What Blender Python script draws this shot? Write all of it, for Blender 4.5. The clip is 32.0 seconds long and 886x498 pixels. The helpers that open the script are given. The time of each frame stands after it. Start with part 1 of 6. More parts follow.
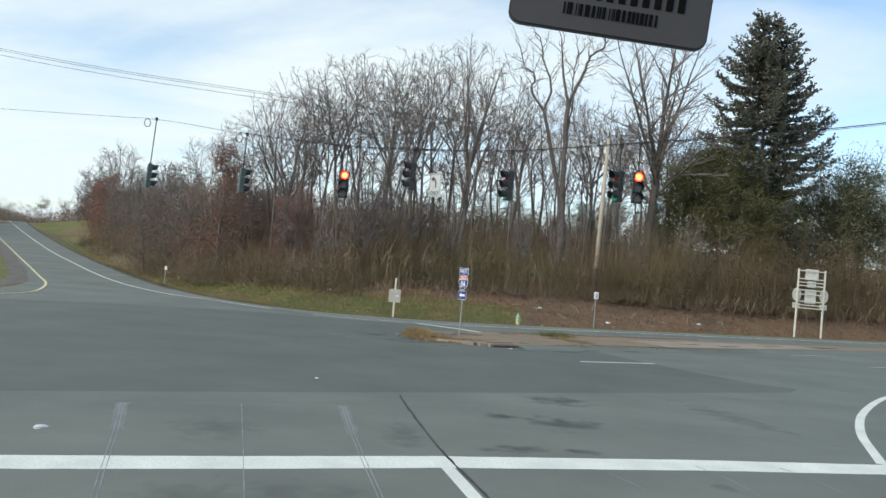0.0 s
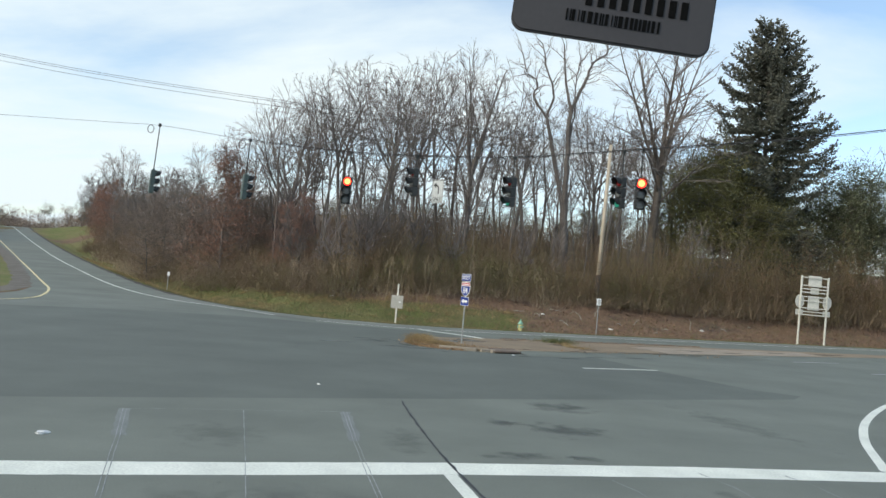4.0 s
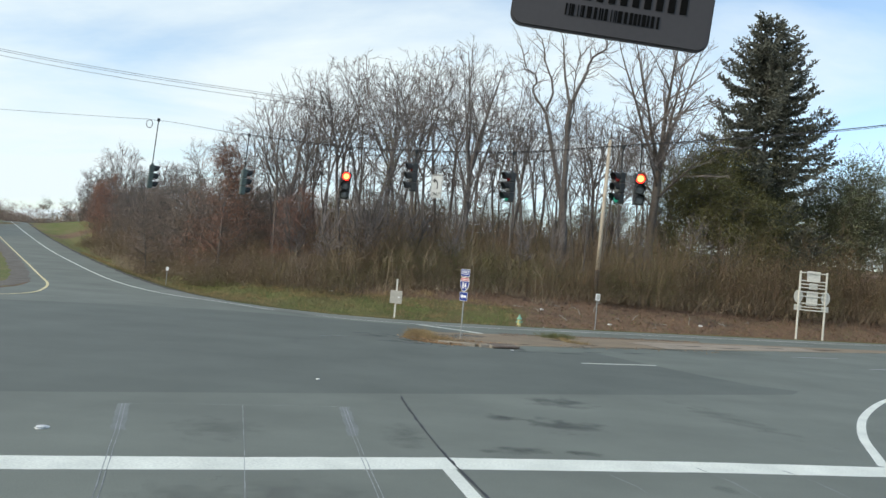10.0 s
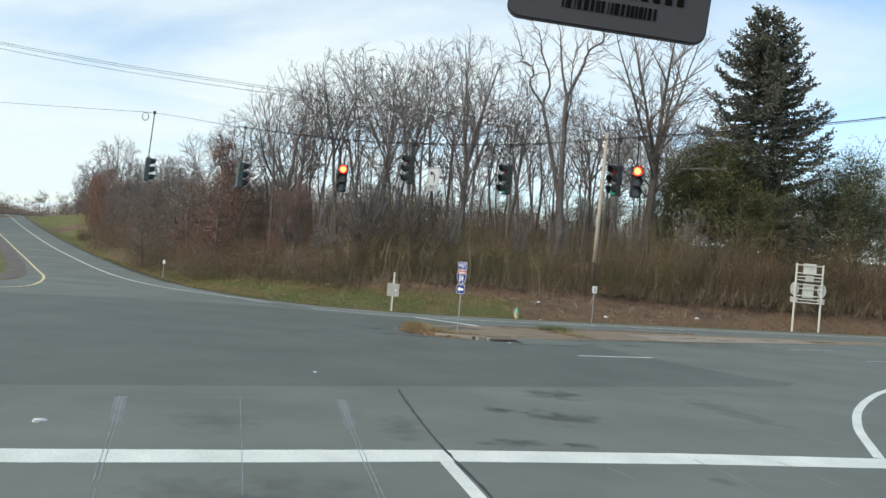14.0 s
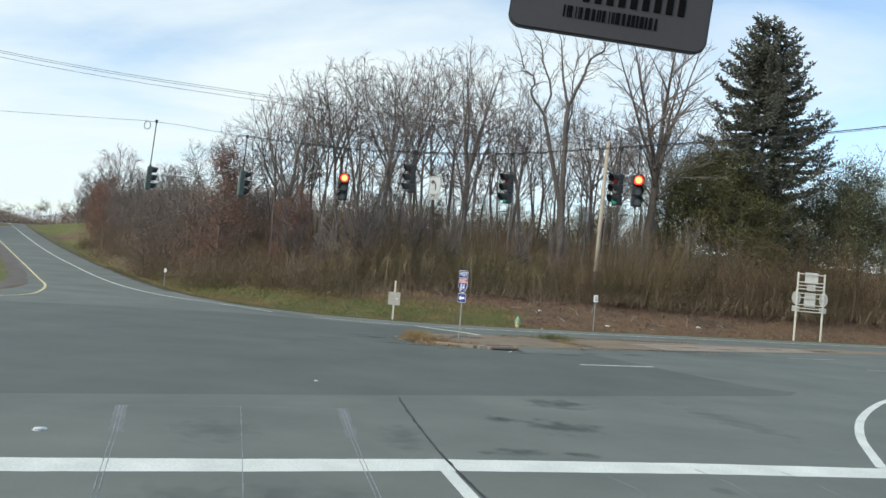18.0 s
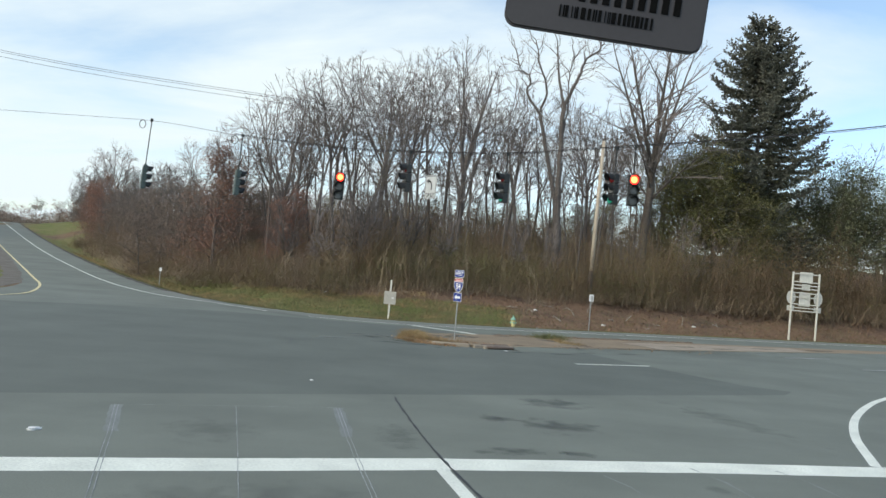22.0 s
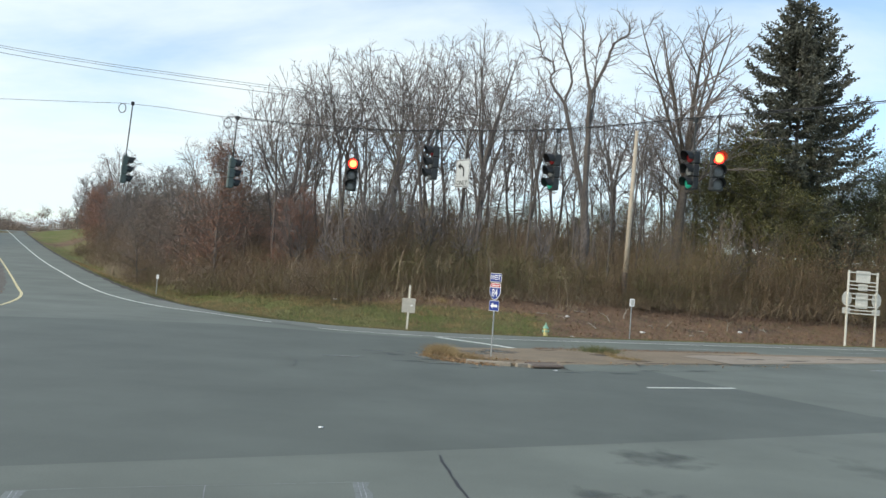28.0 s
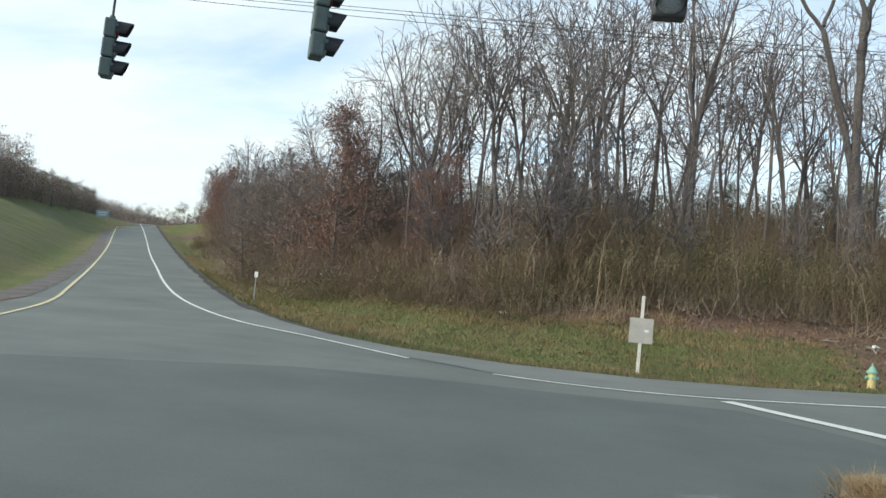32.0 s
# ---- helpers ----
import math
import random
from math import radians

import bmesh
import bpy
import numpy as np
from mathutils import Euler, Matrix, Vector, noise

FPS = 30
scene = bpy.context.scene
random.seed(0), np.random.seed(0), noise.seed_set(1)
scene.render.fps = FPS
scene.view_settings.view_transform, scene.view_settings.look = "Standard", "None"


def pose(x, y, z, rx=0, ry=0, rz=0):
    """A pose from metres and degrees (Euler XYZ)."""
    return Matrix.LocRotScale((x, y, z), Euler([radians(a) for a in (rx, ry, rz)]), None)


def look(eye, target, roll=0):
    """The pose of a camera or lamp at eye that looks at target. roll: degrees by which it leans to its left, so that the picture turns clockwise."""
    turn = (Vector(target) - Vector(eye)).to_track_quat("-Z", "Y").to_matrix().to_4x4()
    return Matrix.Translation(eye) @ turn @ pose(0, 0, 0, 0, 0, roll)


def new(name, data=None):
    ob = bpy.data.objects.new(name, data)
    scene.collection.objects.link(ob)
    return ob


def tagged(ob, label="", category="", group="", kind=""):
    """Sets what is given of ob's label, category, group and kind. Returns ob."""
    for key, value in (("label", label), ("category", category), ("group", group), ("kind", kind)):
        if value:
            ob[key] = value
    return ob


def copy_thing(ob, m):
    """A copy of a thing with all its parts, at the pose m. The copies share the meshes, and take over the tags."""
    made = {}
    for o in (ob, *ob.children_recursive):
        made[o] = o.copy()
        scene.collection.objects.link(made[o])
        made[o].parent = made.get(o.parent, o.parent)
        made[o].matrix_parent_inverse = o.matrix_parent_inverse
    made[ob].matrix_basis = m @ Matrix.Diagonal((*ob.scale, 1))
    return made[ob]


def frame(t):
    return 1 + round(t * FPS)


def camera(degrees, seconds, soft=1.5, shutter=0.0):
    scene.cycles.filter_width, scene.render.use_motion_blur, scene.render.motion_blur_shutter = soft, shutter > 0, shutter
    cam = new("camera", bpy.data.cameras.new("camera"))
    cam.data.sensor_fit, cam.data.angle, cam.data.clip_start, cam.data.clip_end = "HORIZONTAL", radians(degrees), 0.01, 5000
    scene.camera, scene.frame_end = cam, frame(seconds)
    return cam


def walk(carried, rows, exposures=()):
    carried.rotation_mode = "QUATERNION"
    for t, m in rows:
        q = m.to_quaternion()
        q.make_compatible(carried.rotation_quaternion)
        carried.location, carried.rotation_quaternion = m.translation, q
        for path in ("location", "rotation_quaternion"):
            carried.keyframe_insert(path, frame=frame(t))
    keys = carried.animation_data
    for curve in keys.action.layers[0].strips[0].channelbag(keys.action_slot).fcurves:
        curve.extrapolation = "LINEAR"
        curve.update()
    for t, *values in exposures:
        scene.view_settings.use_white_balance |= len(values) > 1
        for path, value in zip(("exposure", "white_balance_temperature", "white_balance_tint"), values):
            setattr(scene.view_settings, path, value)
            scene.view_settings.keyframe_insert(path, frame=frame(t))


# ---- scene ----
cam = camera(60.04, 32.0)
# seconds, x, y, z, yaw, pitch, roll
ROWS = [
    (0.0, 0.000, 0.000, 2.780, -0.270, 1.632, 4.362),
    (0.5, 0.000, 0.000, 2.780, -0.187, 1.771, 4.441),
    (1.0, 0.000, 0.000, 2.780, -0.154, 1.910, 4.430),
    (1.5, 0.000, 0.000, 2.780, -0.096, 1.971, 4.512),
    (2.0, 0.000, 0.000, 2.780, 0.097, 2.064, 4.477),
    (2.5, 0.000, 0.000, 2.780, 0.292, 2.041, 4.473),
    (3.0, 0.000, 0.000, 2.780, 0.057, 2.110, 4.443),
    (3.5, 0.000, 0.000, 2.780, -0.076, 2.037, 4.450),
    (5.5, 0.000, 0.000, 2.780, 0.257, 2.271, 4.420),
    (6.0, 0.000, 0.000, 2.780, 0.354, 2.216, 4.414),
    (6.5, 0.000, 0.000, 2.780, 0.317, 2.267, 4.425),
    (7.0, 0.000, 0.000, 2.780, 0.174, 2.326, 4.485),
    (7.5, 0.000, 0.000, 2.780, 0.236, 2.244, 4.469),
    (8.0, 0.000, 0.000, 2.780, 0.169, 2.176, 4.463),
    (8.5, 0.000, 0.000, 2.780, -0.115, 2.034, 4.388),
    (9.0, 0.000, 0.000, 2.780, -0.363, 1.895, 4.430),
    (9.5, 0.000, 0.000, 2.780, -0.194, 2.059, 4.438),
    (10.0, 0.000, 0.000, 2.780, -0.155, 1.721, 4.472),
    (10.5, 0.000, 0.000, 2.780, -0.249, 1.556, 4.453),
    (11.0, 0.000, 0.000, 2.780, -0.272, 1.489, 4.414),
    (11.5, 0.000, 0.000, 2.780, -0.207, 1.509, 4.440),
    (12.0, 0.000, 0.000, 2.780, -0.252, 1.414, 4.395),
    (12.5, 0.000, 0.000, 2.780, -0.222, 1.325, 4.469),
    (13.0, 0.000, 0.000, 2.780, -0.335, 1.219, 4.362),
    (13.5, 0.000, 0.000, 2.780, -0.370, 1.222, 4.422),
    (14.0, 0.000, 0.000, 2.780, -0.420, 1.202, 4.405),
    (14.5, 0.000, 0.000, 2.780, -0.268, 1.380, 4.348),
    (16.5, 0.000, 0.000, 2.780, -0.109, 2.183, 4.391),
    (17.0, 0.000, 0.000, 2.780, -0.355, 2.093, 4.385),
    (17.5, 0.000, 0.000, 2.780, -0.233, 1.935, 4.417),
    (18.0, 0.000, 0.000, 2.780, -0.281, 1.842, 4.454),
    (18.5, 0.000, 0.000, 2.780, -0.208, 1.837, 4.487),
    (19.0, 0.000, 0.000, 2.780, -0.141, 1.841, 4.446),
    (19.5, 0.000, 0.000, 2.780, -0.116, 1.676, 4.441),
    (20.0, 0.000, 0.000, 2.780, -0.357, 1.481, 4.483),
    (20.5, 0.000, 0.000, 2.780, -0.667, 1.338, 4.450),
    (21.0, 0.000, 0.000, 2.780, -0.863, 1.386, 4.548),
    (21.5, 0.000, 0.000, 2.780, -0.807, 1.575, 4.523),
    (22.0, 0.000, 0.000, 2.780, -0.598, 1.815, 4.491),
    (22.5, 0.000, 0.000, 2.780, -0.753, 1.713, 4.501),
    (23.0, 0.000, 0.000, 2.780, -0.673, 1.561, 4.523),
    (23.5, 0.004, 0.116, 2.802, -0.502, 1.272, 4.325),
    (24.0, -0.036, 0.333, 2.790, -0.309, 1.067, 4.248),
    (24.5, -0.093, 0.667, 2.774, -0.303, 1.100, 4.523),
    (25.0, -0.152, 1.056, 2.766, -0.161, 1.145, 4.644),
    (25.5, -0.223, 1.504, 2.756, -0.045, 1.234, 4.492),
    (27.5, -0.563, 3.836, 2.757, 0.203, 1.816, 4.019),
    (28.0, -0.747, 5.008, 2.748, 0.116, 2.032, 3.772),
    (28.5, -0.953, 6.607, 2.723, -0.022, 2.038, 3.450),
    (29.0, -1.301, 8.621, 2.695, -0.124, 2.011, 3.308),
    (29.5, -1.606, 10.875, 2.696, -0.242, 1.843, 3.948),
    (30.0, -2.032, 13.000, 2.670, -0.146, 1.776, 4.890),
    (30.5, -2.493, 15.218, 2.629, -0.170, 1.920, 5.147),
    (31.0, -3.013, 17.372, 2.604, 0.450, 1.792, 4.947),
    (31.5, -3.712, 19.638, 2.607, 3.184, 1.509, 4.413),
    (32.0, -4.745, 21.839, 2.603, 9.609, 1.238, 4.425),
]
walk(cam, [(t, pose(x, y, z, 0, 0, yaw) @ pose(0, 0, 0, 90 + pitch) @ pose(0, 0, 0, 0, 0, roll))
           for t, x, y, z, yaw, pitch, roll in ROWS],
     exposures=((0.0, 0.1), (25.0, 0.1), (28.0, 0.18), (30.0, 0.28), (31.0, 0.36), (32.0, 0.22)))

# ---- sky, sun, exposure ----
world = bpy.data.worlds.new("sky")
scene.world = world
world.use_nodes = True
wn, wl = world.node_tree.nodes, world.node_tree.links
wn.clear()
SUN_AZ, SUN_EL = radians(-122), radians(34)      # azimuth from +y towards +x


def wnode(kind, **inputs):
    n = wn.new(kind)
    for k, v in inputs.items():
        n.inputs[k.replace("_", " ")].default_value = v
    return n


sky = wn.new("ShaderNodeTexSky")
sky.sky_type, sky.sun_disc = "NISHITA", False
sky.sun_elevation, sky.sun_rotation = SUN_EL, SUN_AZ
sky.air_density, sky.dust_density, sky.ozone_density = 1.0, 0.6, 1.5
coord = wn.new("ShaderNodeTexCoord")
sep = wn.new("ShaderNodeSeparateXYZ")
wl.new(coord.outputs["Generated"], sep.inputs[0])
lift = wn.new("ShaderNodeMath")
lift.operation = "MAXIMUM"
lift.inputs[1].default_value = 0.0
wl.new(sep.outputs["Z"], lift.inputs[0])
lift2 = wn.new("ShaderNodeMath")
lift2.inputs[1].default_value = 0.16
wl.new(lift.outputs[0], lift2.inputs[0])
flat = wn.new("ShaderNodeVectorMath")
flat.operation = "DIVIDE"
comb = wn.new("ShaderNodeCombineXYZ")
wl.new(lift2.outputs[0], comb.inputs[0])
wl.new(lift2.outputs[0], comb.inputs[1])
comb.inputs[2].default_value = 1.0
wl.new(coord.outputs["Generated"], flat.inputs[0])
wl.new(comb.outputs[0], flat.inputs[1])
squash = wn.new("ShaderNodeMapping")
squash.inputs["Scale"].default_value = (0.55, 1.0, 1.0)
squash.inputs["Rotation"].default_value = (0, 0, radians(25))
squash.inputs["Location"].default_value = (2.3, 0.7, 0.0)
wl.new(flat.outputs[0], squash.inputs["Vector"])
cloud = wnode("ShaderNodeTexNoise", Scale=1.1, Detail=7.0, Roughness=0.55, Distortion=0.35)
wl.new(squash.outputs[0], cloud.inputs["Vector"])
low_down = wn.new("ShaderNodeMath")
low_down.operation = "MULTIPLY_ADD"
wl.new(lift.outputs[0], low_down.inputs[0])
low_down.inputs[1].default_value, low_down.inputs[2].default_value = -0.56, 0.08
clearer = wn.new("ShaderNodeMath")
clearer.operation = "MULTIPLY_ADD"
wl.new(sep.outputs["X"], clearer.inputs[0])
clearer.inputs[1].default_value = -0.17
wl.new(low_down.outputs[0], clearer.inputs[2])
thick = wn.new("ShaderNodeMath")
wl.new(cloud.outputs["Fac"], thick.inputs[0])
wl.new(clearer.outputs[0], thick.inputs[1])
cover = wnode("ShaderNodeMapRange", From_Min=0.34, From_Max=0.6, To_Min=0.12, To_Max=1.0)
wl.new(thick.outputs[0], cover.inputs["Value"])
bright = wn.new("ShaderNodeVectorMath")
bright.operation = "MULTIPLY"
bright.inputs[1].default_value = (0.19, 0.2, 0.197)
wl.new(sky.outputs[0], bright.inputs[0])
veil = wn.new("ShaderNodeMix")
veil.data_type = "RGBA"
wl.new(cover.outputs[0], veil.inputs["Factor"])
wl.new(bright.outputs[0], veil.inputs["A"])
veil.inputs["B"].default_value = (0.82, 0.925, 0.96, 1)
back = wn.new("ShaderNodeBackground")
wl.new(veil.outputs["Result"], back.inputs["Color"])
back.inputs["Strength"].default_value = 1.0
wout = wn.new("ShaderNodeOutputWorld")
wl.new(back.outputs[0], wout.inputs[0])

sun = new("sun", bpy.data.lights.new("sun", "SUN"))
sun.data.energy, sun.data.angle, sun.data.color = 2.7, radians(30), (1.0, 0.92, 0.76)
sun.matrix_world = look((0, 0, 50), (-50 * math.sin(SUN_AZ) * math.cos(SUN_EL), -50 * math.cos(SUN_AZ) * math.cos(SUN_EL),
                                     50 - 50 * math.sin(SUN_EL)))


# ---- materials ----
def material(name, base, other=None, scale=4.0, rough=0.8, metal=0.0, bump=0.0, fine=60.0, mix=0.5, fine_mix=0.25,
             spread=0.0, island=0.0, emit=None, power=0.0):
    """Two colours blended by coarse noise, broken up by fine noise; spread: brightness change from object to object."""
    m = bpy.data.materials.new(name)
    m.use_nodes = True
    n, l = m.node_tree.nodes, m.node_tree.links
    b = n["Principled BSDF"]
    b.inputs["Roughness"].default_value, b.inputs["Metallic"].default_value = rough, metal
    if other is None:
        other = tuple(c * 0.75 for c in base)
    tc = n.new("ShaderNodeTexCoord")
    big = n.new("ShaderNodeTexNoise")
    big.inputs["Scale"].default_value, big.inputs["Detail"].default_value = scale, 5.0
    small = n.new("ShaderNodeTexNoise")
    small.inputs["Scale"].default_value, small.inputs["Detail"].default_value = fine, 3.0
    l.new(tc.outputs["Object"], big.inputs["Vector"])
    l.new(tc.outputs["Object"], small.inputs["Vector"])
    r = n.new("ShaderNodeMapRange")
    r.inputs["From Min"].default_value, r.inputs["From Max"].default_value = 0.5 - 0.22, 0.5 + 0.22
    r.inputs["To Max"].default_value = mix * 2 if mix < 0.5 else 1.0
    l.new(big.outputs["Fac"], r.inputs["Value"])
    c1 = n.new("ShaderNodeMix")
    c1.data_type = "RGBA"
    l.new(r.outputs[0], c1.inputs["Factor"])
    c1.inputs["A"].default_value, c1.inputs["B"].default_value = (*base, 1), (*other, 1)
    v = n.new("ShaderNodeMapRange")
    v.inputs["From Min"].default_value, v.inputs["From Max"].default_value = 0.3, 0.7
    v.inputs["To Min"].default_value, v.inputs["To Max"].default_value = 1 - fine_mix, 1 + fine_mix
    l.new(small.outputs["Fac"], v.inputs["Value"])
    value = v.outputs[0]
    for amount, kind, socket in ((spread, "ShaderNodeObjectInfo", "Random"), (island, "ShaderNodeNewGeometry", "Random Per Island")):
        if amount:
            src = n.new(kind)
            q = n.new("ShaderNodeMapRange")
            q.inputs["To Min"].default_value, q.inputs["To Max"].default_value = 1 - amount, 1 + amount
            l.new(src.outputs[socket], q.inputs["Value"])
            mu = n.new("ShaderNodeMath")
            mu.operation = "MULTIPLY"
            l.new(value, mu.inputs[0])
            l.new(q.outputs[0], mu.inputs[1])
            value = mu.outputs[0]
    s = n.new("ShaderNodeVectorMath")
    s.operation = "SCALE"
    l.new(c1.outputs["Result"], s.inputs[0])
    l.new(value, s.inputs["Scale"])
    l.new(s.outputs[0], b.inputs["Base Color"])
    if bump:
        bp = n.new("ShaderNodeBump")
        bp.inputs["Strength"].default_value, bp.inputs["Distance"].default_value = bump, 0.02
        l.new(small.outputs["Fac"], bp.inputs["Height"])
        l.new(bp.outputs[0], b.inputs["Normal"])
    if emit:
        b.inputs["Emission Color"].default_value, b.inputs["Emission Strength"].default_value = (*emit, 1), power
    return m




def asphalt(name, pale, dark, seed):
    """Worn asphalt: broad streaks along the crossing road, patches, and fine aggregate."""
    m = bpy.data.materials.new(name)
    m.use_nodes = True
    n, l = m.node_tree.nodes, m.node_tree.links
    b = n["Principled BSDF"]
    b.inputs["Roughness"].default_value = 0.82
    b.inputs["Specular IOR Level"].default_value = 0.35
    tc = n.new("ShaderNodeTexCoord")
    mp = n.new("ShaderNodeMapping")
    mp.inputs["Rotation"].default_value, mp.inputs["Scale"].default_value, mp.inputs["Location"].default_value = (0, 0, radians(-25.8)), (0.09, 0.42, 1), (seed, seed * 2, 0)
    l.new(tc.outputs["Object"], mp.inputs["Vector"])

    def tex(scale, detail, vec, rough=0.55):
        t = n.new("ShaderNodeTexNoise")
        t.inputs["Scale"].default_value, t.inputs["Detail"].default_value, t.inputs["Roughness"].default_value = scale, detail, rough
        l.new(vec, t.inputs["Vector"])
        return t.outputs["Fac"]

    def ranged(fac, lo, hi, a, c):
        r = n.new("ShaderNodeMapRange")
        for k, v in (("From Min", lo), ("From Max", hi), ("To Min", a), ("To Max", c)):
            r.inputs[k].default_value = v
        l.new(fac, r.inputs["Value"])
        return r.outputs[0]

    streak, blotch, grit = tex(1.0, 6, mp.outputs[0]), tex(0.33, 6, tc.outputs["Object"], 0.6), tex(38, 3, tc.outputs["Object"], 0.7)
    mx = n.new("ShaderNodeMix")
    mx.data_type = "RGBA"
    mx.inputs["A"].default_value, mx.inputs["B"].default_value = (*dark, 1), (*pale, 1)
    l.new(ranged(streak, 0.3, 0.7, 0, 1), mx.inputs["Factor"])
    mul = n.new("ShaderNodeMath")
    mul.operation = "MULTIPLY"
    l.new(ranged(blotch, 0.28, 0.72, 0.86, 1.14), mul.inputs[0])
    l.new(ranged(grit, 0.3, 0.7, 0.9, 1.1), mul.inputs[1])
    s = n.new("ShaderNodeVectorMath")
    s.operation = "SCALE"
    l.new(mx.outputs["Result"], s.inputs[0])
    l.new(mul.outputs[0], s.inputs["Scale"])
    l.new(s.outputs[0], b.inputs["Base Color"])
    bp = n.new("ShaderNodeBump")
    bp.inputs["Strength"].default_value, bp.inputs["Distance"].default_value = 0.12, 0.01
    l.new(grit, bp.inputs["Height"])
    l.new(bp.outputs[0], b.inputs["Normal"])
    return m


ASPHALT = asphalt("asphalt", (0.174, 0.191, 0.161), (0.149, 0.163, 0.139), 3.0)
ASPHALT_DARK = asphalt("asphalt_overlay", (0.129, 0.144, 0.124), (0.115, 0.128, 0.111), 7.0)
STAIN = material("road_stain", (0.066, 0.068, 0.068), (0.085, 0.09, 0.09), 2.0, 0.7, fine=20)
TAR = material("tar_seal", (0.03, 0.03, 0.03), (0.05, 0.05, 0.05), 3.0, 0.6)
PALE_LINE = material("thin_pale_line", (0.34, 0.36, 0.35), (0.19, 0.2, 0.195), 1.5, 0.7, fine=15, fine_mix=0.35)
PALE_BAND = material("loop_patch", (0.205, 0.222, 0.208), (0.165, 0.18, 0.168), 1.8, 0.8, fine=22, fine_mix=0.2)
PAINT_WHITE = material("road_paint_white", (0.83, 0.85, 0.75), (0.66, 0.68, 0.6), 1.3, 0.6, fine=25, fine_mix=0.12)
PAINT_WORN = material("road_paint_worn", (0.5, 0.51, 0.5), (0.33, 0.34, 0.34), 1.3, 0.7, fine=18, fine_mix=0.25)
PAINT_YELLOW = material("road_paint_yellow", (0.7, 0.58, 0.27), (0.66, 0.6, 0.36), 1.0, 0.6, fine=20)
CONCRETE = material("island_concrete", (0.285, 0.218, 0.142), (0.205, 0.157, 0.103), 0.5, 0.9, bump=0.3, fine=30, fine_mix=0.18)
CONCRETE_PALE = material("island_slab", (0.36, 0.3, 0.23), (0.27, 0.225, 0.17), 1.2, 0.9, bump=0.3, fine=30)
KERB = material("kerb_stone", (0.31, 0.27, 0.215), (0.2, 0.172, 0.136), 1.5, 0.9, bump=0.4, fine=25, spread=0.15)
DRAIN_SHADE = material("drain_shade", (0.04, 0.03, 0.025), (0.025, 0.02, 0.018), 6, 0.9, bump=0.3)
RUST = material("rusty_iron", (0.16, 0.115, 0.085), (0.1, 0.075, 0.06), 6, 0.8, bump=0.3)
GRAVEL = material("gravel", (0.185, 0.168, 0.14), (0.105, 0.094, 0.078), 1.0, 0.95, bump=0.6, fine=20, fine_mix=0.3)
STEEL = material("galvanised_steel", (0.42, 0.43, 0.43), (0.3, 0.31, 0.31), 8, 0.5, 0.6)
SIGN_BACK = material("sign_aluminium_back", (0.56, 0.56, 0.54), (0.44, 0.44, 0.42), 4, 0.5, 0.3)
CREAM_DULL = material("cream_shield_back", (0.6, 0.58, 0.51), (0.5, 0.48, 0.42), 4, 0.6)
PANEL_BACK = material("dull_panel_back", (0.5, 0.47, 0.41), (0.4, 0.375, 0.325), 4, 0.6)
CREAM = material("cream_sign_back", (0.75, 0.72, 0.63), (0.64, 0.61, 0.53), 4, 0.6)
BLUE = material("sign_blue", (0.012, 0.035, 0.26), (0.015, 0.04, 0.22), 5, 0.45)
RED_SIGN = material("sign_red", (0.5, 0.03, 0.03), (0.42, 0.03, 0.03), 5, 0.45)
WHITE = material("sign_white", (0.8, 0.8, 0.79), (0.72, 0.72, 0.71), 5, 0.5)
BLACK = material("sign_black", (0.015, 0.015, 0.015), None, 5, 0.5)
WOOD_POLE = material("weathered_pole_wood", (0.5, 0.43, 0.335), (0.36, 0.305, 0.235), 1.5, 0.9, bump=0.4, fine=40)
POLE_BASE = material("dark_pole_wood", (0.11, 0.085, 0.065), (0.08, 0.06, 0.05), 2, 0.9)
CABLE = material("black_cable", (0.03, 0.03, 0.032), None, 5, 0.6)
HOUSING = material("signal_housing", (0.04, 0.043, 0.043), (0.028, 0.03, 0.03), 6, 0.55)
HOUSING_GREEN = material("signal_housing_green", (0.085, 0.115, 0.105), (0.06, 0.085, 0.08), 6, 0.55)
VISOR = material("signal_visor", (0.02, 0.022, 0.022), None, 6, 0.6)


def lit_lens(name, rim, core, power):
    m = material(name, rim, None, 5, 0.3, emit=rim, power=power)
    n, l = m.node_tree.nodes, m.node_tree.links
    tc = n.new("ShaderNodeTexCoord")
    off = n.new("ShaderNodeVectorMath")
    off.operation = "SUBTRACT"
    off.inputs[1].default_value = (0.5, 0.5, 0.5)
    l.new(tc.outputs["Generated"], off.inputs[0])
    keep = n.new("ShaderNodeVectorMath")
    keep.operation = "MULTIPLY"
    keep.inputs[1].default_value = (1, 0, 1)
    l.new(off.outputs[0], keep.inputs[0])
    ln = n.new("ShaderNodeVectorMath")
    ln.operation = "LENGTH"
    l.new(keep.outputs[0], ln.inputs[0])
    r = n.new("ShaderNodeMapRange")
    r.inputs["From Min"].default_value, r.inputs["From Max"].default_value = 0.45, 0.3
    l.new(ln.outputs["Value"], r.inputs["Value"])
    mx = n.new("ShaderNodeMix")
    mx.data_type = "RGBA"
    mx.inputs["A"].default_value, mx.inputs["B"].default_value = (*rim, 1), (*core, 1)
    l.new(r.outputs[0], mx.inputs["Factor"])
    l.new(mx.outputs["Result"], n["Principled BSDF"].inputs["Emission Color"])
    return m


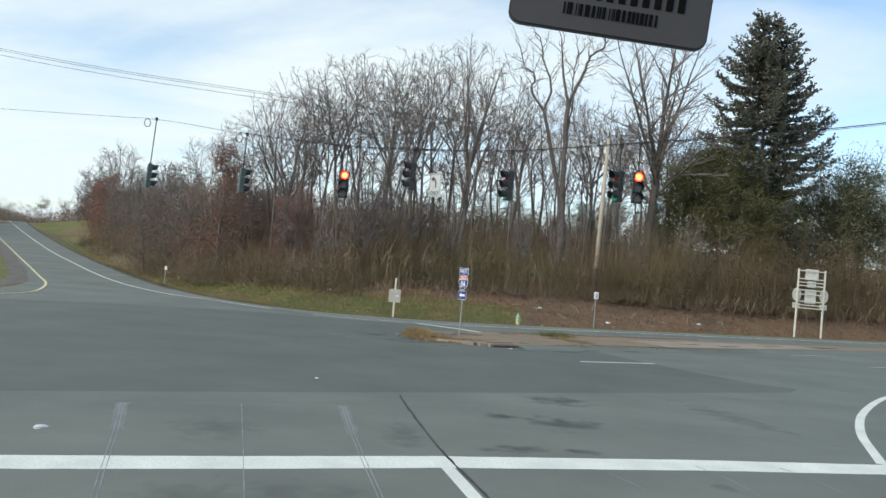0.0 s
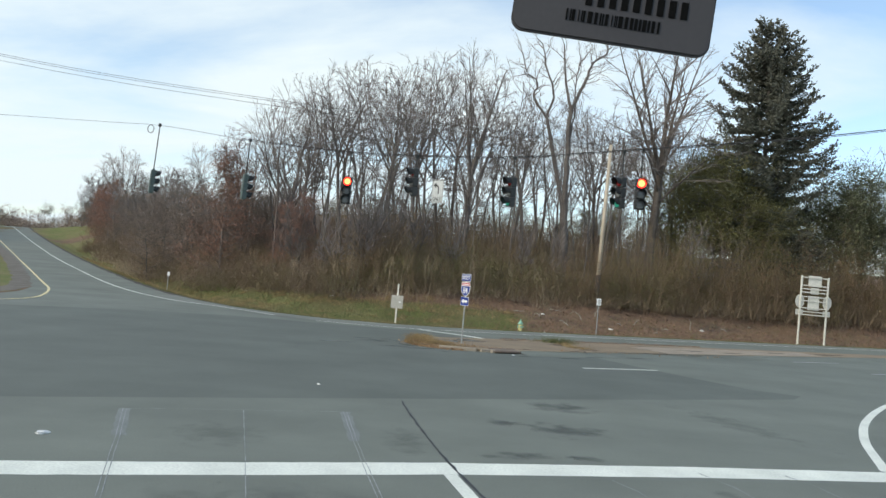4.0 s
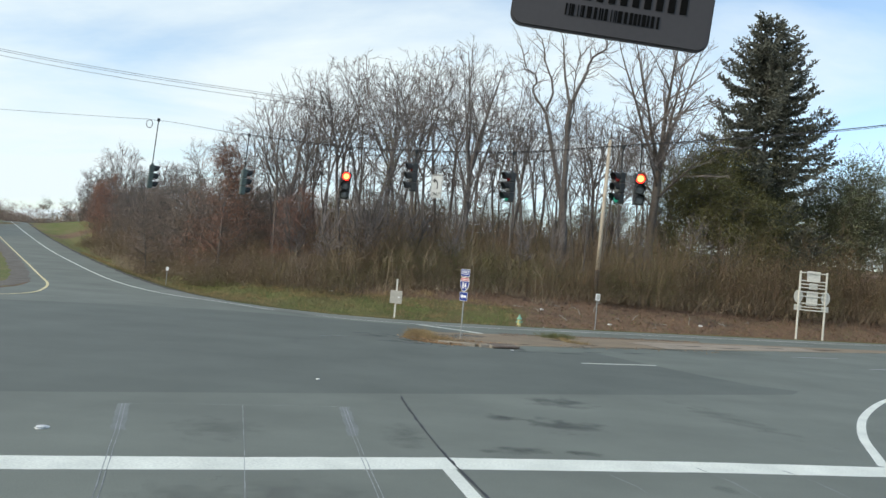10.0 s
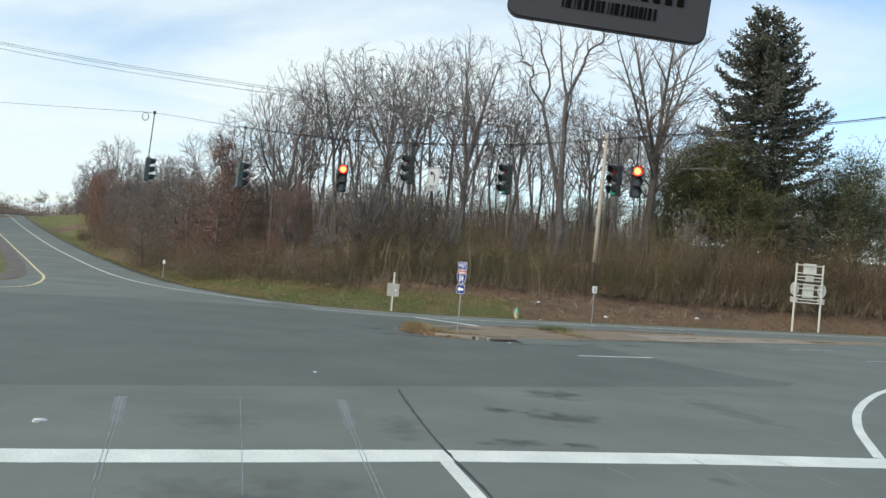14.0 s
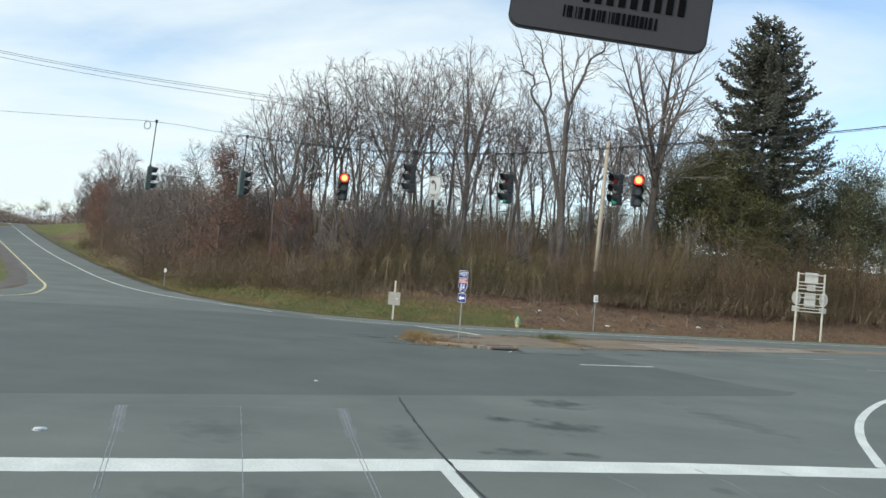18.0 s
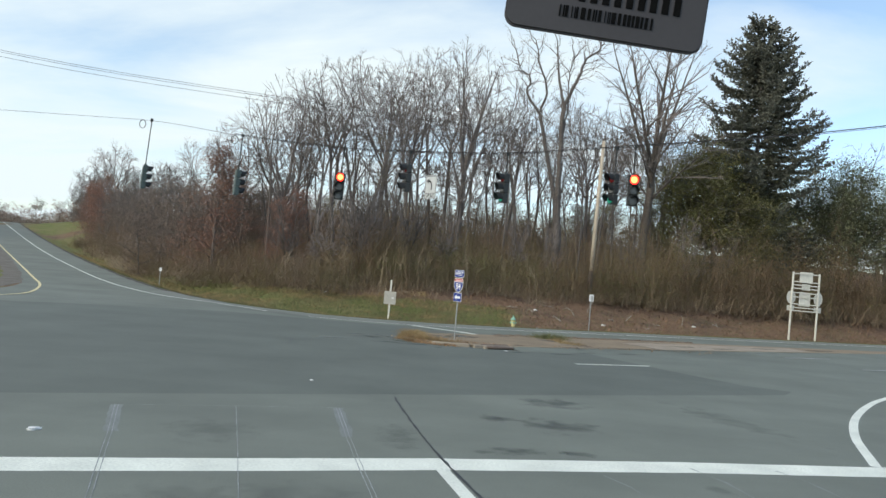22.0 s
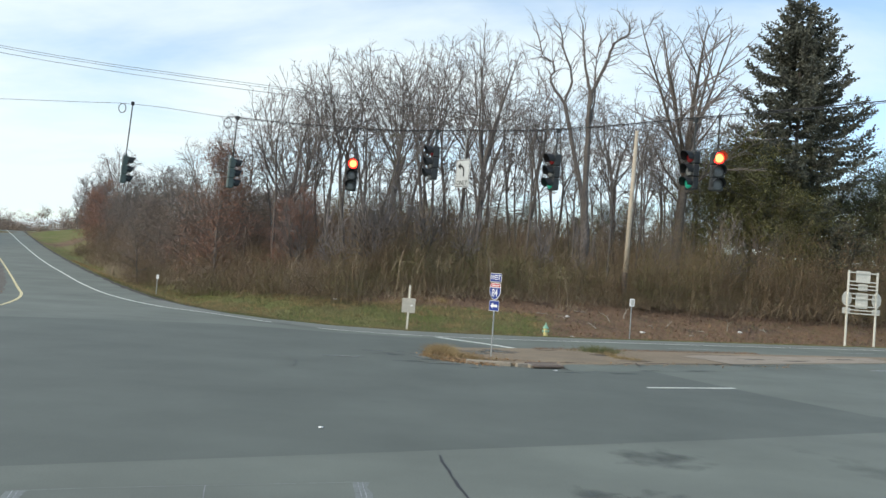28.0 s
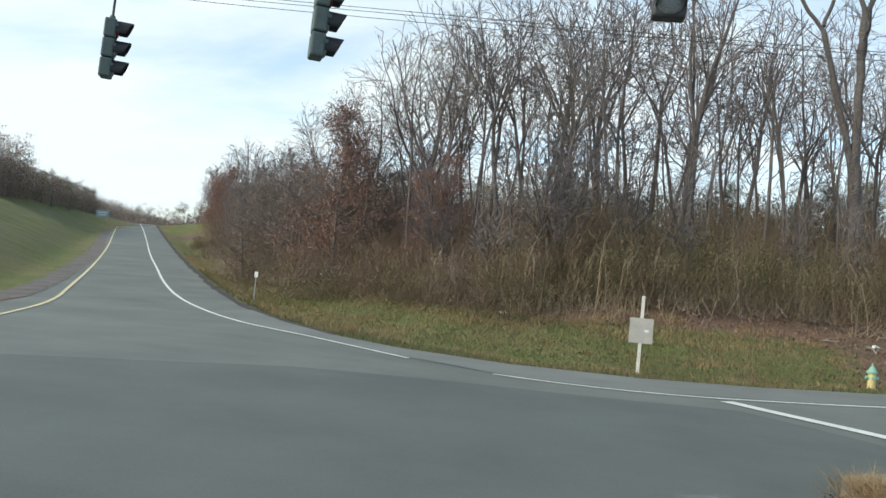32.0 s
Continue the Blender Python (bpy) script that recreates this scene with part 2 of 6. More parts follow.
LENS_RED_ON = lit_lens("lens_red_lit", (0.95, 0.012, 0.01), (1.0, 0.2, 0.055), 6.0)
LENS_GREEN_ON = material("lens_green_lit", (0.02, 0.3, 0.2), None, 5, 0.3, emit=(0.02, 0.95, 0.6), power=0.06)
LENS_RED = material("lens_red", (0.16, 0.012, 0.014), None, 5, 0.25)
LENS_CLEAR = material("lens_clear", (0.22, 0.23, 0.23), None, 5, 0.25)
# grey plastic darkened in colour for the shade of a cab that isn't built
TAG = material("shaded_grey_plastic", (0.048, 0.044, 0.046), (0.042, 0.038, 0.04), 30, 0.55, fine=400, fine_mix=0.06)
TAG_INK = material("dark_print", (0.006, 0.006, 0.006), None, 30, 0.9, fine=400)
TAG_INK.node_tree.nodes["Principled BSDF"].inputs["Specular IOR Level"].default_value = 0.08
BARK = material("grey_bark", (0.175, 0.152, 0.138), (0.112, 0.097, 0.087), 1.2, 0.95, fine=9, fine_mix=0.3, spread=0.2)
BARK_PALE = material("pale_bark", (0.135, 0.112, 0.092), (0.085, 0.07, 0.057), 1.0, 0.95, fine=9, fine_mix=0.3, spread=0.15)
TWIG = material("twigs", (0.21, 0.184, 0.172), (0.15, 0.131, 0.122), 0.5, 0.95, spread=0.2)
STEM_BROWN = material("brush_stems", (0.2, 0.15, 0.098), (0.155, 0.115, 0.075), 0.7, 0.95, spread=0.14, island=0.12)
STEM_PALE = material("pale_sapling_bark", (0.34, 0.275, 0.19), (0.24, 0.19, 0.13), 0.7, 0.95, spread=0.15, island=0.25)
STEM_TAN = material("tan_stems", (0.2, 0.155, 0.1), (0.15, 0.115, 0.074), 0.7, 0.95, spread=0.15, island=0.2)
LEAF_BROWN = material("brown_leaves", (0.25, 0.16, 0.094), (0.198, 0.128, 0.075), 0.45, 0.9, spread=0.27, island=0.12)
LEAF_GREY = material("withered_leaves", (0.35, 0.272, 0.216), (0.26, 0.202, 0.16), 0.5, 0.9, spread=0.2, island=0.1)
LEAF_LITTER = material("matted_leaves", (0.235, 0.148, 0.092), (0.16, 0.1, 0.063), 0.8, 0.9, island=0.45)
LEAF_RUST = material("russet_leaves", (0.36, 0.19, 0.132), (0.27, 0.15, 0.112), 0.6, 0.9, spread=0.15, island=0.2)
LEAF_OLIVE = material("olive_leaves", (0.18, 0.153, 0.062), (0.14, 0.123, 0.052), 0.5, 0.9, spread=0.28, island=0.12)
LEAF_GREEN = material("green_leaves", (0.18, 0.192, 0.1), (0.115, 0.124, 0.073), 0.35, 0.85, spread=0.2, island=0.14)
LEAF_VINE = material("vine_leaves", (0.225, 0.212, 0.075), (0.135, 0.133, 0.06), 0.35, 0.85, spread=0.2, island=0.14)
NEEDLE = material("spruce_needles", (0.13, 0.133, 0.1), (0.09, 0.094, 0.074), 0.6, 0.8, island=0.35)
GRASS = material("grass_blades", (0.108, 0.127, 0.046), (0.175, 0.152, 0.076), 0.3, 0.9, island=0.16)
GRASS_DRY = material("dry_grass", (0.33, 0.25, 0.12), (0.25, 0.17, 0.085), 1.5, 0.9, island=0.3)
DEAD_STRAW = material("bleached_straw", (0.43, 0.35, 0.24), (0.33, 0.26, 0.17), 1.5, 0.9, island=0.25)
LEAF_DRY = material("fallen_leaves", (0.36, 0.23, 0.125), (0.25, 0.15, 0.08), 1.5, 0.9, island=0.5)
DEAD_WOOD = material("bleached_dead_wood", (0.36, 0.32, 0.26), (0.24, 0.21, 0.17), 2.0, 0.9, fine=30)
LITTER = material("litter_white", (0.72, 0.72, 0.7), (0.6, 0.6, 0.58), 6, 0.6)
HYDRANT_YELLOW = material("hydrant_yellow", (0.7, 0.6, 0.26), (0.6, 0.52, 0.24), 8, 0.6)
HYDRANT_GREEN = material("hydrant_green", (0.28, 0.5, 0.38), (0.22, 0.42, 0.32), 8, 0.6)
GREEN_SIGN = material("sign_pale_green", (0.3, 0.4, 0.37), (0.36, 0.44, 0.42), 5, 0.5)


# ---- mesh helpers ----
def mesh(name, verts, faces, mat, parent=None, label=""):
    me = bpy.data.meshes.new(name)
    me.from_pydata(verts, [], faces)
    me.materials.append(mat)
    ob = new(name, me)
    if parent:
        ob.parent = parent
    if label:
        tagged(ob, label)
    return ob


def part(name, bm, mat, parent=None, label="", smooth=False):
    me = bpy.data.meshes.new(name)
    bm.to_mesh(me)
    bm.free()
    me.materials.append(mat)
    if smooth:
        me.shade_smooth()
    ob = new(name, me)
    if parent:
        ob.parent = parent
    if label:
        tagged(ob, label)
    return ob


def box(bm, size, at=(0, 0, 0), turn=None, bevel=0.0):
    m = Matrix.Translation(at) @ (turn or Matrix()) @ Matrix.Diagonal((*size, 1))
    vs = bmesh.ops.create_cube(bm, size=1.0, matrix=m)["verts"]
    if bevel:
        es = list({e for v in vs for e in v.link_edges})
        bmesh.ops.bevel(bm, geom=es, offset=bevel, segments=2, affect="EDGES", profile=0.5)
    return bm


def tube(bm, a, b, r1, r2=None, sides=10, caps=True):
    a, b = Vector(a), Vector(b)
    d = b - a
    m = Matrix.Translation((a + b) / 2) @ d.to_track_quat("Z", "Y").to_matrix().to_4x4()
    bmesh.ops.create_cone(bm, cap_ends=caps, segments=sides, radius1=r1, radius2=r1 if r2 is None else r2, depth=d.length, matrix=m)
    return bm


def plate(bm, outline, thick, m=None):
    """A flat plate from an outline in x, z, of a thickness along y, front face at y = 0."""
    m = m or Matrix()
    front = [bm.verts.new(m @ Vector((x, 0, z))) for x, z in outline]
    rear = [bm.verts.new(m @ Vector((x, thick, z))) for x, z in outline]
    bm.faces.new(front)
    bm.faces.new(rear[::-1])
    for i in range(len(outline)):
        j = (i + 1) % len(outline)
        bm.faces.new((front[j], front[i], rear[i], rear[j]))
    bmesh.ops.recalc_face_normals(bm, faces=bm.faces)
    return bm


def rounded(w, h, r, n=5):
    pts = []
    for cx, cz, a0 in ((w / 2 - r, h / 2 - r, 0), (-w / 2 + r, h / 2 - r, 90), (-w / 2 + r, -h / 2 + r, 180), (w / 2 - r, -h / 2 + r, 270)):
        for i in range(n + 1):
            a = radians(a0 + 90 * i / n)
            pts.append((cx + r * math.cos(a), cz + r * math.sin(a)))
    return pts


def lettering(name, text, size, mat, m, parent, label=""):
    cu = bpy.data.curves.new(name, "FONT")
    cu.body, cu.size, cu.align_x, cu.align_y, cu.extrude = text, size, "CENTER", "CENTER", 0.001
    cu.offset = size * 0.012
    tmp = bpy.data.objects.new(name, cu)
    scene.collection.objects.link(tmp)
    me = bpy.data.meshes.new_from_object(tmp.evaluated_get(bpy.context.evaluated_depsgraph_get()))
    bpy.data.objects.remove(tmp)
    me.materials.clear()
    me.materials.append(mat)
    ob = new(name, me)
    ob.parent = parent
    ob.matrix_basis = m @ pose(0, 0, 0, 90)
    if label:
        tagged(ob, label)
    return ob


def empty(name, m, label, category, group=""):
    ob = new(name)
    ob.empty_display_size = 0.2
    ob.matrix_basis = m
    return tagged(ob, label, category, group)


# ---- lie of the land ----
FAR_EDGE = [(-190, 330), (-97, 180.5), (-59.4, 120), (-41, 89.6), (-29.4, 70.6), (-23, 60.2), (-17.9, 52.6), (-15.3, 49.5), (-12.3, 46.7), (-10, 45.6),
            (-8, 45.0), (-5, 44.5), (-2.5, 44.4), (1.5, 45.1), (6, 46.8), (11.5, 49.1), (16.6, 51.4), (22, 54), (36, 60.3), (120, 97), (900, 440)]
LEFT_EDGE = [(-193, 317), (-109.2, 183), (-80.5, 137), (-65.9, 114), (-54.7, 96), (-38.2, 70), (-28.8, 54), (-26.7, 50.5), (-24.8, 45.5), (-24.0, 41), (-25.0, 37.5), (-31, 33.8), (-60, 20.5), (-900, -345)]


def distance(x, y, line):
    p = np.stack([np.asarray(x, float), np.asarray(y, float)], -1)
    best = np.full(p.shape[:-1], 1e9)
    for a, b in zip(line[:-1], line[1:]):
        a, d = np.array(a, float), np.array(b, float) - np.array(a, float)
        s = np.clip(((p - a) @ d) / (d @ d), 0, 1)
        q = p - a - s[..., None] * d
        best = np.minimum(best, np.hypot(q[..., 0], q[..., 1]))
    return best


FX, FY = [p[0] for p in FAR_EDGE], [p[1] for p in FAR_EDGE]


def beyond(x, y):
    """Past the far edge of the asphalt: metres from it (0 on the road)."""
    return np.where(np.asarray(y) > np.interp(x, FX, FY), distance(x, y, FAR_EDGE), 0.0)


def leftward(x, y):
    """Left of the ramp: metres from the asphalt (0 on the road)."""
    x, y = np.asarray(x, float), np.asarray(y, float)
    # LEFT_EDGE runs with growing y apart from its lower tail
    upper = [p for p in LEFT_EDGE if p[1] > 37][::-1]
    ux, uy = [p[0] for p in upper], [p[1] for p in upper]
    tail = [p for p in LEFT_EDGE if p[1] <= 37.6][::-1]
    tx, ty = [p[0] for p in tail], [p[1] for p in tail]
    inside = np.where(y > 37.5, x < np.interp(y, uy, ux), (x < -25.0) & (y > np.interp(x, tx, ty)))
    return np.where(inside, distance(x, y, LEFT_EDGE), 0.0)


def smooth(a, b, v):
    t = np.clip((np.asarray(v, float) - a) / (b - a), 0, 1)
    return t * t * (3 - 2 * t)


def ramp_height(x, y):
    """The ramp climbs away to a crest."""
    x, y = np.asarray(x, float), np.asarray(y, float)
    s = np.clip(y - 48, 0, None)
    z = 0.022 * s + 0.0002 * s * s
    z = np.where(s > 139, 6.92 - 0.03 * (s - 139), z)
    z = np.maximum(z, -6)
    return z * smooth(6, -16, x)


def road_height(x, y):
    near = distance(x, y, FAR_EDGE)
    return ramp_height(x, y) - 0.16 * smooth(9, 2, near) * smooth(-14, -6, x)


def land_height(x, y):
    x, y = np.asarray(x, float), np.asarray(y, float)
    d, e = beyond(x, y), leftward(x, y)
    verge = np.interp(d, [0, 1.5, 3, 5, 8, 12, 18, 26, 60, 400], [-0.03, -0.12, -0.2, 0.1, 0.7, 1.7, 3.1, 4.1, 4.4, 4.4])
    verge = verge + 4.4 * smooth(24, 52, d) * smooth(-46, -28, x) * smooth(420, 200, d)
    verge = verge - 0.45 * smooth(0.5, 2.5, d) * smooth(9, 4, d) * smooth(-14, -18, x)
    verge = verge - 0.1 * smooth(0.5, 3, d) * smooth(8, 4, d) * smooth(0, 6, x)
    bank = np.interp(e, [0, 2.5, 6, 14, 30, 60, 200], [0.0, 0.0, 1.5, 4.6, 7.2, 8.8, 9.6])
    bank = bank * (0.25 + 0.75 * smooth(30, 60, y))
    far = smooth(250, 700, np.hypot(x, y))
    z = road_height(x, y) - 0.07 + np.where(d > 0, verge + 0.07, 0) + np.where(e > 0, bank + 0.07, 0.055 * smooth(2.2, 1.0, distance(x, y, LEFT_EDGE)))
    lumps = (np.sin(x * 0.7 + 1.3 * np.sin(y * 0.31)) * np.sin(y * 0.53 + 0.9)) * 0.12
    z = z + lumps * smooth(2.5, 9, np.maximum(d, e))
    return z * (1 - far) - 2.0 * far


def lz(x, y):
    return float(land_height(np.array([x]), np.array([y]))[0])


def grid_sheet(name, xs, ys, height, mat):
    gx, gy = np.meshgrid(xs, ys)
    gz = height(gx, gy)
    nx, ny = len(xs), len(ys)
    verts = np.stack([gx, gy, gz], -1).reshape(-1, 3)
    i = (np.arange(ny - 1)[:, None] * nx + np.arange(nx - 1)[None]).reshape(-1)
    faces = np.stack([i, i + 1, i + 1 + nx, i + nx], 1)
    ob = mesh(name, verts.tolist(), faces.tolist(), mat)
    ob.data.shade_smooth()
    return ob, gx, gy


def spaced(lo, mid_lo, mid_hi, hi, fine):
    a = mid_lo - np.geomspace(1, mid_lo - lo, 26)[::-1]
    c = mid_hi + np.geomspace(1, hi - mid_hi, 26)
    return np.concatenate([a, np.arange(mid_lo, mid_hi + fine / 2, fine), c])


def ground_material():
    m = bpy.data.materials.new("verge_ground")
    m.use_nodes = True
    n, l = m.node_tree.nodes, m.node_tree.links
    b = n["Principled BSDF"]
    b.inputs["Roughness"].default_value = 0.95
    tc = n.new("ShaderNodeTexCoord")

    def noise_tex(scale, detail=5.0):
        t = n.new("ShaderNodeTexNoise")
        t.inputs["Scale"].default_value, t.inputs["Detail"].default_value = scale, detail
        l.new(tc.outputs["Object"], t.inputs["Vector"])
        return t.outputs["Fac"]

    def blend(a, c, fac, lo, hi):
        r = n.new("ShaderNodeMapRange")
        r.inputs["From Min"].default_value, r.inputs["From Max"].default_value = lo, hi
        l.new(fac, r.inputs["Value"])
        x = n.new("ShaderNodeMix")
        x.data_type = "RGBA"
        l.new(r.outputs[0], x.inputs["Factor"])
        for sock, col in (("A", a), ("B", c)):
            if isinstance(col, tuple):
                x.inputs[sock].default_value = (*col, 1)
            else:
                l.new(col, x.inputs[sock])
        return x.outputs["Result"]

    coarse, mid, fine = noise_tex(0.35), noise_tex(1.6), noise_tex(9.0, 6.0)
    grass = blend((0.118, 0.14, 0.03), (0.172, 0.155, 0.055), coarse, 0.38, 0.62)
    leaf = blend((0.155, 0.09, 0.055), (0.22, 0.138, 0.084), mid, 0.35, 0.65)
    leaf = blend(leaf, (0.075, 0.052, 0.038), coarse, 0.5, 0.75)
    at = n.new("ShaderNodeAttribute")
    at.attribute_name = "grass"
    add = n.new("ShaderNodeMath")
    l.new(at.outputs["Fac"], add.inputs[0])
    sc = n.new("ShaderNodeMath")
    sc.operation = "MULTIPLY_ADD"
    l.new(mid, sc.inputs[0])
    sc.inputs[1].default_value, sc.inputs[2].default_value = 0.9, -0.45
    l.new(sc.outputs[0], add.inputs[1])
    col = blend(leaf, grass, add.outputs[0], 0.35, 0.65)
    v = n.new("ShaderNodeMapRange")
    v.inputs["From Min"].default_value, v.inputs["From Max"].default_value = 0.3, 0.7
    v.inputs["To Min"].default_value, v.inputs["To Max"].default_value = 0.6, 1.35
    l.new(fine, v.inputs["Value"])
    s = n.new("ShaderNodeVectorMath")
    s.operation = "SCALE"
    l.new(col, s.inputs[0])
    l.new(v.outputs[0], s.inputs["Scale"])
    l.new(s.outputs[0], b.inputs["Base Color"])
    bp = n.new("ShaderNodeBump")
    bp.inputs["Strength"].default_value, bp.inputs["Distance"].default_value = 0.8, 0.08
    l.new(fine, bp.inputs["Height"])
    l.new(bp.outputs[0], b.inputs["Normal"])
    return m


def grass_amount(x, y):
    d, e = beyond(x, y), leftward(x, y)
    right = smooth(9.5, 7.0, d) * (1 - 0.9 * smooth(3, 8, x) * smooth(1.7, 3.0, d))
    slope = smooth(0.3, 0.9, e)
    ramp = smooth(9, 5, d) * smooth(-15, -22, x)
    upper = smooth(95, 110, y) * smooth(40, 20, d)
    leaves = 0.75 * np.exp(-((np.asarray(x) + 73) / 7) ** 2 - ((np.asarray(y) - 152) / 12) ** 2)      # leaf-strewn patch on the meadow
    return np.clip(np.where(d > 0, np.maximum(np.maximum(right, ramp * 0.62), upper) - leaves, np.where(e > 0, slope, 0.4)), 0, 1)


ground, gx, gy = grid_sheet("ground", spaced(-2500, -75, 60, 2500, 0.8), spaced(-1500, 25, 135, 3000, 0.8), land_height, ground_material())
tagged(ground, "grass verge and leaf-strewn woodland bank beside the road", "ground", kind="structure")
attr = ground.data.attributes.new("grass", "FLOAT", "POINT")
attr.data.foreach_set("value", grass_amount(gx, gy).reshape(-1).astype(np.float32))


def resample(line, step):
    out = []
    for (x0, y0), (x1, y1) in zip(line[:-1], line[1:]):
        n = max(1, int(math.hypot(x1 - x0, y1 - y0) / step))
        out += [(x0 + (x1 - x0) * i / n, y0 + (y1 - y0) * i / n) for i in range(n)]
    return out + [line[-1]]


def soften(line, rounds=2):
    """Chaikin's corner cutting."""
    for _ in range(rounds):
        out = [line[0]]
        for (x0, y0), (x1, y1) in zip(line[:-1], line[1:]):
            out += [(0.75 * x0 + 0.25 * x1, 0.75 * y0 + 0.25 * y1), (0.25 * x0 + 0.75 * x1, 0.25 * y0 + 0.75 * y1)]
        line = out + [line[-1]]
    return line


def loft(name, a, b, shares, mat, lift=0.0):
    a, b = np.array(a, float), np.array(b, float)
    rows = np.stack([a + (b - a) * s for s in shares])
    z = road_height(rows[..., 0], rows[..., 1]) + lift
    verts = np.concatenate([rows, z[..., None]], -1).reshape(-1, 3)
    n = len(a)
    i = (np.arange(len(shares) - 1)[:, None] * n + np.arange(n - 1)[None]).reshape(-1)
    ob = mesh(name, verts.tolist(), np.stack([i, i + n, i + n + 1, i + 1], 1).tolist(), mat)
    return ob


LE = [p for p in LEFT_EDGE if p[1] <= 41][::-1]        # main road, from the left up to the ramp's mouth
FE = [p for p in FAR_EDGE if p[0] >= -17.95]
top = resample([(p[0], p[1]) for p in LE], 1.5) + resample([LE[-1], FE[0]], 1.0)[1:] + resample(FE, 1.5)[1:]
top = [p for p in top if -420 < p[0] < 420]
low = [(p[0], -180.0) for p in top]
shares = np.concatenate([np.linspace(0, 0.12, 26), np.linspace(0.14, 1.0, 18)])
road = loft("road", top, low, shares, ASPHALT)
tagged(road, "grey worn asphalt of a wide road junction", "road", kind="structure")
ra = [(np.interp(y, [p[1] for p in LEFT_EDGE if p[1] >= 50][::-1], [p[0] for p in LEFT_EDGE if p[1] >= 50][::-1]), y)
      for y in np.concatenate([[50.5], np.arange(53, 300, 3.0)])]
rb = [(np.interp(y, [p[1] for p in FAR_EDGE[:7]][::-1], [p[0] for p in FAR_EDGE[:7]][::-1]), y) for y in np.concatenate([[52.6], np.arange(55.3, 302.3, 3.0)])]
nose, mouth = LE[-1], rb[0]
ys = [41.0, 43.0, 45.0, 47.0, 49.0]
up = [p for p in LEFT_EDGE if p[1] >= 41][::-1]
ra = [(float(np.interp(y, [p[1] for p in up], [p[0] for p in up])), y) for y in ys] + ra
rb = [(nose[0] + (mouth[0] - nose[0]) * k / 5, nose[1] + (mouth[1] - nose[1]) * k / 5) for k in range(5)] + rb
ramp = loft("ramp_road", ra, rb, np.linspace(0, 1, 6), ASPHALT)
tagged(ramp, "grey asphalt slip road climbing to a crest", "road", kind="structure")


def flat_shape(name, outline, mat, lift, label="", category="marking"):
    """A filled outline laid on the road."""
    bm = bmesh.new()
    bm.faces.new([bm.verts.new((x, y, 0)) for x, y in outline])
    for axis in (0, 1):
        lo, hi = min(v.co[axis] for v in bm.verts), max(v.co[axis] for v in bm.verts)
        for c in np.arange(math.floor(lo) + 1.0, hi, 1.5):
            nrm = Vector((1, 0, 0)) if axis == 0 else Vector((0, 1, 0))
            bmesh.ops.bisect_plane(bm, geom=bm.verts[:] + bm.edges[:] + bm.faces[:], plane_co=nrm * float(c), plane_no=nrm)
    vy = np.array([v.co.y for v in bm.verts])
    zs = road_height(np.array([v.co.x for v in bm.verts]), vy) + lift + 0.015 * smooth(20, 28, vy)
    for v, z in zip(bm.verts, zs):
        v.co.z = float(z)
    ob = part(name, bm, mat)
    return tagged(ob, label, category, kind="structure")


def ribbon(name, line, width, mat, lift=0.002, label="", category="road marking", step=1.0, wobble=0.0, seed=1):
    rng = random.Random(seed)
    pts = resample(line, step)
    verts, faces = [], []
    for i, p in enumerate(pts):
        q, r = pts[max(0, i - 1)], pts[min(len(pts) - 1, i + 1)]
        d = Vector((r[0] - q[0], r[1] - q[1])).normalized()
        w = width / 2 * (1 + wobble * rng.uniform(-1, 1))
        o = wobble * rng.uniform(-1, 1) * width * 0.7
        for s in (-1, 1):
            x, y = p[0] - d.y * (s * w + o), p[1] + d.x * (s * w + o)
            verts.append((x, y, float(road_height(np.array([x]), np.array([y]))[0]) + lift))
        if i:
            k = 2 * i
            faces.append((k - 2, k - 1, k + 1, k))
    ob = mesh(name, verts, faces, mat)
    return tagged(ob, label, category, kind="structure")


# darker asphalt tone within this outline, sharp-edged towards the stop line
patch = [(-70, -14), (-7.8, 14.0), (-0.7, 17.2), (5, 19.8), (10.6, 22.5), (11.2, 23.4), (10, 24), (8.5, 26.6), (6.6, 30.6), (6.2, 31.8), (2.5, 30.6), (-1.0, 31.6),
         (1.5, 35.8), (-0.9, 39.7), (-3.5, 39.6), (-7.5, 39.6), (-10.9, 38.9), (-13.2, 37.8), (-17, 36.2), (-19.6, 34.6), (-26, 32), (-70, 12)]
flat_shape("asphalt_overlay", patch, ASPHALT_DARK, 0.0012, "darker asphalt area across the junction", "road")

# markings
ribbon("stop_line", [(-7.5, 8.97), (-2.4, 10.45), (0.3, 11.28), (4.4, 12.3), (7.8, 13.0), (12.5, 14.1)], 0.66, PAINT_WHITE, label="broad white stop line with worn edges", wobble=0.015, step=0.3)
ribbon("lane_line", [(0.36, 10.95), (0.68, 9.6), (1.75, 5.0), (4.6, -8)], 0.2, PAINT_WHITE, 0.003, label="solid white lane line")
ribbon("turn_line", soften([(7.98, 13.4), (8.5, 14.65), (9.08, 16.05), (10.0, 17.8), (10.9, 19.3), (12.3, 21.3), (13.8, 23.2), (18.5, 28), (26, 34)]), 0.19, PAINT_WHITE, label="curved white line guiding turning traffic")
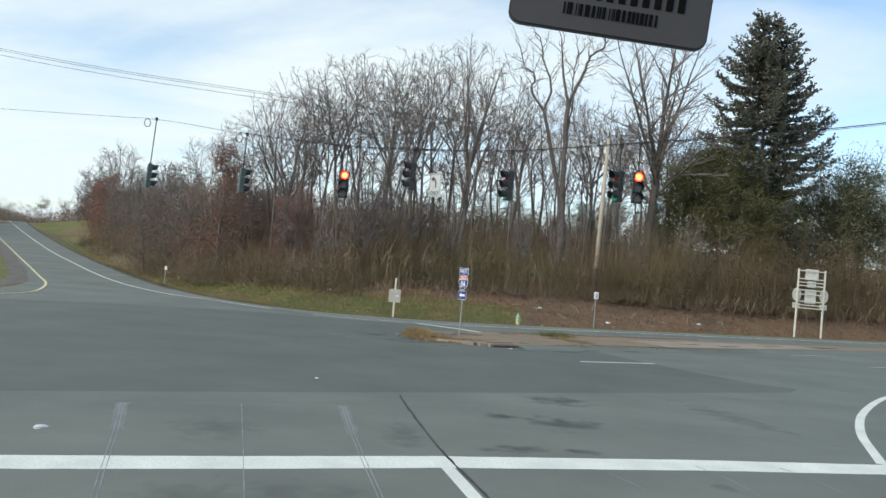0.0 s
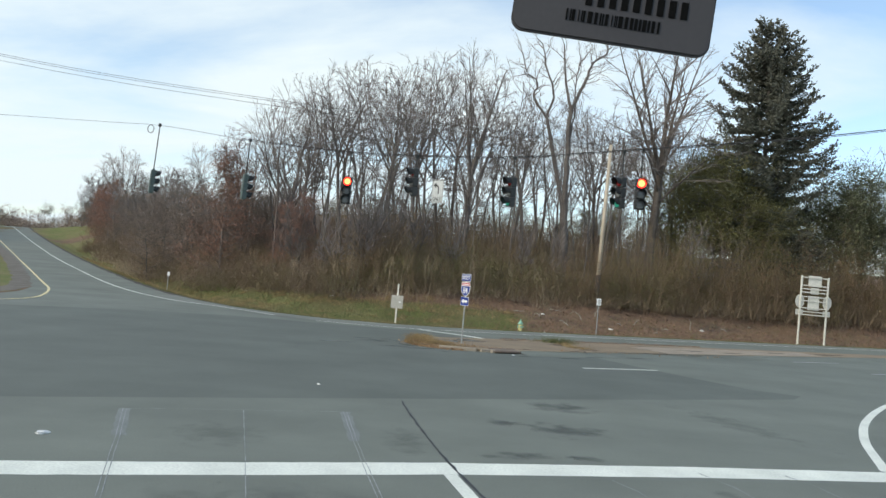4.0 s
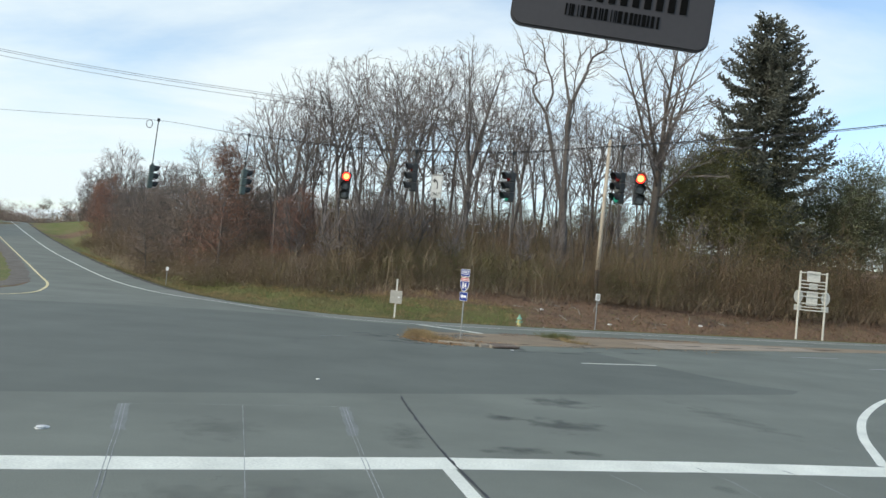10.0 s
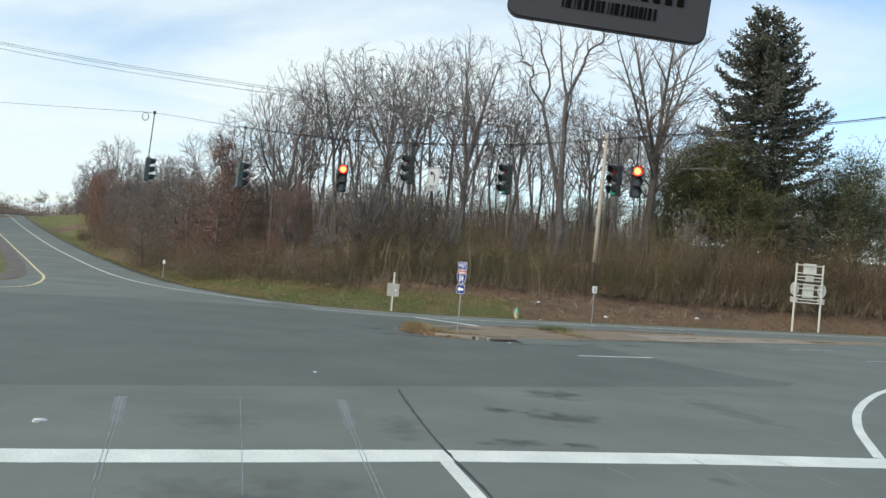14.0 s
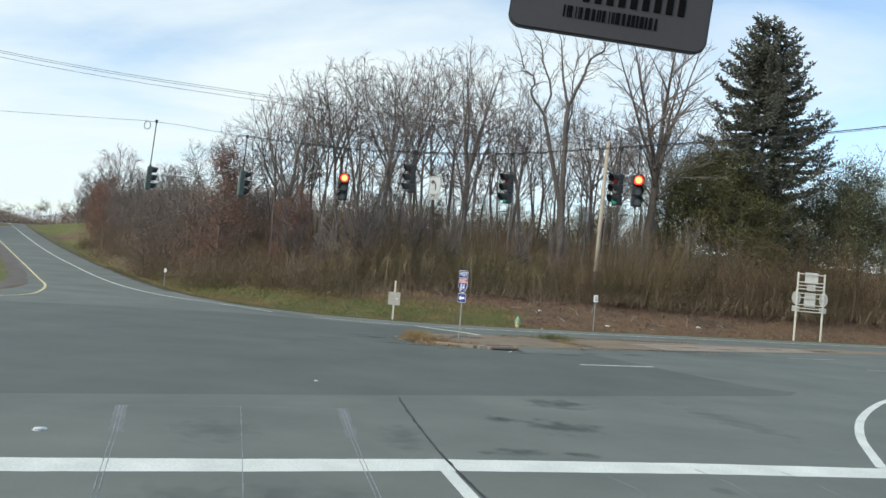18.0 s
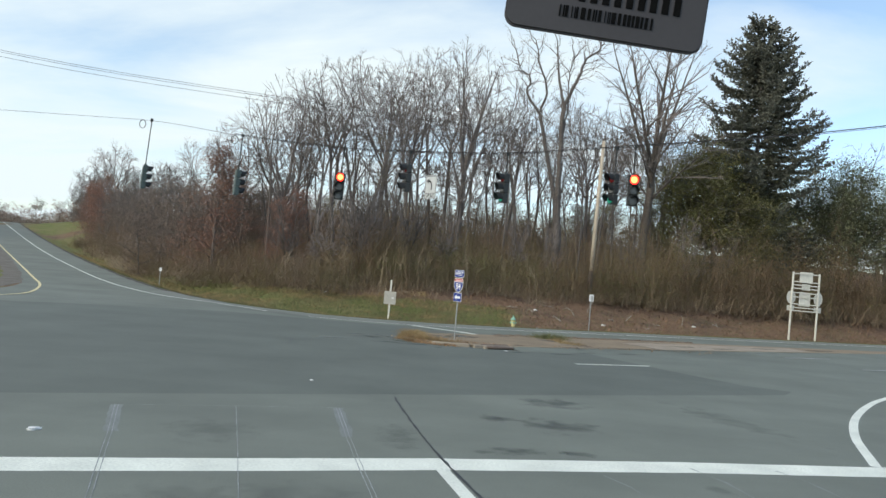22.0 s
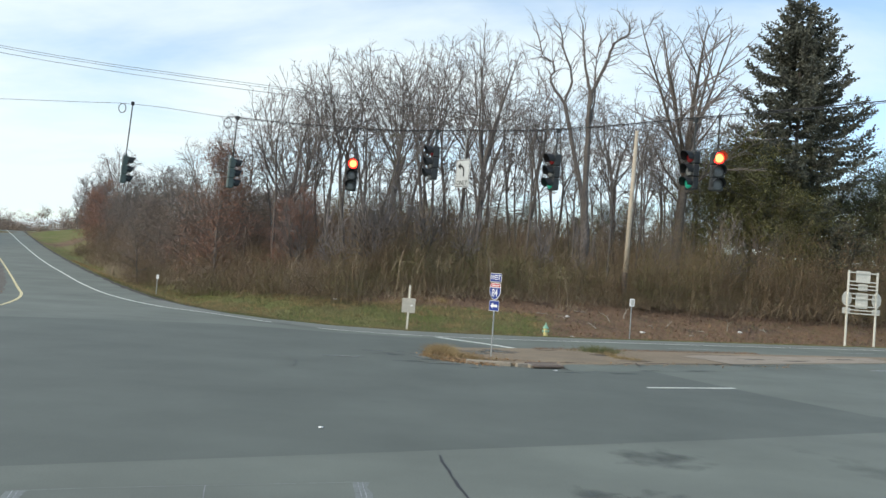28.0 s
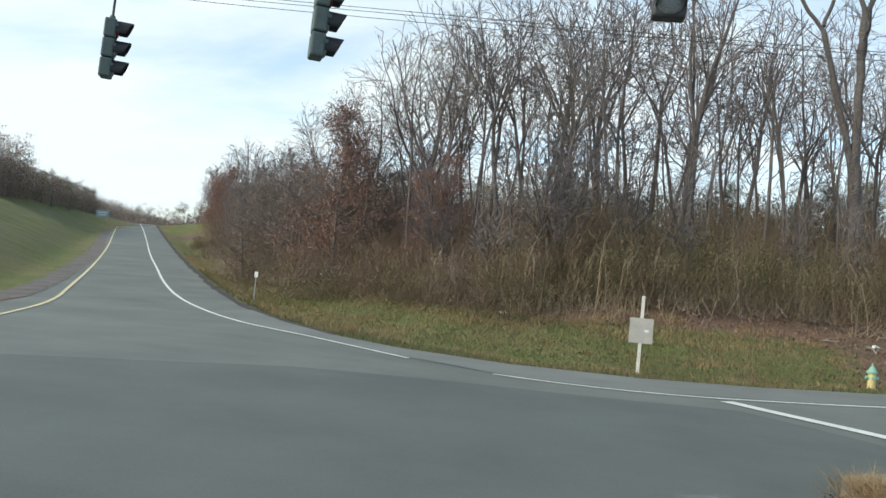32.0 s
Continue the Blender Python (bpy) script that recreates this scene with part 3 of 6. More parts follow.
for i, ((x0, y0), (x1, y1), w) in enumerate([((5.15, 26.5), (8.03, 27.7), 0.16), ((17.1, 36.7), (20.1, 38.2), 0.14), ((18.9, 33.2), (21.7, 34.5), 0.14),
                                             ((10.5, 42.6), (13.3, 44.0), 0.13), ((21.5, 47.8), (24.2, 49.1), 0.13), ((32, 39.3), (34.8, 40.6), 0.14)]):
    tagged(ribbon("lane_dash", [(x0, y0), (x1, y1)], w, PAINT_WHITE if i == 0 else PAINT_WORN, 0.026, label="worn white lane dash", wobble=0.03), group="lane dashes")
ribbon("gore_line", [(-0.85, 41.25), (0.4, 39.3), (2.65, 35.75)], 0.4, PAINT_WHITE, 0.02, label="thick slanting white line beside the island nose")
EDGE_LINE = soften([(-190 + 4, 312), (-104, 186), (-72, 134.8), (-46.3, 92.6), (-35.3, 75), (-28.8, 64.4), (-23.3, 55.9), (-19.1, 50.6), (-15.9, 47.6), (-13.3, 45.8),
                            (-9.5, 43.4), (-6.2, 41.8), (-2.6, 41.3), (1.2, 42.3), (5.4, 44.0), (10.2, 46.3), (14.9, 48.3), (22, 51.6), (40, 59.7), (120, 95)])
for stretch in ([p for p in EDGE_LINE if p[0] < -8.7], [p for p in EDGE_LINE if p[0] > -7.4]):
    ribbon("edge_line", stretch, 0.15, PAINT_WHITE, 0.02, label="thin white edge line along the road")
ribbon("yellow_edge_line", soften([(-188, 307), (-108, 183.2), (-79.4, 137.2), (-64.7, 114), (-53.4, 96), (-37.1, 69.6), (-27.7, 54), (-25.4, 50.3), (-23.0, 45.2), (-21.0, 40), (-21.8, 36.2), (-28, 32.8), (-60, 18.6)]), 0.16,
       PAINT_YELLOW, 0.02, label="yellow edge line along the slip road")
SHOULDER = asphalt("asphalt_shoulder", (0.215, 0.226, 0.197), (0.175, 0.187, 0.163), 12.0)
inner = resample([(-19.1, 50.6), (-16.0, 47.6), (-13.3, 45.8), (-9.5, 43.4), (-6.2, 41.8), (-2.6, 41.3), (1.2, 42.3), (5.4, 44.0), (10.2, 46.3), (14.9, 48.3), (22, 51.6), (40, 59.7), (120, 95)], 400)
outer = resample([(-17.9, 52.6), (-15.3, 49.5), (-12.6, 46.9), (-9.8, 45.5), (-6.4, 44.75), (-2.5, 44.4), (0.6, 44.9), (4.6, 46.25), (9.4, 48.2), (14.1, 50.3), (21.2, 53.6), (39.2, 61.7), (119.2, 96.6)], 400)
tagged(loft("road_shoulder", inner, outer, (0.12, 0.4, 0.7, 0.985), SHOULDER, 0.008), "paler gritty asphalt shoulder along the road's edge", "shoulder", kind="structure")
# thin pale lines and bands, cracks and stains
for i, line in enumerate([[(-5.43, 13.8), (-4.7, 11.77), (-4.17, 10.23), (-3.4, 8), (-1.6, 2)], [(-3.49, 14.52), (-2.56, 11.0), (-2.02, 8.9), (-0.4, 2.5)],
                          [(-1.65, 15.1), (-1.17, 12.6), (-0.82, 10.9), (-0.3, 8.5), (1.0, 3)], [(-5.43, 13.8), (-4.68, 14.1), (-1.65, 15.1)]]):
    if i in (0, 2):
        tagged(ribbon("loop_patch", line[:2], 0.2, PALE_BAND, 0.0028, "pale band beside thin pale lines on the asphalt", "road joint", 0.25, 0.15, i), group="loop cuts")
    for off in (-0.03, 0.03) if i in (0, 2) else (0,):
        tagged(ribbon("loop_cut", [(x + off, y) for x, y in line], 0.011 if i < 3 else 0.008, PALE_LINE, 0.0035, "thin pale line on the asphalt", "road joint", 0.25, 0.5, i), group="loop cuts")
for i, line in enumerate(([(2.75, 11.35), (3.0, 10.8), (3.2, 9.7), (3.6, 8.4)], [(4.3, 12.2), (4.6, 11.5), (4.75, 10.2), (5.0, 9.0)], [(5.8, 12.5), (6.05, 11.9), (6.2, 10.5), (6.5, 9.2)])):
    tagged(ribbon("loop_cut", line, 0.035, PALE_BAND, 0.0034, "faint pale scratch line on the asphalt", "road joint", 0.25, 0.6, 7 + i), group="loop cuts")
ribbon("road_crack", [(-0.62, 16.9), (-0.57, 16.48), (-0.21, 14.42), (0.12, 12.71), (0.4, 11.4), (0.85, 9.6), (2.2, 4)], 0.04, TAR, 0.004, "dark tar-filled joint in the asphalt", "road joint", 0.25, 0.5)
for line in ([(-6.1, 29.9), (-5.8, 29.46), (-5.46, 28.68), (-5.12, 27.98), (-4.78, 27.38), (-4.39, 27.25), (-3.81, 27.25), (-3.2, 27.4)], [(-4.9, 27.6), (-4.74, 26.9), (-4.7, 26.29), (-4.95, 25.9)]):
    ribbon("road_crack", line, 0.026, STAIN, 0.026, "thin dark crack in the asphalt", "road joint", 0.2, 0.8)
ribbon("gravel_shoulder", soften([(-109.5, 183.2), (-80.8, 137.2), (-66.3, 114.2), (-54.5, 96.2), (-38.6, 70.2), (-29.4, 54.3), (-27.6, 50.8), (-26.0, 45.8), (-25.4, 41), (-26.0, 38), (-31.2, 34.3), (-60.4, 21.3)]), 1.3, GRAVEL, 0.012,
       label="grey gravel shoulder beside the slip road", category="gravel", wobble=0.12)

SOIL = material("bare_soil", (0.075, 0.063, 0.05), (0.045, 0.038, 0.031), 1.2, 0.95, bump=0.4, fine=18, fine_mix=0.3)
ribbon("soil_edge", soften([(-104, 192.5), (-59.6, 120.2), (-41.2, 89.8), (-29.6, 70.8), (-23.2, 60.4), (-18.1, 52.8), (-15.5, 49.7), (-12.4, 46.9)]), 0.4, SOIL, 0.006,
       label="dark strip of bare soil along the slip road's edge", category="soil", wobble=0.3)


def stain_material(name="oil_stain", colour=(0.08, 0.086, 0.083, 1), most=0.42):
    """A blotch with a ragged rim that fades into the surface below it."""
    m = bpy.data.materials.new(name)
    m.use_nodes = True
    n, l = m.node_tree.nodes, m.node_tree.links
    b = n["Principled BSDF"]
    b.inputs["Base Color"].default_value, b.inputs["Roughness"].default_value = colour, 0.8
    tc = n.new("ShaderNodeTexCoord")
    ln = n.new("ShaderNodeVectorMath")
    ln.operation = "LENGTH"
    l.new(tc.outputs["Object"], ln.inputs[0])
    nz = n.new("ShaderNodeTexNoise")
    nz.inputs["Scale"].default_value, nz.inputs["Detail"].default_value = 2.6, 6.0
    gm = n.new("ShaderNodeNewGeometry")
    l.new(gm.outputs["Position"], nz.inputs["Vector"])
    a = n.new("ShaderNodeMath")
    a.operation = "MULTIPLY_ADD"
    l.new(nz.outputs["Fac"], a.inputs[0])
    a.inputs[1].default_value = 2.1
    neg = n.new("ShaderNodeMath")
    neg.operation = "MULTIPLY"
    neg.inputs[1].default_value = -1.0
    l.new(ln.outputs["Value"], neg.inputs[0])
    l.new(neg.outputs[0], a.inputs[2])
    r = n.new("ShaderNodeMapRange")
    r.inputs["From Min"].default_value, r.inputs["From Max"].default_value = 0.3, 1.0
    r.inputs["To Min"].default_value, r.inputs["To Max"].default_value = 0.0, most
    l.new(a.outputs[0], r.inputs["Value"])
    l.new(r.outputs[0], b.inputs["Alpha"])
    return m


OIL = stain_material()
GRIT = stain_material("pale_grit", (0.27, 0.275, 0.25, 1), 0.6)
DIRT = stain_material("brown_dirt", (0.1, 0.078, 0.055, 1), 0.75)
FILM = stain_material("traffic_film", (0.1, 0.105, 0.1, 1), 0.2)
INFILL = stain_material("asphalt_infill", (0.14, 0.145, 0.128, 1), 0.9)


def blotch(mat, x, y, w, h, turn, lift, label, category, group):
    ob = mesh(category.replace(" ", "_"), [(-1.2, -1.2, 0), (1.2, -1.2, 0), (1.2, 1.2, 0), (-1.2, 1.2, 0)], [(0, 1, 2, 3)], mat)
    ob.matrix_basis = pose(x, y, lift, 0, 0, turn) @ Matrix.Diagonal((w, h, 1, 1))
    tagged(ob, label, category, group, "structure")


for i, (x, y, w, h, turn) in enumerate(((3.0, 17.7, 1.1, 0.95, 20), (1.45, 15.25, 0.5, 0.5, 10), (2.7, 14.9, 1.05, 0.95, 5), (1.5, 12.45, 0.8, 0.35, 15), (2.6, 12.6, 0.5, 0.35, 10),
                                        (-0.6, 29.0, 0.9, 0.22, 20), (0.4, 28.5, 0.4, 0.2, 0), (5.2, 29.6, 0.7, 0.25, 25), (6.3, 30.9, 0.8, 0.2, 30), (4.4, 30.2, 0.8, 0.2, 25), (-0.9, 30.0, 0.8, 0.3, 10), (-2.3, 30.9, 0.9, 0.5, 15),
                                        (-1.5, 29.2, 0.8, 0.3, 5), (3.4, 28.9, 0.9, 0.25, 20), (8.5, 32.0, 1.0, 0.2, 28))):
    blotch(OIL, x, y, w, h, turn, float(road_height(np.array([x]), np.array([y]))[0]) + (0.005 if y < 24 else 0.026) + 0.0004 * i, "dark faded oil stain on the asphalt", "stain", "oil stains")
for i, (x, y, w, h, turn) in enumerate(((-2.9, 31.7, 0.75, 0.22, 18), (-1.95, 31.8, 0.5, 0.2, -15), (-1.5, 31.2, 0.42, 0.2, -60), (-1.3, 30.2, 0.5, 0.25, -80), (-0.5, 29.3, 0.8, 0.22, -8), (1.2, 29.2, 0.9, 0.16, 4), (3.4, 29.7, 0.8, 0.14, 28), (-3.6, 29.3, 1.1, 0.3, 10))):
    blotch(GRIT, x, y, w, h, turn, float(road_height(np.array([x]), np.array([y]))[0]) + 0.036 + 0.0004 * i, "pale grit swept up before the island", "grit", "grit patches")
for i, (x, y, w, h, turn) in enumerate(((-1.5, 8.9, 1.3, 1.3, 0), (-3.3, 12.4, 0.9, 1.2, 20), (6.8, 17.2, 0.8, 2.6, 20), (-2.6, 8.7, 1.0, 1.0, 0), (4.3, 11.0, 0.35, 0.3, -50), (-0.4, 13.0, 0.5, 1.3, 10))):
    blotch(FILM, x, y, w, h, turn, 0.0046 + 0.0003 * i, "dull dark traffic film on the asphalt", "stain", "traffic film")
# sign white greyed down: the shade of its backlit face is in the colour
BACKLIT_WHITE = material("backlit_sign_white", (0.55, 0.57, 0.57), (0.46, 0.48, 0.48), 3, 0.6)

# ---- traffic island ----
NEAR_KERB = [(-1.05, 31.7), (-0.95, 30.8), (-0.5, 30.15), (0.3, 29.85), (1.2, 29.75), (2.1, 29.75), (3.2, 30.15), (5.2, 31.25), (7.0, 32.25), (10.7, 34.5), (14, 36.5), (26, 43.9), (34, 48.6)]
FAR_KERB = [(34, 49.0), (27.3, 46.4), (14.3, 40.6), (9.3, 38.5), (6.3, 37.4), (2.9, 35.55), (0.8, 34.4), (-0.8, 33.4), (-1.1, 32.6)]
ISLAND_TOP = 0.12


def island():
    outline = NEAR_KERB + FAR_KERB
    bm = bmesh.new()
    vs = [bm.verts.new((x, y, ISLAND_TOP)) for x, y in outline]
    bm.faces.new(vs)
    ext = bmesh.ops.extrude_face_region(bm, geom=list(bm.faces))
    bmesh.ops.translate(bm, vec=(0, 0, -0.3), verts=[v for v in ext["geom"] if isinstance(v, bmesh.types.BMVert)])
    bmesh.ops.recalc_face_normals(bm, faces=bm.faces)
    bmesh.ops.triangulate(bm, faces=[f for f in bm.faces if len(f.verts) > 4])
    ob = part("traffic_island", bm, CONCRETE)
    tagged(ob, "raised traffic island of stained concrete with dead grass at its nose", "traffic island", kind="structure")
    # paler slab strip towards the wide end
    bm = bmesh.new()
    plate_pts = [(9.2, 36.6), (10.5, 34.6), (11.1, 34.9), (20.6, 40.78), (20.1, 42.5), (10.4, 37.7)]
    bm.faces.new([bm.verts.new((x, y, ISLAND_TOP + 0.006)) for x, y in plate_pts])
    part("concrete_slab", bm, CONCRETE_PALE, ob, "paler pinkish concrete slab")
    # kerb stones
    pts = resample(NEAR_KERB, 0.3)
    rng = random.Random(4)
    stone = bmesh.new()
    box(stone, (1.45, 0.18, 0.34), (0, 0, 0), bevel=0.02)
    me = bpy.data.meshes.new("kerb_stone")
    stone.to_mesh(me)
    stone.free()
    me.materials.append(KERB)
    s, acc = 0.0, 0.0
    for a, b in zip(pts[:-1], pts[1:]):
        acc += math.hypot(b[0] - a[0], b[1] - a[1])
        if acc - s > 1.5 and 0.6 < b[0] < 3.6:
            s = acc
            k = new("kerb_stone", me)
            k.parent = ob
            ang = math.degrees(math.atan2(b[1] - a[1], b[0] - a[0]))
            k.matrix_basis = pose(b[0], b[1] - 0.02, ISLAND_TOP - 0.14 + rng.uniform(-0.02, 0.015), rng.uniform(-2, 2), rng.uniform(-1.5, 1.5), ang)
    return ob


island()


def asphalt_fillet():
    """Asphalt laid up against the island's edge past the drain, with a ragged hem."""
    rng = random.Random(14)
    line = resample([p for p in NEAR_KERB if p[0] > 3.1], 0.4)
    verts, faces = [], []
    for i, (x, y) in enumerate(line):
        q, r = line[max(0, i - 1)], line[min(len(line) - 1, i + 1)]
        d = Vector((r[0] - q[0], r[1] - q[1])).normalized()
        out = Vector((d.y, -d.x))
        for reach, z in ((-0.05 + rng.uniform(-0.05, 0.04), ISLAND_TOP + 0.004), (0.16 + rng.uniform(-0.05, 0.05), 0.075), (0.95 + rng.uniform(-0.15, 0.2), None)):
            px, py = x + out.x * reach, y + out.y * reach
            verts.append((px, py, float(road_height(np.array([px]), np.array([py]))[0]) + 0.004 if z is None else z))
        if i:
            k = 3 * i
            faces += [(k - 3, k - 2, k + 1, k), (k - 2, k - 1, k + 2, k + 1)]
    tagged(mesh("asphalt_fillet", verts, faces, ASPHALT), "worn asphalt laid up against the island's edge", "road", kind="structure")


asphalt_fillet()
drain = empty("drain_inlet", pose(2.75, 29.82, 0, 0, 0, 22), "rusty iron drain inlet slab set in the island kerb", "drain")
part("cover", box(bmesh.new(), (1.1, 0.66, 0.06), (0, 0.1, 0.1), pose(0, 0, 0, 5), bevel=0.012), RUST, drain)
# near-black block paints the shadow line below the cover's lip
part("throat", box(bmesh.new(), (0.98, 0.42, 0.07), (0, 0.08, 0.045), bevel=0.01), DRAIN_SHADE, drain, "dark block that draws the shadow line under the cover")
for x in (-0.56, 0.56):
    part("kerb_end", box(bmesh.new(), (0.12, 0.4, 0.16), (x, 0.08, 0.05), bevel=0.02), KERB, drain, "worn concrete kerb end")
# asphalt fill and dirt on the island
for i, (mat, x, y, w, h, turn, label) in enumerate(((INFILL, 0.5, 32.4, 1.1, 1.3, 20, "grey asphalt patch filling the island's nose"), (INFILL, 1.4, 33.3, 1.0, 0.9, 30, "grey asphalt patch filling the island's nose"),
                                                    (DIRT, -0.2, 31.2, 0.6, 0.7, 60, "brown dirt gathered on the island nose"), (DIRT, 0.9, 30.4, 0.9, 0.3, 0, "brown dirt along the island kerb"), (DIRT, 3.4, 35.1, 1.2, 0.25, 25, "brown dirt along the island's rear edge"),
                                                    (DIRT, 3.6, 31.0, 1.0, 0.25, 25, "brown dirt along the island kerb"), (DIRT, 6.5, 33.0, 1.2, 0.3, 28, "brown dirt in the slab joint"), (DIRT, 5.6, 34.6, 0.7, 0.6, 0, "brown dirt round the island weeds"), (DIRT, 12.4, 37.3, 1.5, 0.4, 26, "brown leaf dirt drifted over the slab"),
                                                    (DIRT, 14.8, 38.0, 1.3, 0.3, 28, "brown leaf dirt drifted over the slab"), (DIRT, 17.6, 40.3, 1.8, 0.4, 27, "brown leaf dirt drifted over the slab"), (DIRT, 21.5, 42.2, 2.0, 0.4, 28, "brown leaf dirt on the island"))):
    blotch(mat, x, y, w, h, turn, ISLAND_TOP + 0.005 + 0.0004 * i, label, "dirt patch" if mat is DIRT else "asphalt patch", "patches on the island")


# ---- traffic signals on a span wire ----
def ring_shell(bm, m, r, depth, start, stop, n=18, thick=0.006):
    """A visor: part of a tube that leans forwards (towards -y)."""
    rows = []
    for i in range(n + 1):
        a = radians(start + (stop - start) * i / n)
        reach = depth * (0.45 + 0.55 * (0.5 + 0.5 * math.sin(a)))
        rows.append([bm.verts.new(m @ Vector(((r + o) * math.cos(a), y, (r + o) * math.sin(a)))) for o in (0, thick) for y in (0, -reach)])
    for p, q in zip(rows[:-1], rows[1:]):
        bm.faces.new((p[0], p[1], q[1], q[0]))
        bm.faces.new((p[3], p[2], q[2], q[3]))
        bm.faces.new((p[1], p[3], q[3], q[1]))
    return bm


def signal_proto(name, lit, housing, hanger, label):
    """A three-lamp head that faces -y; the origin is the head's foot. lit: 0 top, 1 middle, 2 bottom, None dark."""
    ob = empty(name, Matrix(), label, "traffic light", "traffic lights on the span wire")
    for i in range(3):
        z = 0.175 + 0.355 * (2 - i)
        sec = part("section", box(bmesh.new(), (0.345, 0.2, 0.345), (0, 0.06, z), bevel=0.03), housing, ob)
        lens = LENS_RED if i == 0 else LENS_CLEAR
        if i == lit:
            lens = LENS_RED_ON if i == 0 else LENS_GREEN_ON
        bm = bmesh.new()
        bmesh.ops.create_uvsphere(bm, u_segments=20, v_segments=10, radius=0.15)
        bmesh.ops.scale(bm, vec=(1, 0.3, 1), verts=bm.verts)
        bmesh.ops.translate(bm, vec=(0, -0.045, z), verts=bm.verts)
        part("lens", bm, lens, sec, "lit red lens" if i == lit == 0 else "lit green lens" if i == lit else "", True)
        bm = ring_shell(bmesh.new(), pose(0, -0.04, z), 0.158, 0.27, -25, 205)
        part("visor", bm, VISOR, sec)
        for s in (-1, 1):
            part("hinge", box(bmesh.new(), (0.012, 0.05, 0.05), (s * 0.17, -0.05, z + 0.06)), housing, sec)
    bm = tube(bmesh.new(), (0, 0.06, 1.06), (0, 0.06, 1.13), 0.06, 0.04, 12)
    part("hub", bm, housing, ob)
    if hanger:
        bm = tube(bmesh.new(), (0, 0.06, 1.1), (0, 0.06, 1.1 + hanger), 0.022, sides=8)
        part("hanger_pipe", bm, HOUSING, ob)
        bm = box(bmesh.new(), (0.07, 0.12, 0.14), (0, 0.06, 1.1 + hanger), bevel=0.01)
        part("wire_clamp", bm, HOUSING, ob)
    return ob


SPAN = [(-70.0, 60.4, 12.6), (-20.0, 37.5, 9.08), (-13.2, 34.4, 8.6), (-8.4, 32.1, 7.87), (-3.95, 29.95, 7.36), (-1.3, 28.95, 7.27), (2.24, 27.3, 7.22), (5.85, 25.9, 7.5), (12.2, 23.4, 8.1), (19.0, 20.1, 9.12), (45, 7.5, 13.0)]


def span_z(x):
    return float(np.interp(x, [p[0] for p in SPAN], [p[2] for p in SPAN]))


FACE_LEFT, FACE_RIGHT = -72, 116     # facing traffic on the crossing road
for kind, x, y, foot, turn, lit, house, lean, label in (
        ("L", -13.2, 34.35, 5.50, FACE_RIGHT, None, HOUSING_GREEN, 3.0, "grey-green three-lamp traffic light seen from its back and side"),
        ("L", -8.45, 32.1, 5.36, FACE_RIGHT, None, HOUSING_GREEN, 2.5, "grey-green three-lamp traffic light hung on a long pipe"),
        ("A", -3.95, 29.95, 5.33, 0, 0, HOUSING, 3.0, "dark traffic light with its red lamp lit"),
        ("B", -1.32, 28.95, 5.74, FACE_LEFT, None, HOUSING, 2.0, "dark traffic light facing the crossing road"),
        ("C", 2.23, 27.3, 5.46, FACE_LEFT + 4, 2, HOUSING, 2.0, "dark traffic light turned to the crossing road, green lit"),
        ("D", 5.84, 25.95, 5.56, FACE_LEFT + 4, 2, HOUSING, 1.0, "dark traffic light with its green lamp lit, beside another"),
        ("E", 6.5, 25.72, 5.54, 0, 0, HOUSING, 0.5, "dark traffic light with its red lamp lit, beside another")):
    sig = signal_proto("traffic_light", lit, house, span_z(x) - foot - 1.1, label)
    sig.matrix_basis = pose(x, y, foot, 0, lean, 0) @ pose(0, 0, 0, 0, 0, turn)


def cable(name, pts, radius, label, category="cable"):
    cu = bpy.data.curves.new(name, "CURVE")
    cu.dimensions, cu.bevel_depth, cu.bevel_resolution = "3D", radius, 1
    sp = cu.splines.new("POLY")
    sp.points.add(len(pts) - 1)
    for p, q in zip(sp.points, pts):
        p.co = (*q, 1)
    cu.materials.append(CABLE)
    return tagged(new(name, cu), label, category)


def catmull(pts, n=10):
    pts = [Vector(p) for p in pts]
    ext = [2 * pts[0] - pts[1]] + pts + [2 * pts[-1] - pts[-2]]
    out = []
    for a, b, c, d in zip(ext, ext[1:], ext[2:], ext[3:]):
        for i in range(n):
            t = i / n
            out.append(0.5 * (2 * b + (c - a) * t + (2 * a - 5 * b + 4 * c - d) * t * t + (3 * b - a - 3 * c + d) * t ** 3))
    return [tuple(p) for p in out + [pts[-1]]]


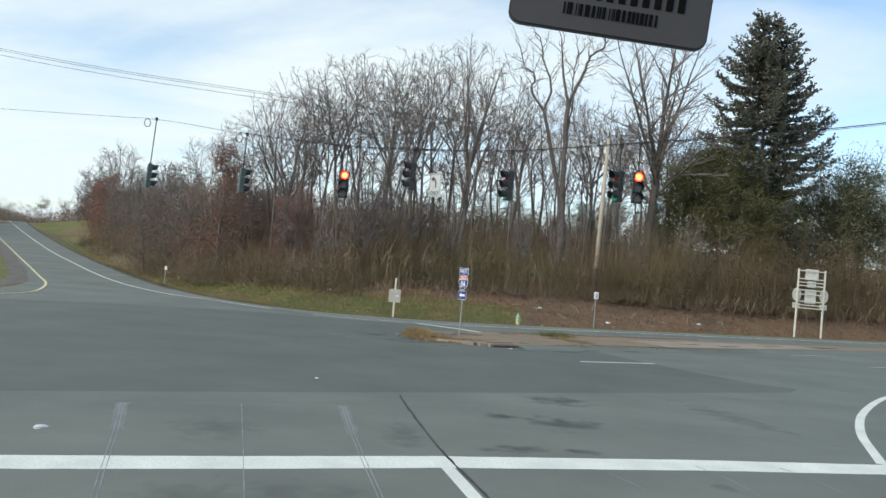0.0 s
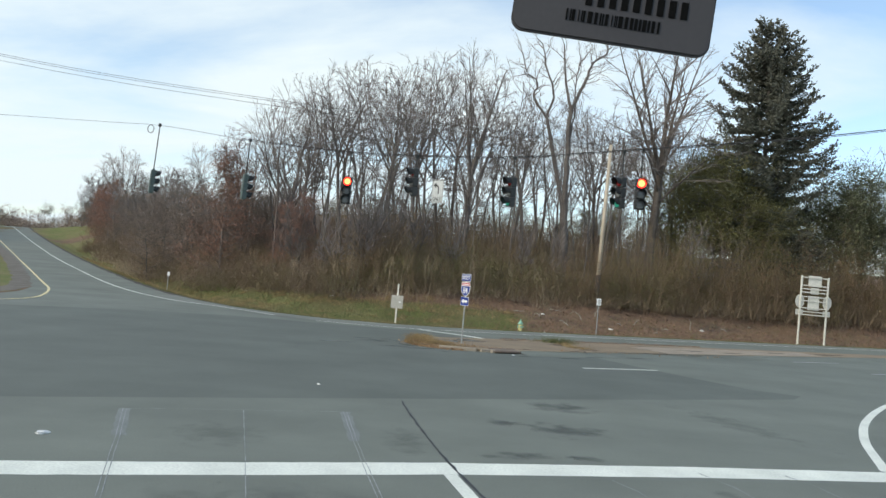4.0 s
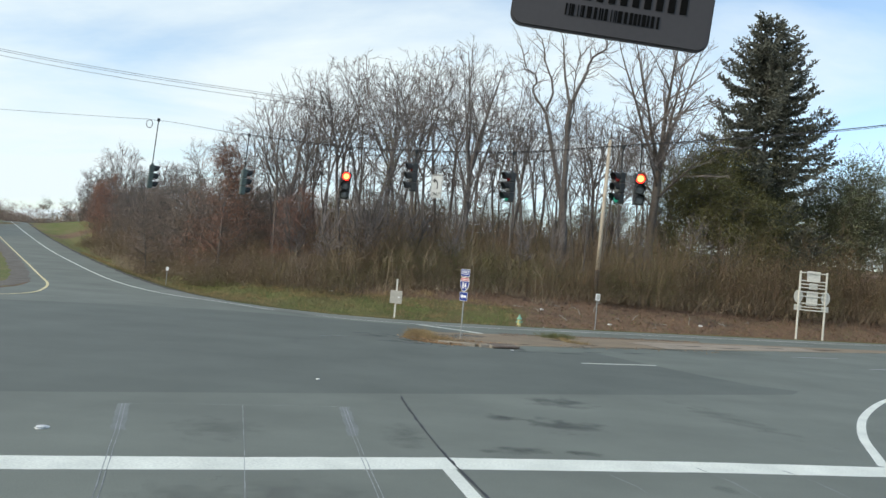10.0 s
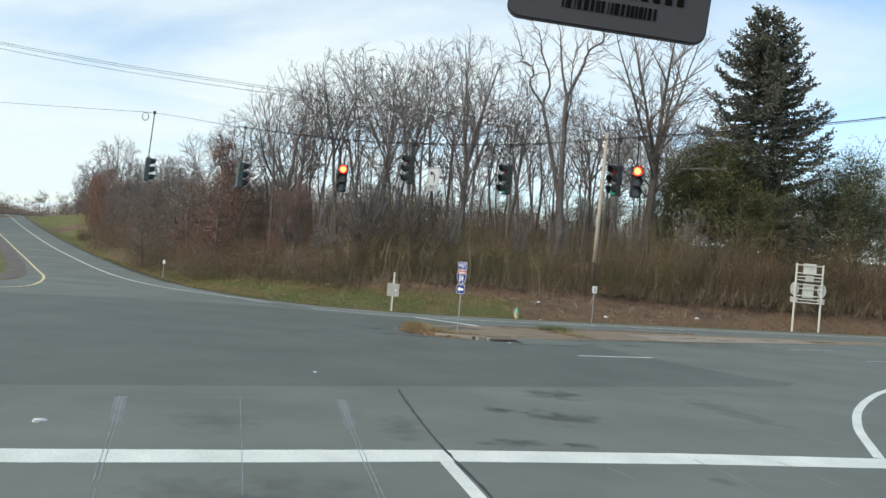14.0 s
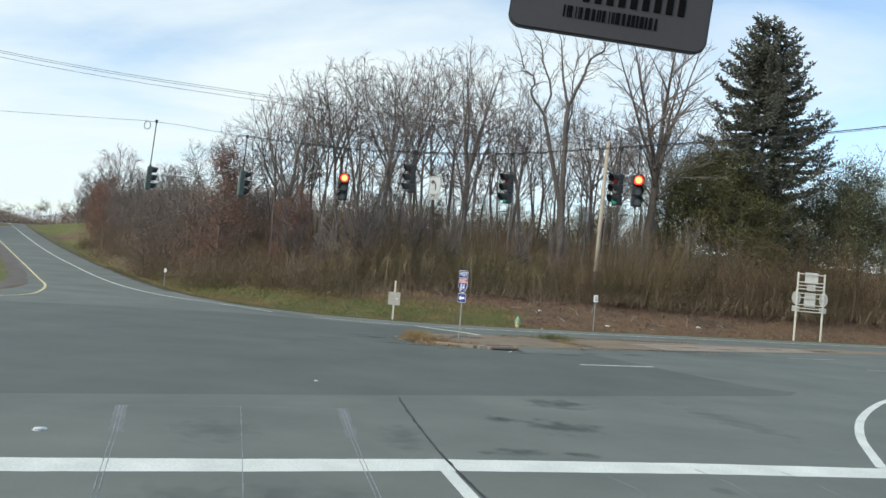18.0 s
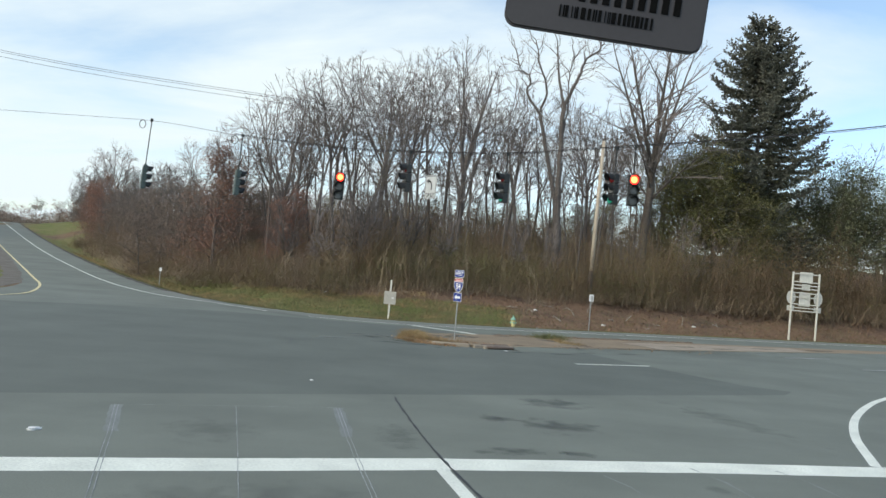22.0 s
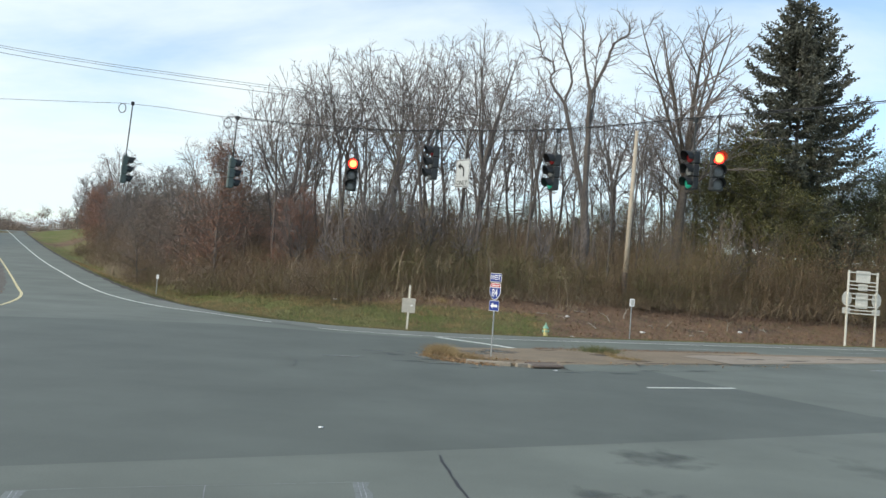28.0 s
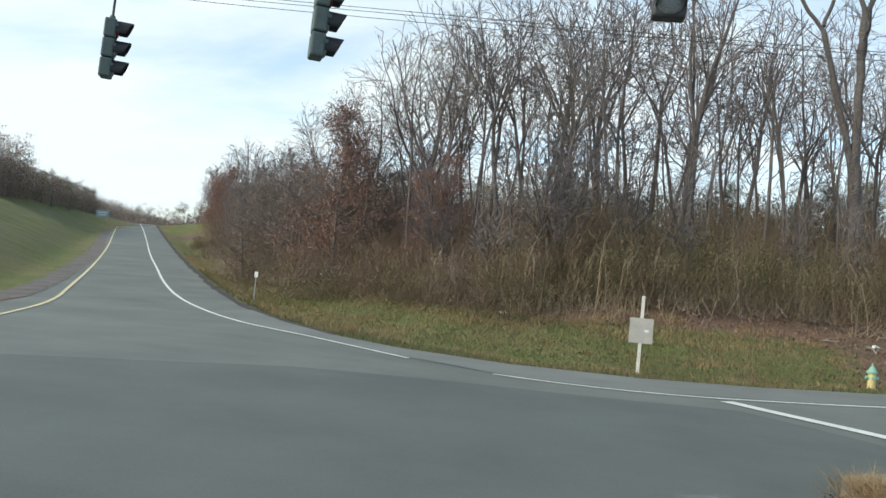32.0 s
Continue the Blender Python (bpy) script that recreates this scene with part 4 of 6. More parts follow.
span = catmull(SPAN)
cable("span_wire", [(x, y + 0.06, z) for x, y, z in span], 0.009, "black span wire that carries the traffic lights")
cable("signal_cable", [(x, y + 0.1, z + 0.05) for x, y, z in span if x > -9.0], 0.016, "black signal cable lashed along the span wire")
for x, y in ((-13.2, 34.4), (-8.4, 32.1), (-3.95, 29.95), (2.24, 27.3)):
    z = span_z(x)
    cable("drip_loop", [(x - 0.42 + 0.14 * math.cos(a) + 0.06, y + 0.1, z - 0.17 + 0.18 * math.sin(a)) for a in np.linspace(0, 2 * math.pi, 19)], 0.016, "round loop of spare signal cable on the span wire")
for dy, dz in ((0, 0.0), (0.3, -0.1), (0, -0.52)):
    cable("overhead_cable", catmull([(-82, 61.5 + dy, 24.6 + dz), (-60, 61.5 + dy, 20.9 + dz), (-36.5, 61.5 + dy, 17.93 + dz), (-27.3, 61.5 + dy, 16.95 + dz), (-20.5, 61.5 + dy, 16.42 + dz),
                                     (-13.6, 61.5 + dy, 15.95 + dz), (-4.4, 61.6 + dy, 15.35 + dz), (4.0, 61.8 + dy, 14.9 + dz), (13.05, 62.0 + dy * 0.3, 14.45 + 0.6 * dz)], 5), 0.016, "black overhead utility cable strung to the leaning pole")


# ---- signs ----
def route_sign():
    sg = empty("route_sign", pose(1.05, 31.3, ISLAND_TOP, 0, 0.6, 0), "blue interstate route signs with arrow on a steel post", "road sign")
    turn = pose(0, 0, 0, 0, 0, -50)
    narrow = Matrix.Diagonal((0.76, 1, 1, 1))
    bm = box(bmesh.new(), (0.05, 0.035, 2.87), (0, 0.026, 1.385), bevel=0.006)
    bm.transform(turn)
    part("post", bm, STEEL, sg)
    def panel(name, z, w, h, r, label):
        p = part(name, plate(bmesh.new(), rounded(w, h, r), 0.006, pose(0, 0, z) @ turn), WHITE, sg, label)
        part("face", plate(bmesh.new(), rounded(w - 0.03, h - 0.03, r * 0.7), 0.004, pose(0, 0, z) @ turn @ pose(0, -0.006, 0)), BLUE, p)
        return p
    p = panel("direction_plate", 2.70, 0.56, 0.30, 0.04, "blue direction plate with white word")
    lettering("legend", "WEST", 0.24, WHITE, pose(0, 0, 2.70) @ turn @ pose(0, -0.012, 0) @ narrow, p)
    shield = [(0, -0.31), (0.12, -0.26), (0.22, -0.16), (0.275, -0.02), (0.275, 0.12), (0.235, 0.245), (0.19, 0.285), (0.11, 0.262), (0, 0.292),
              (-0.11, 0.262), (-0.19, 0.285), (-0.235, 0.245), (-0.275, 0.12), (-0.275, -0.02), (-0.22, -0.16), (-0.12, -0.26)]
    m = pose(0, 0, 2.24) @ turn
    p = part("shield", plate(bmesh.new(), shield, 0.006, m), WHITE, sg, "interstate shield, red over blue with white border")
    low = [(x * 0.93, z * 0.93) for x, z in shield if z < 0.15]
    low = [(x, z) for x, z in low]
    part("shield_field", plate(bmesh.new(), [(0, -0.285), (0.11, -0.24), (0.2, -0.15), (0.252, -0.02), (0.252, 0.115), (-0.252, 0.115), (-0.252, -0.02), (-0.2, -0.15), (-0.11, -0.24)], 0.004, m @ pose(0, -0.006, 0)), BLUE, p)
    part("shield_band", plate(bmesh.new(), [(0.25, 0.14), (0.215, 0.232), (0.185, 0.26), (0.11, 0.238), (0, 0.268), (-0.11, 0.238), (-0.185, 0.26), (-0.215, 0.232), (-0.25, 0.14)], 0.004, m @ pose(0, -0.006, 0)), RED_SIGN, p)
    bm = bmesh.new()
    for i in range(10):
        box(bm, (0.026, 0.002, 0.045), (-0.162 + i * 0.036, -0.008, 0.19))
    bm.transform(m)
    part("band_legend", bm, WHITE, p)
    lettering("route_number", "84", 0.37, WHITE, m @ pose(0, -0.012, -0.07) @ narrow, p)
    p = panel("arrow_plate", 1.735, 0.48, 0.36, 0.04, "blue plate with a white arrow")
    arrow = [(-0.17, 0), (-0.05, 0.11), (-0.05, 0.045), (0.17, 0.045), (0.17, -0.045), (-0.05, -0.045), (-0.05, -0.11)]
    part("arrow", plate(bmesh.new(), arrow, 0.003, pose(0, 0, 1.735) @ turn @ pose(0, -0.0125, 0)), WHITE, p)
    return sg


route_sign()


def only_sign():
    ob = empty("turn_lane_sign", pose(-0.32, 28.55, span_z(-0.3), 0, 2, -54), "white hanging left-turn-only lane sign", "road sign")
    c = pose(0, 0, -1.3)
    p = part("panel", plate(bmesh.new(), rounded(0.72, 0.88, 0.05), 0.008, c), BACKLIT_WHITE, ob)
    bm = bmesh.new()
    rims = [[bm.verts.new(c @ Vector((x, -0.004, z))) for x, z in rounded(w, h, r)] for w, h, r in ((0.67, 0.83, 0.04), (0.635, 0.795, 0.03))]
    for k in range(len(rims[0])):
        bm.faces.new((rims[0][k], rims[0][k - 1], rims[1][k - 1], rims[1][k]))
    part("border", bm, BLACK, p)
    pts = []
    for i in range(9):
        a = radians(0 + 90 * i / 8)
        pts.append((-0.16 + 0.22 * math.cos(a), 0.02 + 0.22 * math.sin(a)))
    bm = bmesh.new()
    inner = [(-0.16 + 0.155 * math.cos(radians(90 * i / 8)), 0.02 + 0.155 * math.sin(radians(90 * i / 8))) for i in range(9)]
    outline = [(0.06, -0.12)] + pts + inner[::-1] + [(-0.005, -0.12)]
    plate(bm, outline, 0.002, c @ pose(0.03, -0.004, 0.02))
    plate(bm, [(-0.3, 0.205), (-0.15, 0.31), (-0.15, 0.1)], 0.002, c @ pose(0.03, -0.004, 0.02))
    part("arrow", bm, BLACK, p)
    lettering("legend", "ONLY", 0.2, BLACK, c @ pose(0, -0.005, -0.3), p)
    part("hanger_pipe", tube(bmesh.new(), (0, 0.03, -1.7), (0, 0.03, 0.05), 0.02, sides=8), STEEL, ob)


only_sign()


def back_sign(x, y):
    z = lz(x, y)
    ob = empty("wrong_side_sign", pose(x, y, z, 0, 0.8, 0), "bare back of a square sign on a pale post", "road sign")
    part("post", box(bmesh.new(), (0.1, 0.08, 2.45), (0, 0, 1.22), bevel=0.01), CREAM, ob, "pale post")
    p = part("panel", plate(bmesh.new(), rounded(0.72, 0.78, 0.03), 0.006, pose(0, -0.05, 1.37)), PANEL_BACK, ob, "bare aluminium sign back")
    part("sticker", plate(bmesh.new(), rounded(0.13, 0.08, 0.01), 0.002, pose(0.16, -0.053, 1.37)), WHITE, p)


back_sign(-2.5, 46.5)


def marker(x, y, h, w, name, label):
    z = lz(x, y)
    ob = empty(name, pose(x, y, z, 0, 0.5, 0), label, "marker post")
    part("post", box(bmesh.new(), (0.06, 0.04, h), (0, 0, h / 2), bevel=0.005), STEEL, ob)
    part("panel", plate(bmesh.new(), rounded(w, w * 1.5, 0.02), 0.006, pose(0.02, -0.03, h - w * 0.8)), WHITE, ob, "small white panel")
    if w > 0.25:
        part("inset", plate(bmesh.new(), rounded(w * 0.55, w * 1.1, 0.01), 0.004, pose(0.05, -0.036, h - w * 0.82)), SIGN_BACK, ob, "grey inset on the panel")


marker(10.5, 50.5, 2.5, 0.3, "marker_post", "steel post with a small white back-turned plate")
marker(-21.9, 62.0, 1.62, 0.2, "delineator_post", "thin roadside delineator post with white reflector")


def sign_rack():
    z = lz(29.1, 59.6)
    ob = empty("route_sign_rack", pose(29.05, 59.6, z, 0, 0.9, 8), "back of a large route sign rack, cream panels on two posts", "road sign")
    H = 5.05 - z
    for s in (-1, 1):
        part("post", box(bmesh.new(), (0.12, 0.1, H), (s * 1.12, 0, H / 2), bevel=0.01), CREAM, ob)
    for zz, w in ((-0.12, 2.2), (-0.75, 2.2), (-1.02, 2.2), (-1.28, 2.2), (-1.62, 2.3), (-1.95, 2.4), (-2.5, 2.5), (-2.78, 2.5), (-3.02, 2.5)):
        part("crossbar", box(bmesh.new(), (w, 0.05, 0.075), (0, -0.05, H + zz)), CREAM, ob)
    for x, zz, w, h, mat in ((0.02, -0.4, 1.12, 0.85, CREAM), (0.04, -1.15, 0.72, 0.5, CREAM), (0, -2.1, 0.95, 1.1, CREAM)):
        part("panel", plate(bmesh.new(), rounded(w, h, 0.05), 0.01, pose(x, 0.02, H + zz)), mat, ob)
    for x in (-1.15, 1.15):
        part("shield_panel", plate(bmesh.new(), [(0.38 * math.cos(a), 0.52 * math.sin(a)) for a in np.linspace(0, 2 * math.pi, 21)[:-1]], 0.01, pose(x, 0.02, H - 2.0)), CREAM_DULL, ob)
        part("small_plate", plate(bmesh.new(), rounded(0.62, 0.42, 0.03), 0.01, pose(x, 0.02, H - 2.85)), CREAM_DULL, ob)


sign_rack()


def hydrant(x, y):
    z = lz(x, y) - 0.02
    ob = empty("fire_hydrant", pose(x, y, z), "yellow fire hydrant with a green bonnet at the grass edge", "hydrant")
    bm = tube(bmesh.new(), (0, 0, 0), (0, 0, 0.08), 0.17, sides=16)
    tube(bm, (0, 0, 0.06), (0, 0, 0.6), 0.13, 0.12, 16)
    part("barrel", bm, HYDRANT_YELLOW, ob)
    bm = tube(bmesh.new(), (0, 0, 0.58), (0, 0, 0.64), 0.18, sides=16)
    tube(bm, (0, 0, 0.64), (0, 0, 0.8), 0.15, 0.06, 16)
    tube(bm, (0, 0, 0.8), (0, 0, 0.9), 0.035, sides=6)
    part("bonnet", bm, HYDRANT_GREEN, ob, "green bonnet")
    for d in ((-1, 0), (1, 0), (0, -1)):
        part("nozzle_cap", tube(bmesh.new(), (d[0] * 0.08, d[1] * 0.08, 0.42), (d[0] * 0.2, d[1] * 0.2, 0.42), 0.065, sides=10), HYDRANT_GREEN, ob)


hydrant(5.42, 49.7)


def utility_pole():
    x, y = 12.75, 62.0
    z = lz(x, y)
    ob = empty("utility_pole", pose(x, y, z), "leaning pale wooden utility pole standing in the brush", "utility pole")
    lean = 0.34
    part("shaft", tube(bmesh.new(), (-0.05, 0, -0.3), (-0.05 + lean, 0, 14.55 - z), 0.2, 0.13, 14), WOOD_POLE, ob, smooth=True)
    part("butt", tube(bmesh.new(), (-0.05, 0, 0), (-0.05 + lean * 0.17, 0, 2.4), 0.212, 0.2, 14), POLE_BASE, ob, "dark creosoted foot", True)


utility_pole()
for a, c, sag in (((12.95, 62.0, 12.3), (36, 67, 8.4), 0.3), ((13.0, 62.0, 13.0), (52, 70, 13.4), 0.6)):
    cable("service_cable", [tuple(Vector(a).lerp(Vector(c), t) - Vector((0, 0, sag * 4 * t * (1 - t)))) for t in np.linspace(0, 1, 14)], 0.014, "thin service cable running from the utility pole")

# ---- plants ----
class Tubes:
    """Collects tapered tubes and leaves as plain vertex and face lists."""

    def __init__(self):
        self.v, self.f = [], []

    def add(self, pts, radii, sides):
        base = len(self.v)
        n = len(pts)
        for i, (p, r) in enumerate(zip(pts, radii)):
            d = (pts[min(i + 1, n - 1)] - pts[max(i - 1, 0)]).normalized()
            a = d.orthogonal().normalized()
            b = d.cross(a)
            for k in range(sides):
                t = 2 * math.pi * k / sides
                q = p + (a * math.cos(t) + b * math.sin(t)) * r
                self.v.append((q.x, q.y, q.z))
        for i in range(n - 1):
            for k in range(sides):
                k2 = (k + 1) % sides
                self.f.append((base + i * sides + k, base + i * sides + k2, base + (i + 1) * sides + k2, base + (i + 1) * sides + k))

    def leaf(self, p, d, size, rng):
        a = Vector((rng.gauss(0, 1), rng.gauss(0, 1), rng.gauss(0, 1))).normalized()
        d = (d + a * 0.9).normalized()
        s = d.cross(a).normalized() * size * 0.33
        m = p + d * size * 0.5
        k = len(self.v)
        for q in (p, m + s, p + d * size, m - s):
            self.v.append((q.x, q.y, q.z))
        self.f.append((k, k + 1, k + 2, k + 3))

    def blade(self, p, q, r, rng):
        """The last thin end of a twig: one narrow tapering strip."""
        s = side_way(rng, (q - p).normalized(), 1.5708) * r * 1.2
        k = len(self.v)
        for u in (p + s, q + s * 0.5, q - s * 0.5, p - s):
            self.v.append((u.x, u.y, u.z))
        self.f.append((k, k + 1, k + 2, k + 3))

    def make(self, name, mat, parent, label="", smooth=False):
        ob = mesh(name, self.v, self.f, mat, parent, label)
        if smooth:
            ob.data.shade_smooth()
        return ob


def limb(rng, start, direction, length, segs, wander, rise):
    pts, p, d = [start.copy()], start.copy(), direction.normalized()
    for _ in range(segs):
        d = (d + Vector((rng.gauss(0, wander), rng.gauss(0, wander), rng.gauss(0, wander * 0.6) + rise))).normalized()
        p = p + d * (length / segs)
        pts.append(p.copy())
    return pts


def side_way(rng, d, angle):
    o = d.orthogonal().normalized()
    o.rotate(Matrix.Rotation(rng.uniform(0, 2 * math.pi), 3, d))
    return (d * math.cos(angle) + o * math.sin(angle)).normalized()


TOP = {}


def bare_tree(seed, height=22.0, radius=0.22, clear=0.45, leaders=3, limbs=6, spread=0.4, fine=1.0, wander=0.05, bark=None, forks=1, wide=0.2, low=0.5, taper=0.32, reach=1.0, rough_limbs=(0.24, 0.4),
              label="tall bare deciduous tree among the winter woods", open_angle=0.72):
    """A straight trunk that parts into rising leaders; their boughs part again into ever finer twigs within a rounded crown."""
    rng = random.Random(seed)
    ob = empty("bare_tree", Matrix(), label, "tree")
    wood, crown = Tubes(), Tubes()
    mid, half, rim = height * 0.58, height * 0.42, height * wide

    def room(p):
        return ((p.x * p.x + p.y * p.y) / (rim * rim)) ** 1.2 + (max(0.0, p.z - mid) / half) ** 2.4

    def kept(pts):
        out = pts[:2]
        for p in pts[2:]:
            if room(p) > rng.uniform(0.85, 1.02):
                break
            out.append(p)
        return out

    def grow(start, d, length, r, level):
        segs = (0, 9, 5, 3, 1)[level]
        way = limb(rng, start, d, length, segs, wander * (0, 1.5, 2.3, 3.0, 2.0)[level], (0, 0.03, 0.015, -0.015, -0.03)[level])
        pts = kept(way) if level < 4 else way
        segs = len(pts) - 1
        tip = (0, 0.16, 0.3, 0.5, 0.6)[level]
        least = (0, 0.032, 0.022, 0.0145, 0.0105)[level]
        radii = [max(least, r * (1 - (1 - tip) * i / segs)) for i in range(segs + 1)]
        if level == 4:
            crown.blade(pts[0], pts[1], radii[0], rng)
            return
        (wood if level < 2 else crown).add(pts, radii, (0, 6, 4, 3, 3)[level])
        count = max(2, int((0, 10, 7, 5)[level] * (fine if level > 1 else 0.7 + 0.3 * fine) * (segs / (0, 9, 5, 3)[level]) ** 0.5 + rng.random()))
        for i in range(count):
            t = min(0.995, (0, 0.2, 0.1, 0.1)[level] + (0, 0.8, 0.9, 0.9)[level] * (i + rng.uniform(0.1, 0.9)) / count)
            k = min(int(t * segs), segs - 1)
            p = pts[k].lerp(pts[k + 1], t * segs - k)
            dd = (pts[k + 1] - pts[k]).normalized()
            ln = min(length * (0, 0.42, 0.46, 0.55)[level], (0, 4.4, 2.0, 0.9)[level]) * rng.uniform(0.6, 1.3) * (1.2 - 0.55 * t)
            grow(p, side_way(rng, dd, (0, open_angle, 0.66, 0.55)[level] * rng.uniform(0.6, 1.25)), ln, r * (1 - (1 - tip) * t) * (0, 0.6, 0.6, 0.65)[level], level + 1)

    for f in range(forks):
        lean = 0.14 * (2 * f - (forks - 1)) if forks > 1 else rng.uniform(-0.05, 0.05)
        d0 = Vector((lean, rng.uniform(-0.05, 0.05), 1))
        tl = height * (clear + rng.uniform(-0.03, 0.03))
        trunk = limb(rng, Vector((0.25 * lean, 0, -0.4)), d0, tl, 9, wander * 0.55, 0.03)
        r0 = radius * (1 if forks == 1 else 0.8)
        wood.add(trunk, [r0 * (1.25 if i == 0 else 1 - taper * i / 9) for i in range(10)], 9)
        top_d = (trunk[-1] - trunk[-2]).normalized()
        turn0 = rng.uniform(0, 6.28)
        for i in range(leaders):
            o = Vector((math.cos(turn0 + 6.283 * i / leaders), math.sin(turn0 + 6.283 * i / leaders), 0))
            a = spread * rng.uniform(0.5, 1.2) * (0.25 if i == 0 else 1)
            d = (top_d * math.cos(a) + o * math.sin(a)).normalized()
            grow(trunk[-1 if i < 2 else -2], d, (height - tl) * rng.uniform(0.95, 1.2), r0 * (1 - taper) * (0.66 if i else 0.9), 1)
        for i in range(limbs):
            t = low + (0.98 - low) * (i + rng.random()) / max(1, limbs)
            k = min(int(t * 9), 8)
            p = trunk[k].lerp(trunk[k + 1], t * 9 - k)
            grow(p, side_way(rng, Vector((0, 0, 1)), rng.uniform(0.5, 1.0)), height * rng.uniform(0.14, 0.27) * (1 + (reach - 1) * (1 - t) * 2), r0 * rng.uniform(*rough_limbs) * (1 - 0.5 * taper * t), 1)
    wood.make("trunk", bark or BARK, ob, smooth=True)
    crown.make("crown", TWIG, ob)
    TOP[ob.name] = max(v[2] for v in crown.v)
    return ob


def to_top(proto, x, y, top_z):
    """The size at which the plant's tip reaches the given height."""
    return (top_z - lz(x, y)) / TOP[proto.name]


def bush(seed, height=3.2, stem_mat=None, leaf_mat=None, leaves=700, size=0.11, label="", stems=34, lean=0.14, wide=1.5, thick=0.02, arch=0.0):
    """A patch of thicket: upright stems with twigs, haze of leaf scraps and low weeds down to the ground."""
    rng = random.Random(seed)
    ob = empty("shrub", Matrix(), label, "shrub")
    st, lf = Tubes(), Tubes()
    spots = []
    for _ in range(int(stems * 0.7)):
        p = Vector((rng.gauss(0, wide * 0.6), rng.gauss(0, wide * 0.45), -0.2))
        h = height * rng.uniform(0.45, 1.08) * (1 - 0.16 * min(1.5, abs(p.x) / wide))
        pts = limb(rng, p, Vector((rng.gauss(0, lean), rng.gauss(0, lean), 1)), h, 4, 0.1, -arch)
        r = thick * rng.uniform(0.32, 0.78)
        st.add(pts, [r, r * 0.85, r * 0.65, r * 0.45, r * 0.2], 3)
        for _ in range(7):
            k = rng.randrange(1, 4)
            q = pts[k].lerp(pts[k + 1], rng.random())
            tw = limb(rng, q, side_way(rng, Vector((0, 0, 1)), rng.uniform(0.2, 0.9)), h * rng.uniform(0.1, 0.28), 1, 0.1, 0.0)
            st.add(tw, [r * 0.5, r * 0.25], 3)
            spots += [tw[1], tw[0]]
        spots += [pts[k].lerp(pts[k + 1], rng.random()) for k in (0, 0, 1, 2, 3)]
    for _ in range(60):
        p = Vector((rng.gauss(0, wide * 0.8), rng.gauss(0, wide * 0.7), -0.15))
        q = p + Vector((rng.gauss(0, 0.4), rng.gauss(0, 0.4), rng.uniform(0.3, 1.1)))
        st.add([p, q], [0.014, 0.006], 3)
        spots += [p.lerp(q, 0.5), q]
    tagged(st.make("stem_mass", stem_mat or STEM_BROWN, ob), kind="stuff")
    for _ in range(int(leaves * 1.15)):
        q = spots[rng.randrange(len(spots))]
        lf.leaf(q + Vector((rng.gauss(0, 0.2), rng.gauss(0, 0.2), rng.gauss(0, 0.17))), Vector((0, 0, 0.2)), size * rng.uniform(0.5, 1.2), rng)
    tagged(lf.make("foliage", leaf_mat or LEAF_BROWN, ob), kind="stuff")
    return ob


def spruce(seed, height=28.0, width=6.4):
    rng = random.Random(seed)
    ob = empty("spruce_tree", Matrix(), "tall dark green spruce with ragged drooping boughs", "tree")
    tr, br, nd = Tubes(), Tubes(), Tubes()
    pts = [Vector((0.05 * math.sin(i), 0.05 * math.cos(i * 1.3), height * i / 12)) for i in range(13)]
    tr.add(pts, [0.34 * (1 - 0.95 * i / 12) + 0.01 for i in range(13)], 9)
    z = height * 0.10
    while z < height * 0.99:
        f = z / height
        for _ in range(11 if f < 0.9 else 5):
            a = rng.uniform(0, 2 * math.pi)
            ln = min(width * (1 - f) ** 0.64, 5.9) * rng.uniform(0.45, 1.15) + 0.1
            if rng.random() < 0.14:
                continue
            out = Vector((math.cos(a), math.sin(a), 0))
            lift, droop = (0.35 if f > 0.75 else rng.uniform(0.05, 0.4)), rng.uniform(0.25, 0.75) * (1 - 0.7 * f)
            side = Vector((-out.y, out.x, 0)) * rng.uniform(-0.16, 0.16)
            base = Vector((0, 0, z + rng.uniform(-0.5, 0.5)))
            bp = [base + (out + side * q) * ln * q + Vector((0, 0, ln * (lift * q - droop * q * q + 0.3 * q ** 5))) for q in (0, 0.2, 0.4, 0.6, 0.8, 1.0)]
            br.add(bp, [0.05 * (1 - f) + 0.018] * 2 + [0.02, 0.016, 0.012, 0.008], 3)
            n = int(ln * 16) + 12
            for i in range(n):
                t = 0.12 + 0.88 * (i + rng.random()) / n
                k = min(int(t * 5), 4)
                p = bp[k].lerp(bp[k + 1], t * 5 - k)
                dd = (bp[k + 1] - bp[k]).normalized()
                side = side_way(rng, dd, rng.uniform(0.5, 1.2))
                side.z = side.z * 0.4 - 0.22 + (0.6 if t > 0.8 else 0)
                sp = limb(rng, p, side, rng.uniform(0.35, 0.8) * (0.55 + 0.45 * (1 - f)), 2, 0.1, 0.0)
                for q0, q1 in zip(sp[:-1], sp[1:]):
                    for _ in range(2):
                        nd.leaf(q0.lerp(q1, rng.random()), (q1 - q0).normalized() * 1.6, rng.uniform(0.15, 0.3), rng)
        z += rng.uniform(0.4, 0.62) * (1.25 - 0.5 * f)
    tr.make("trunk", BARK, ob, smooth=True)
    br.make("branchwork", BARK, ob)
    nd.make("needle_foliage", NEEDLE, ob)
    return ob


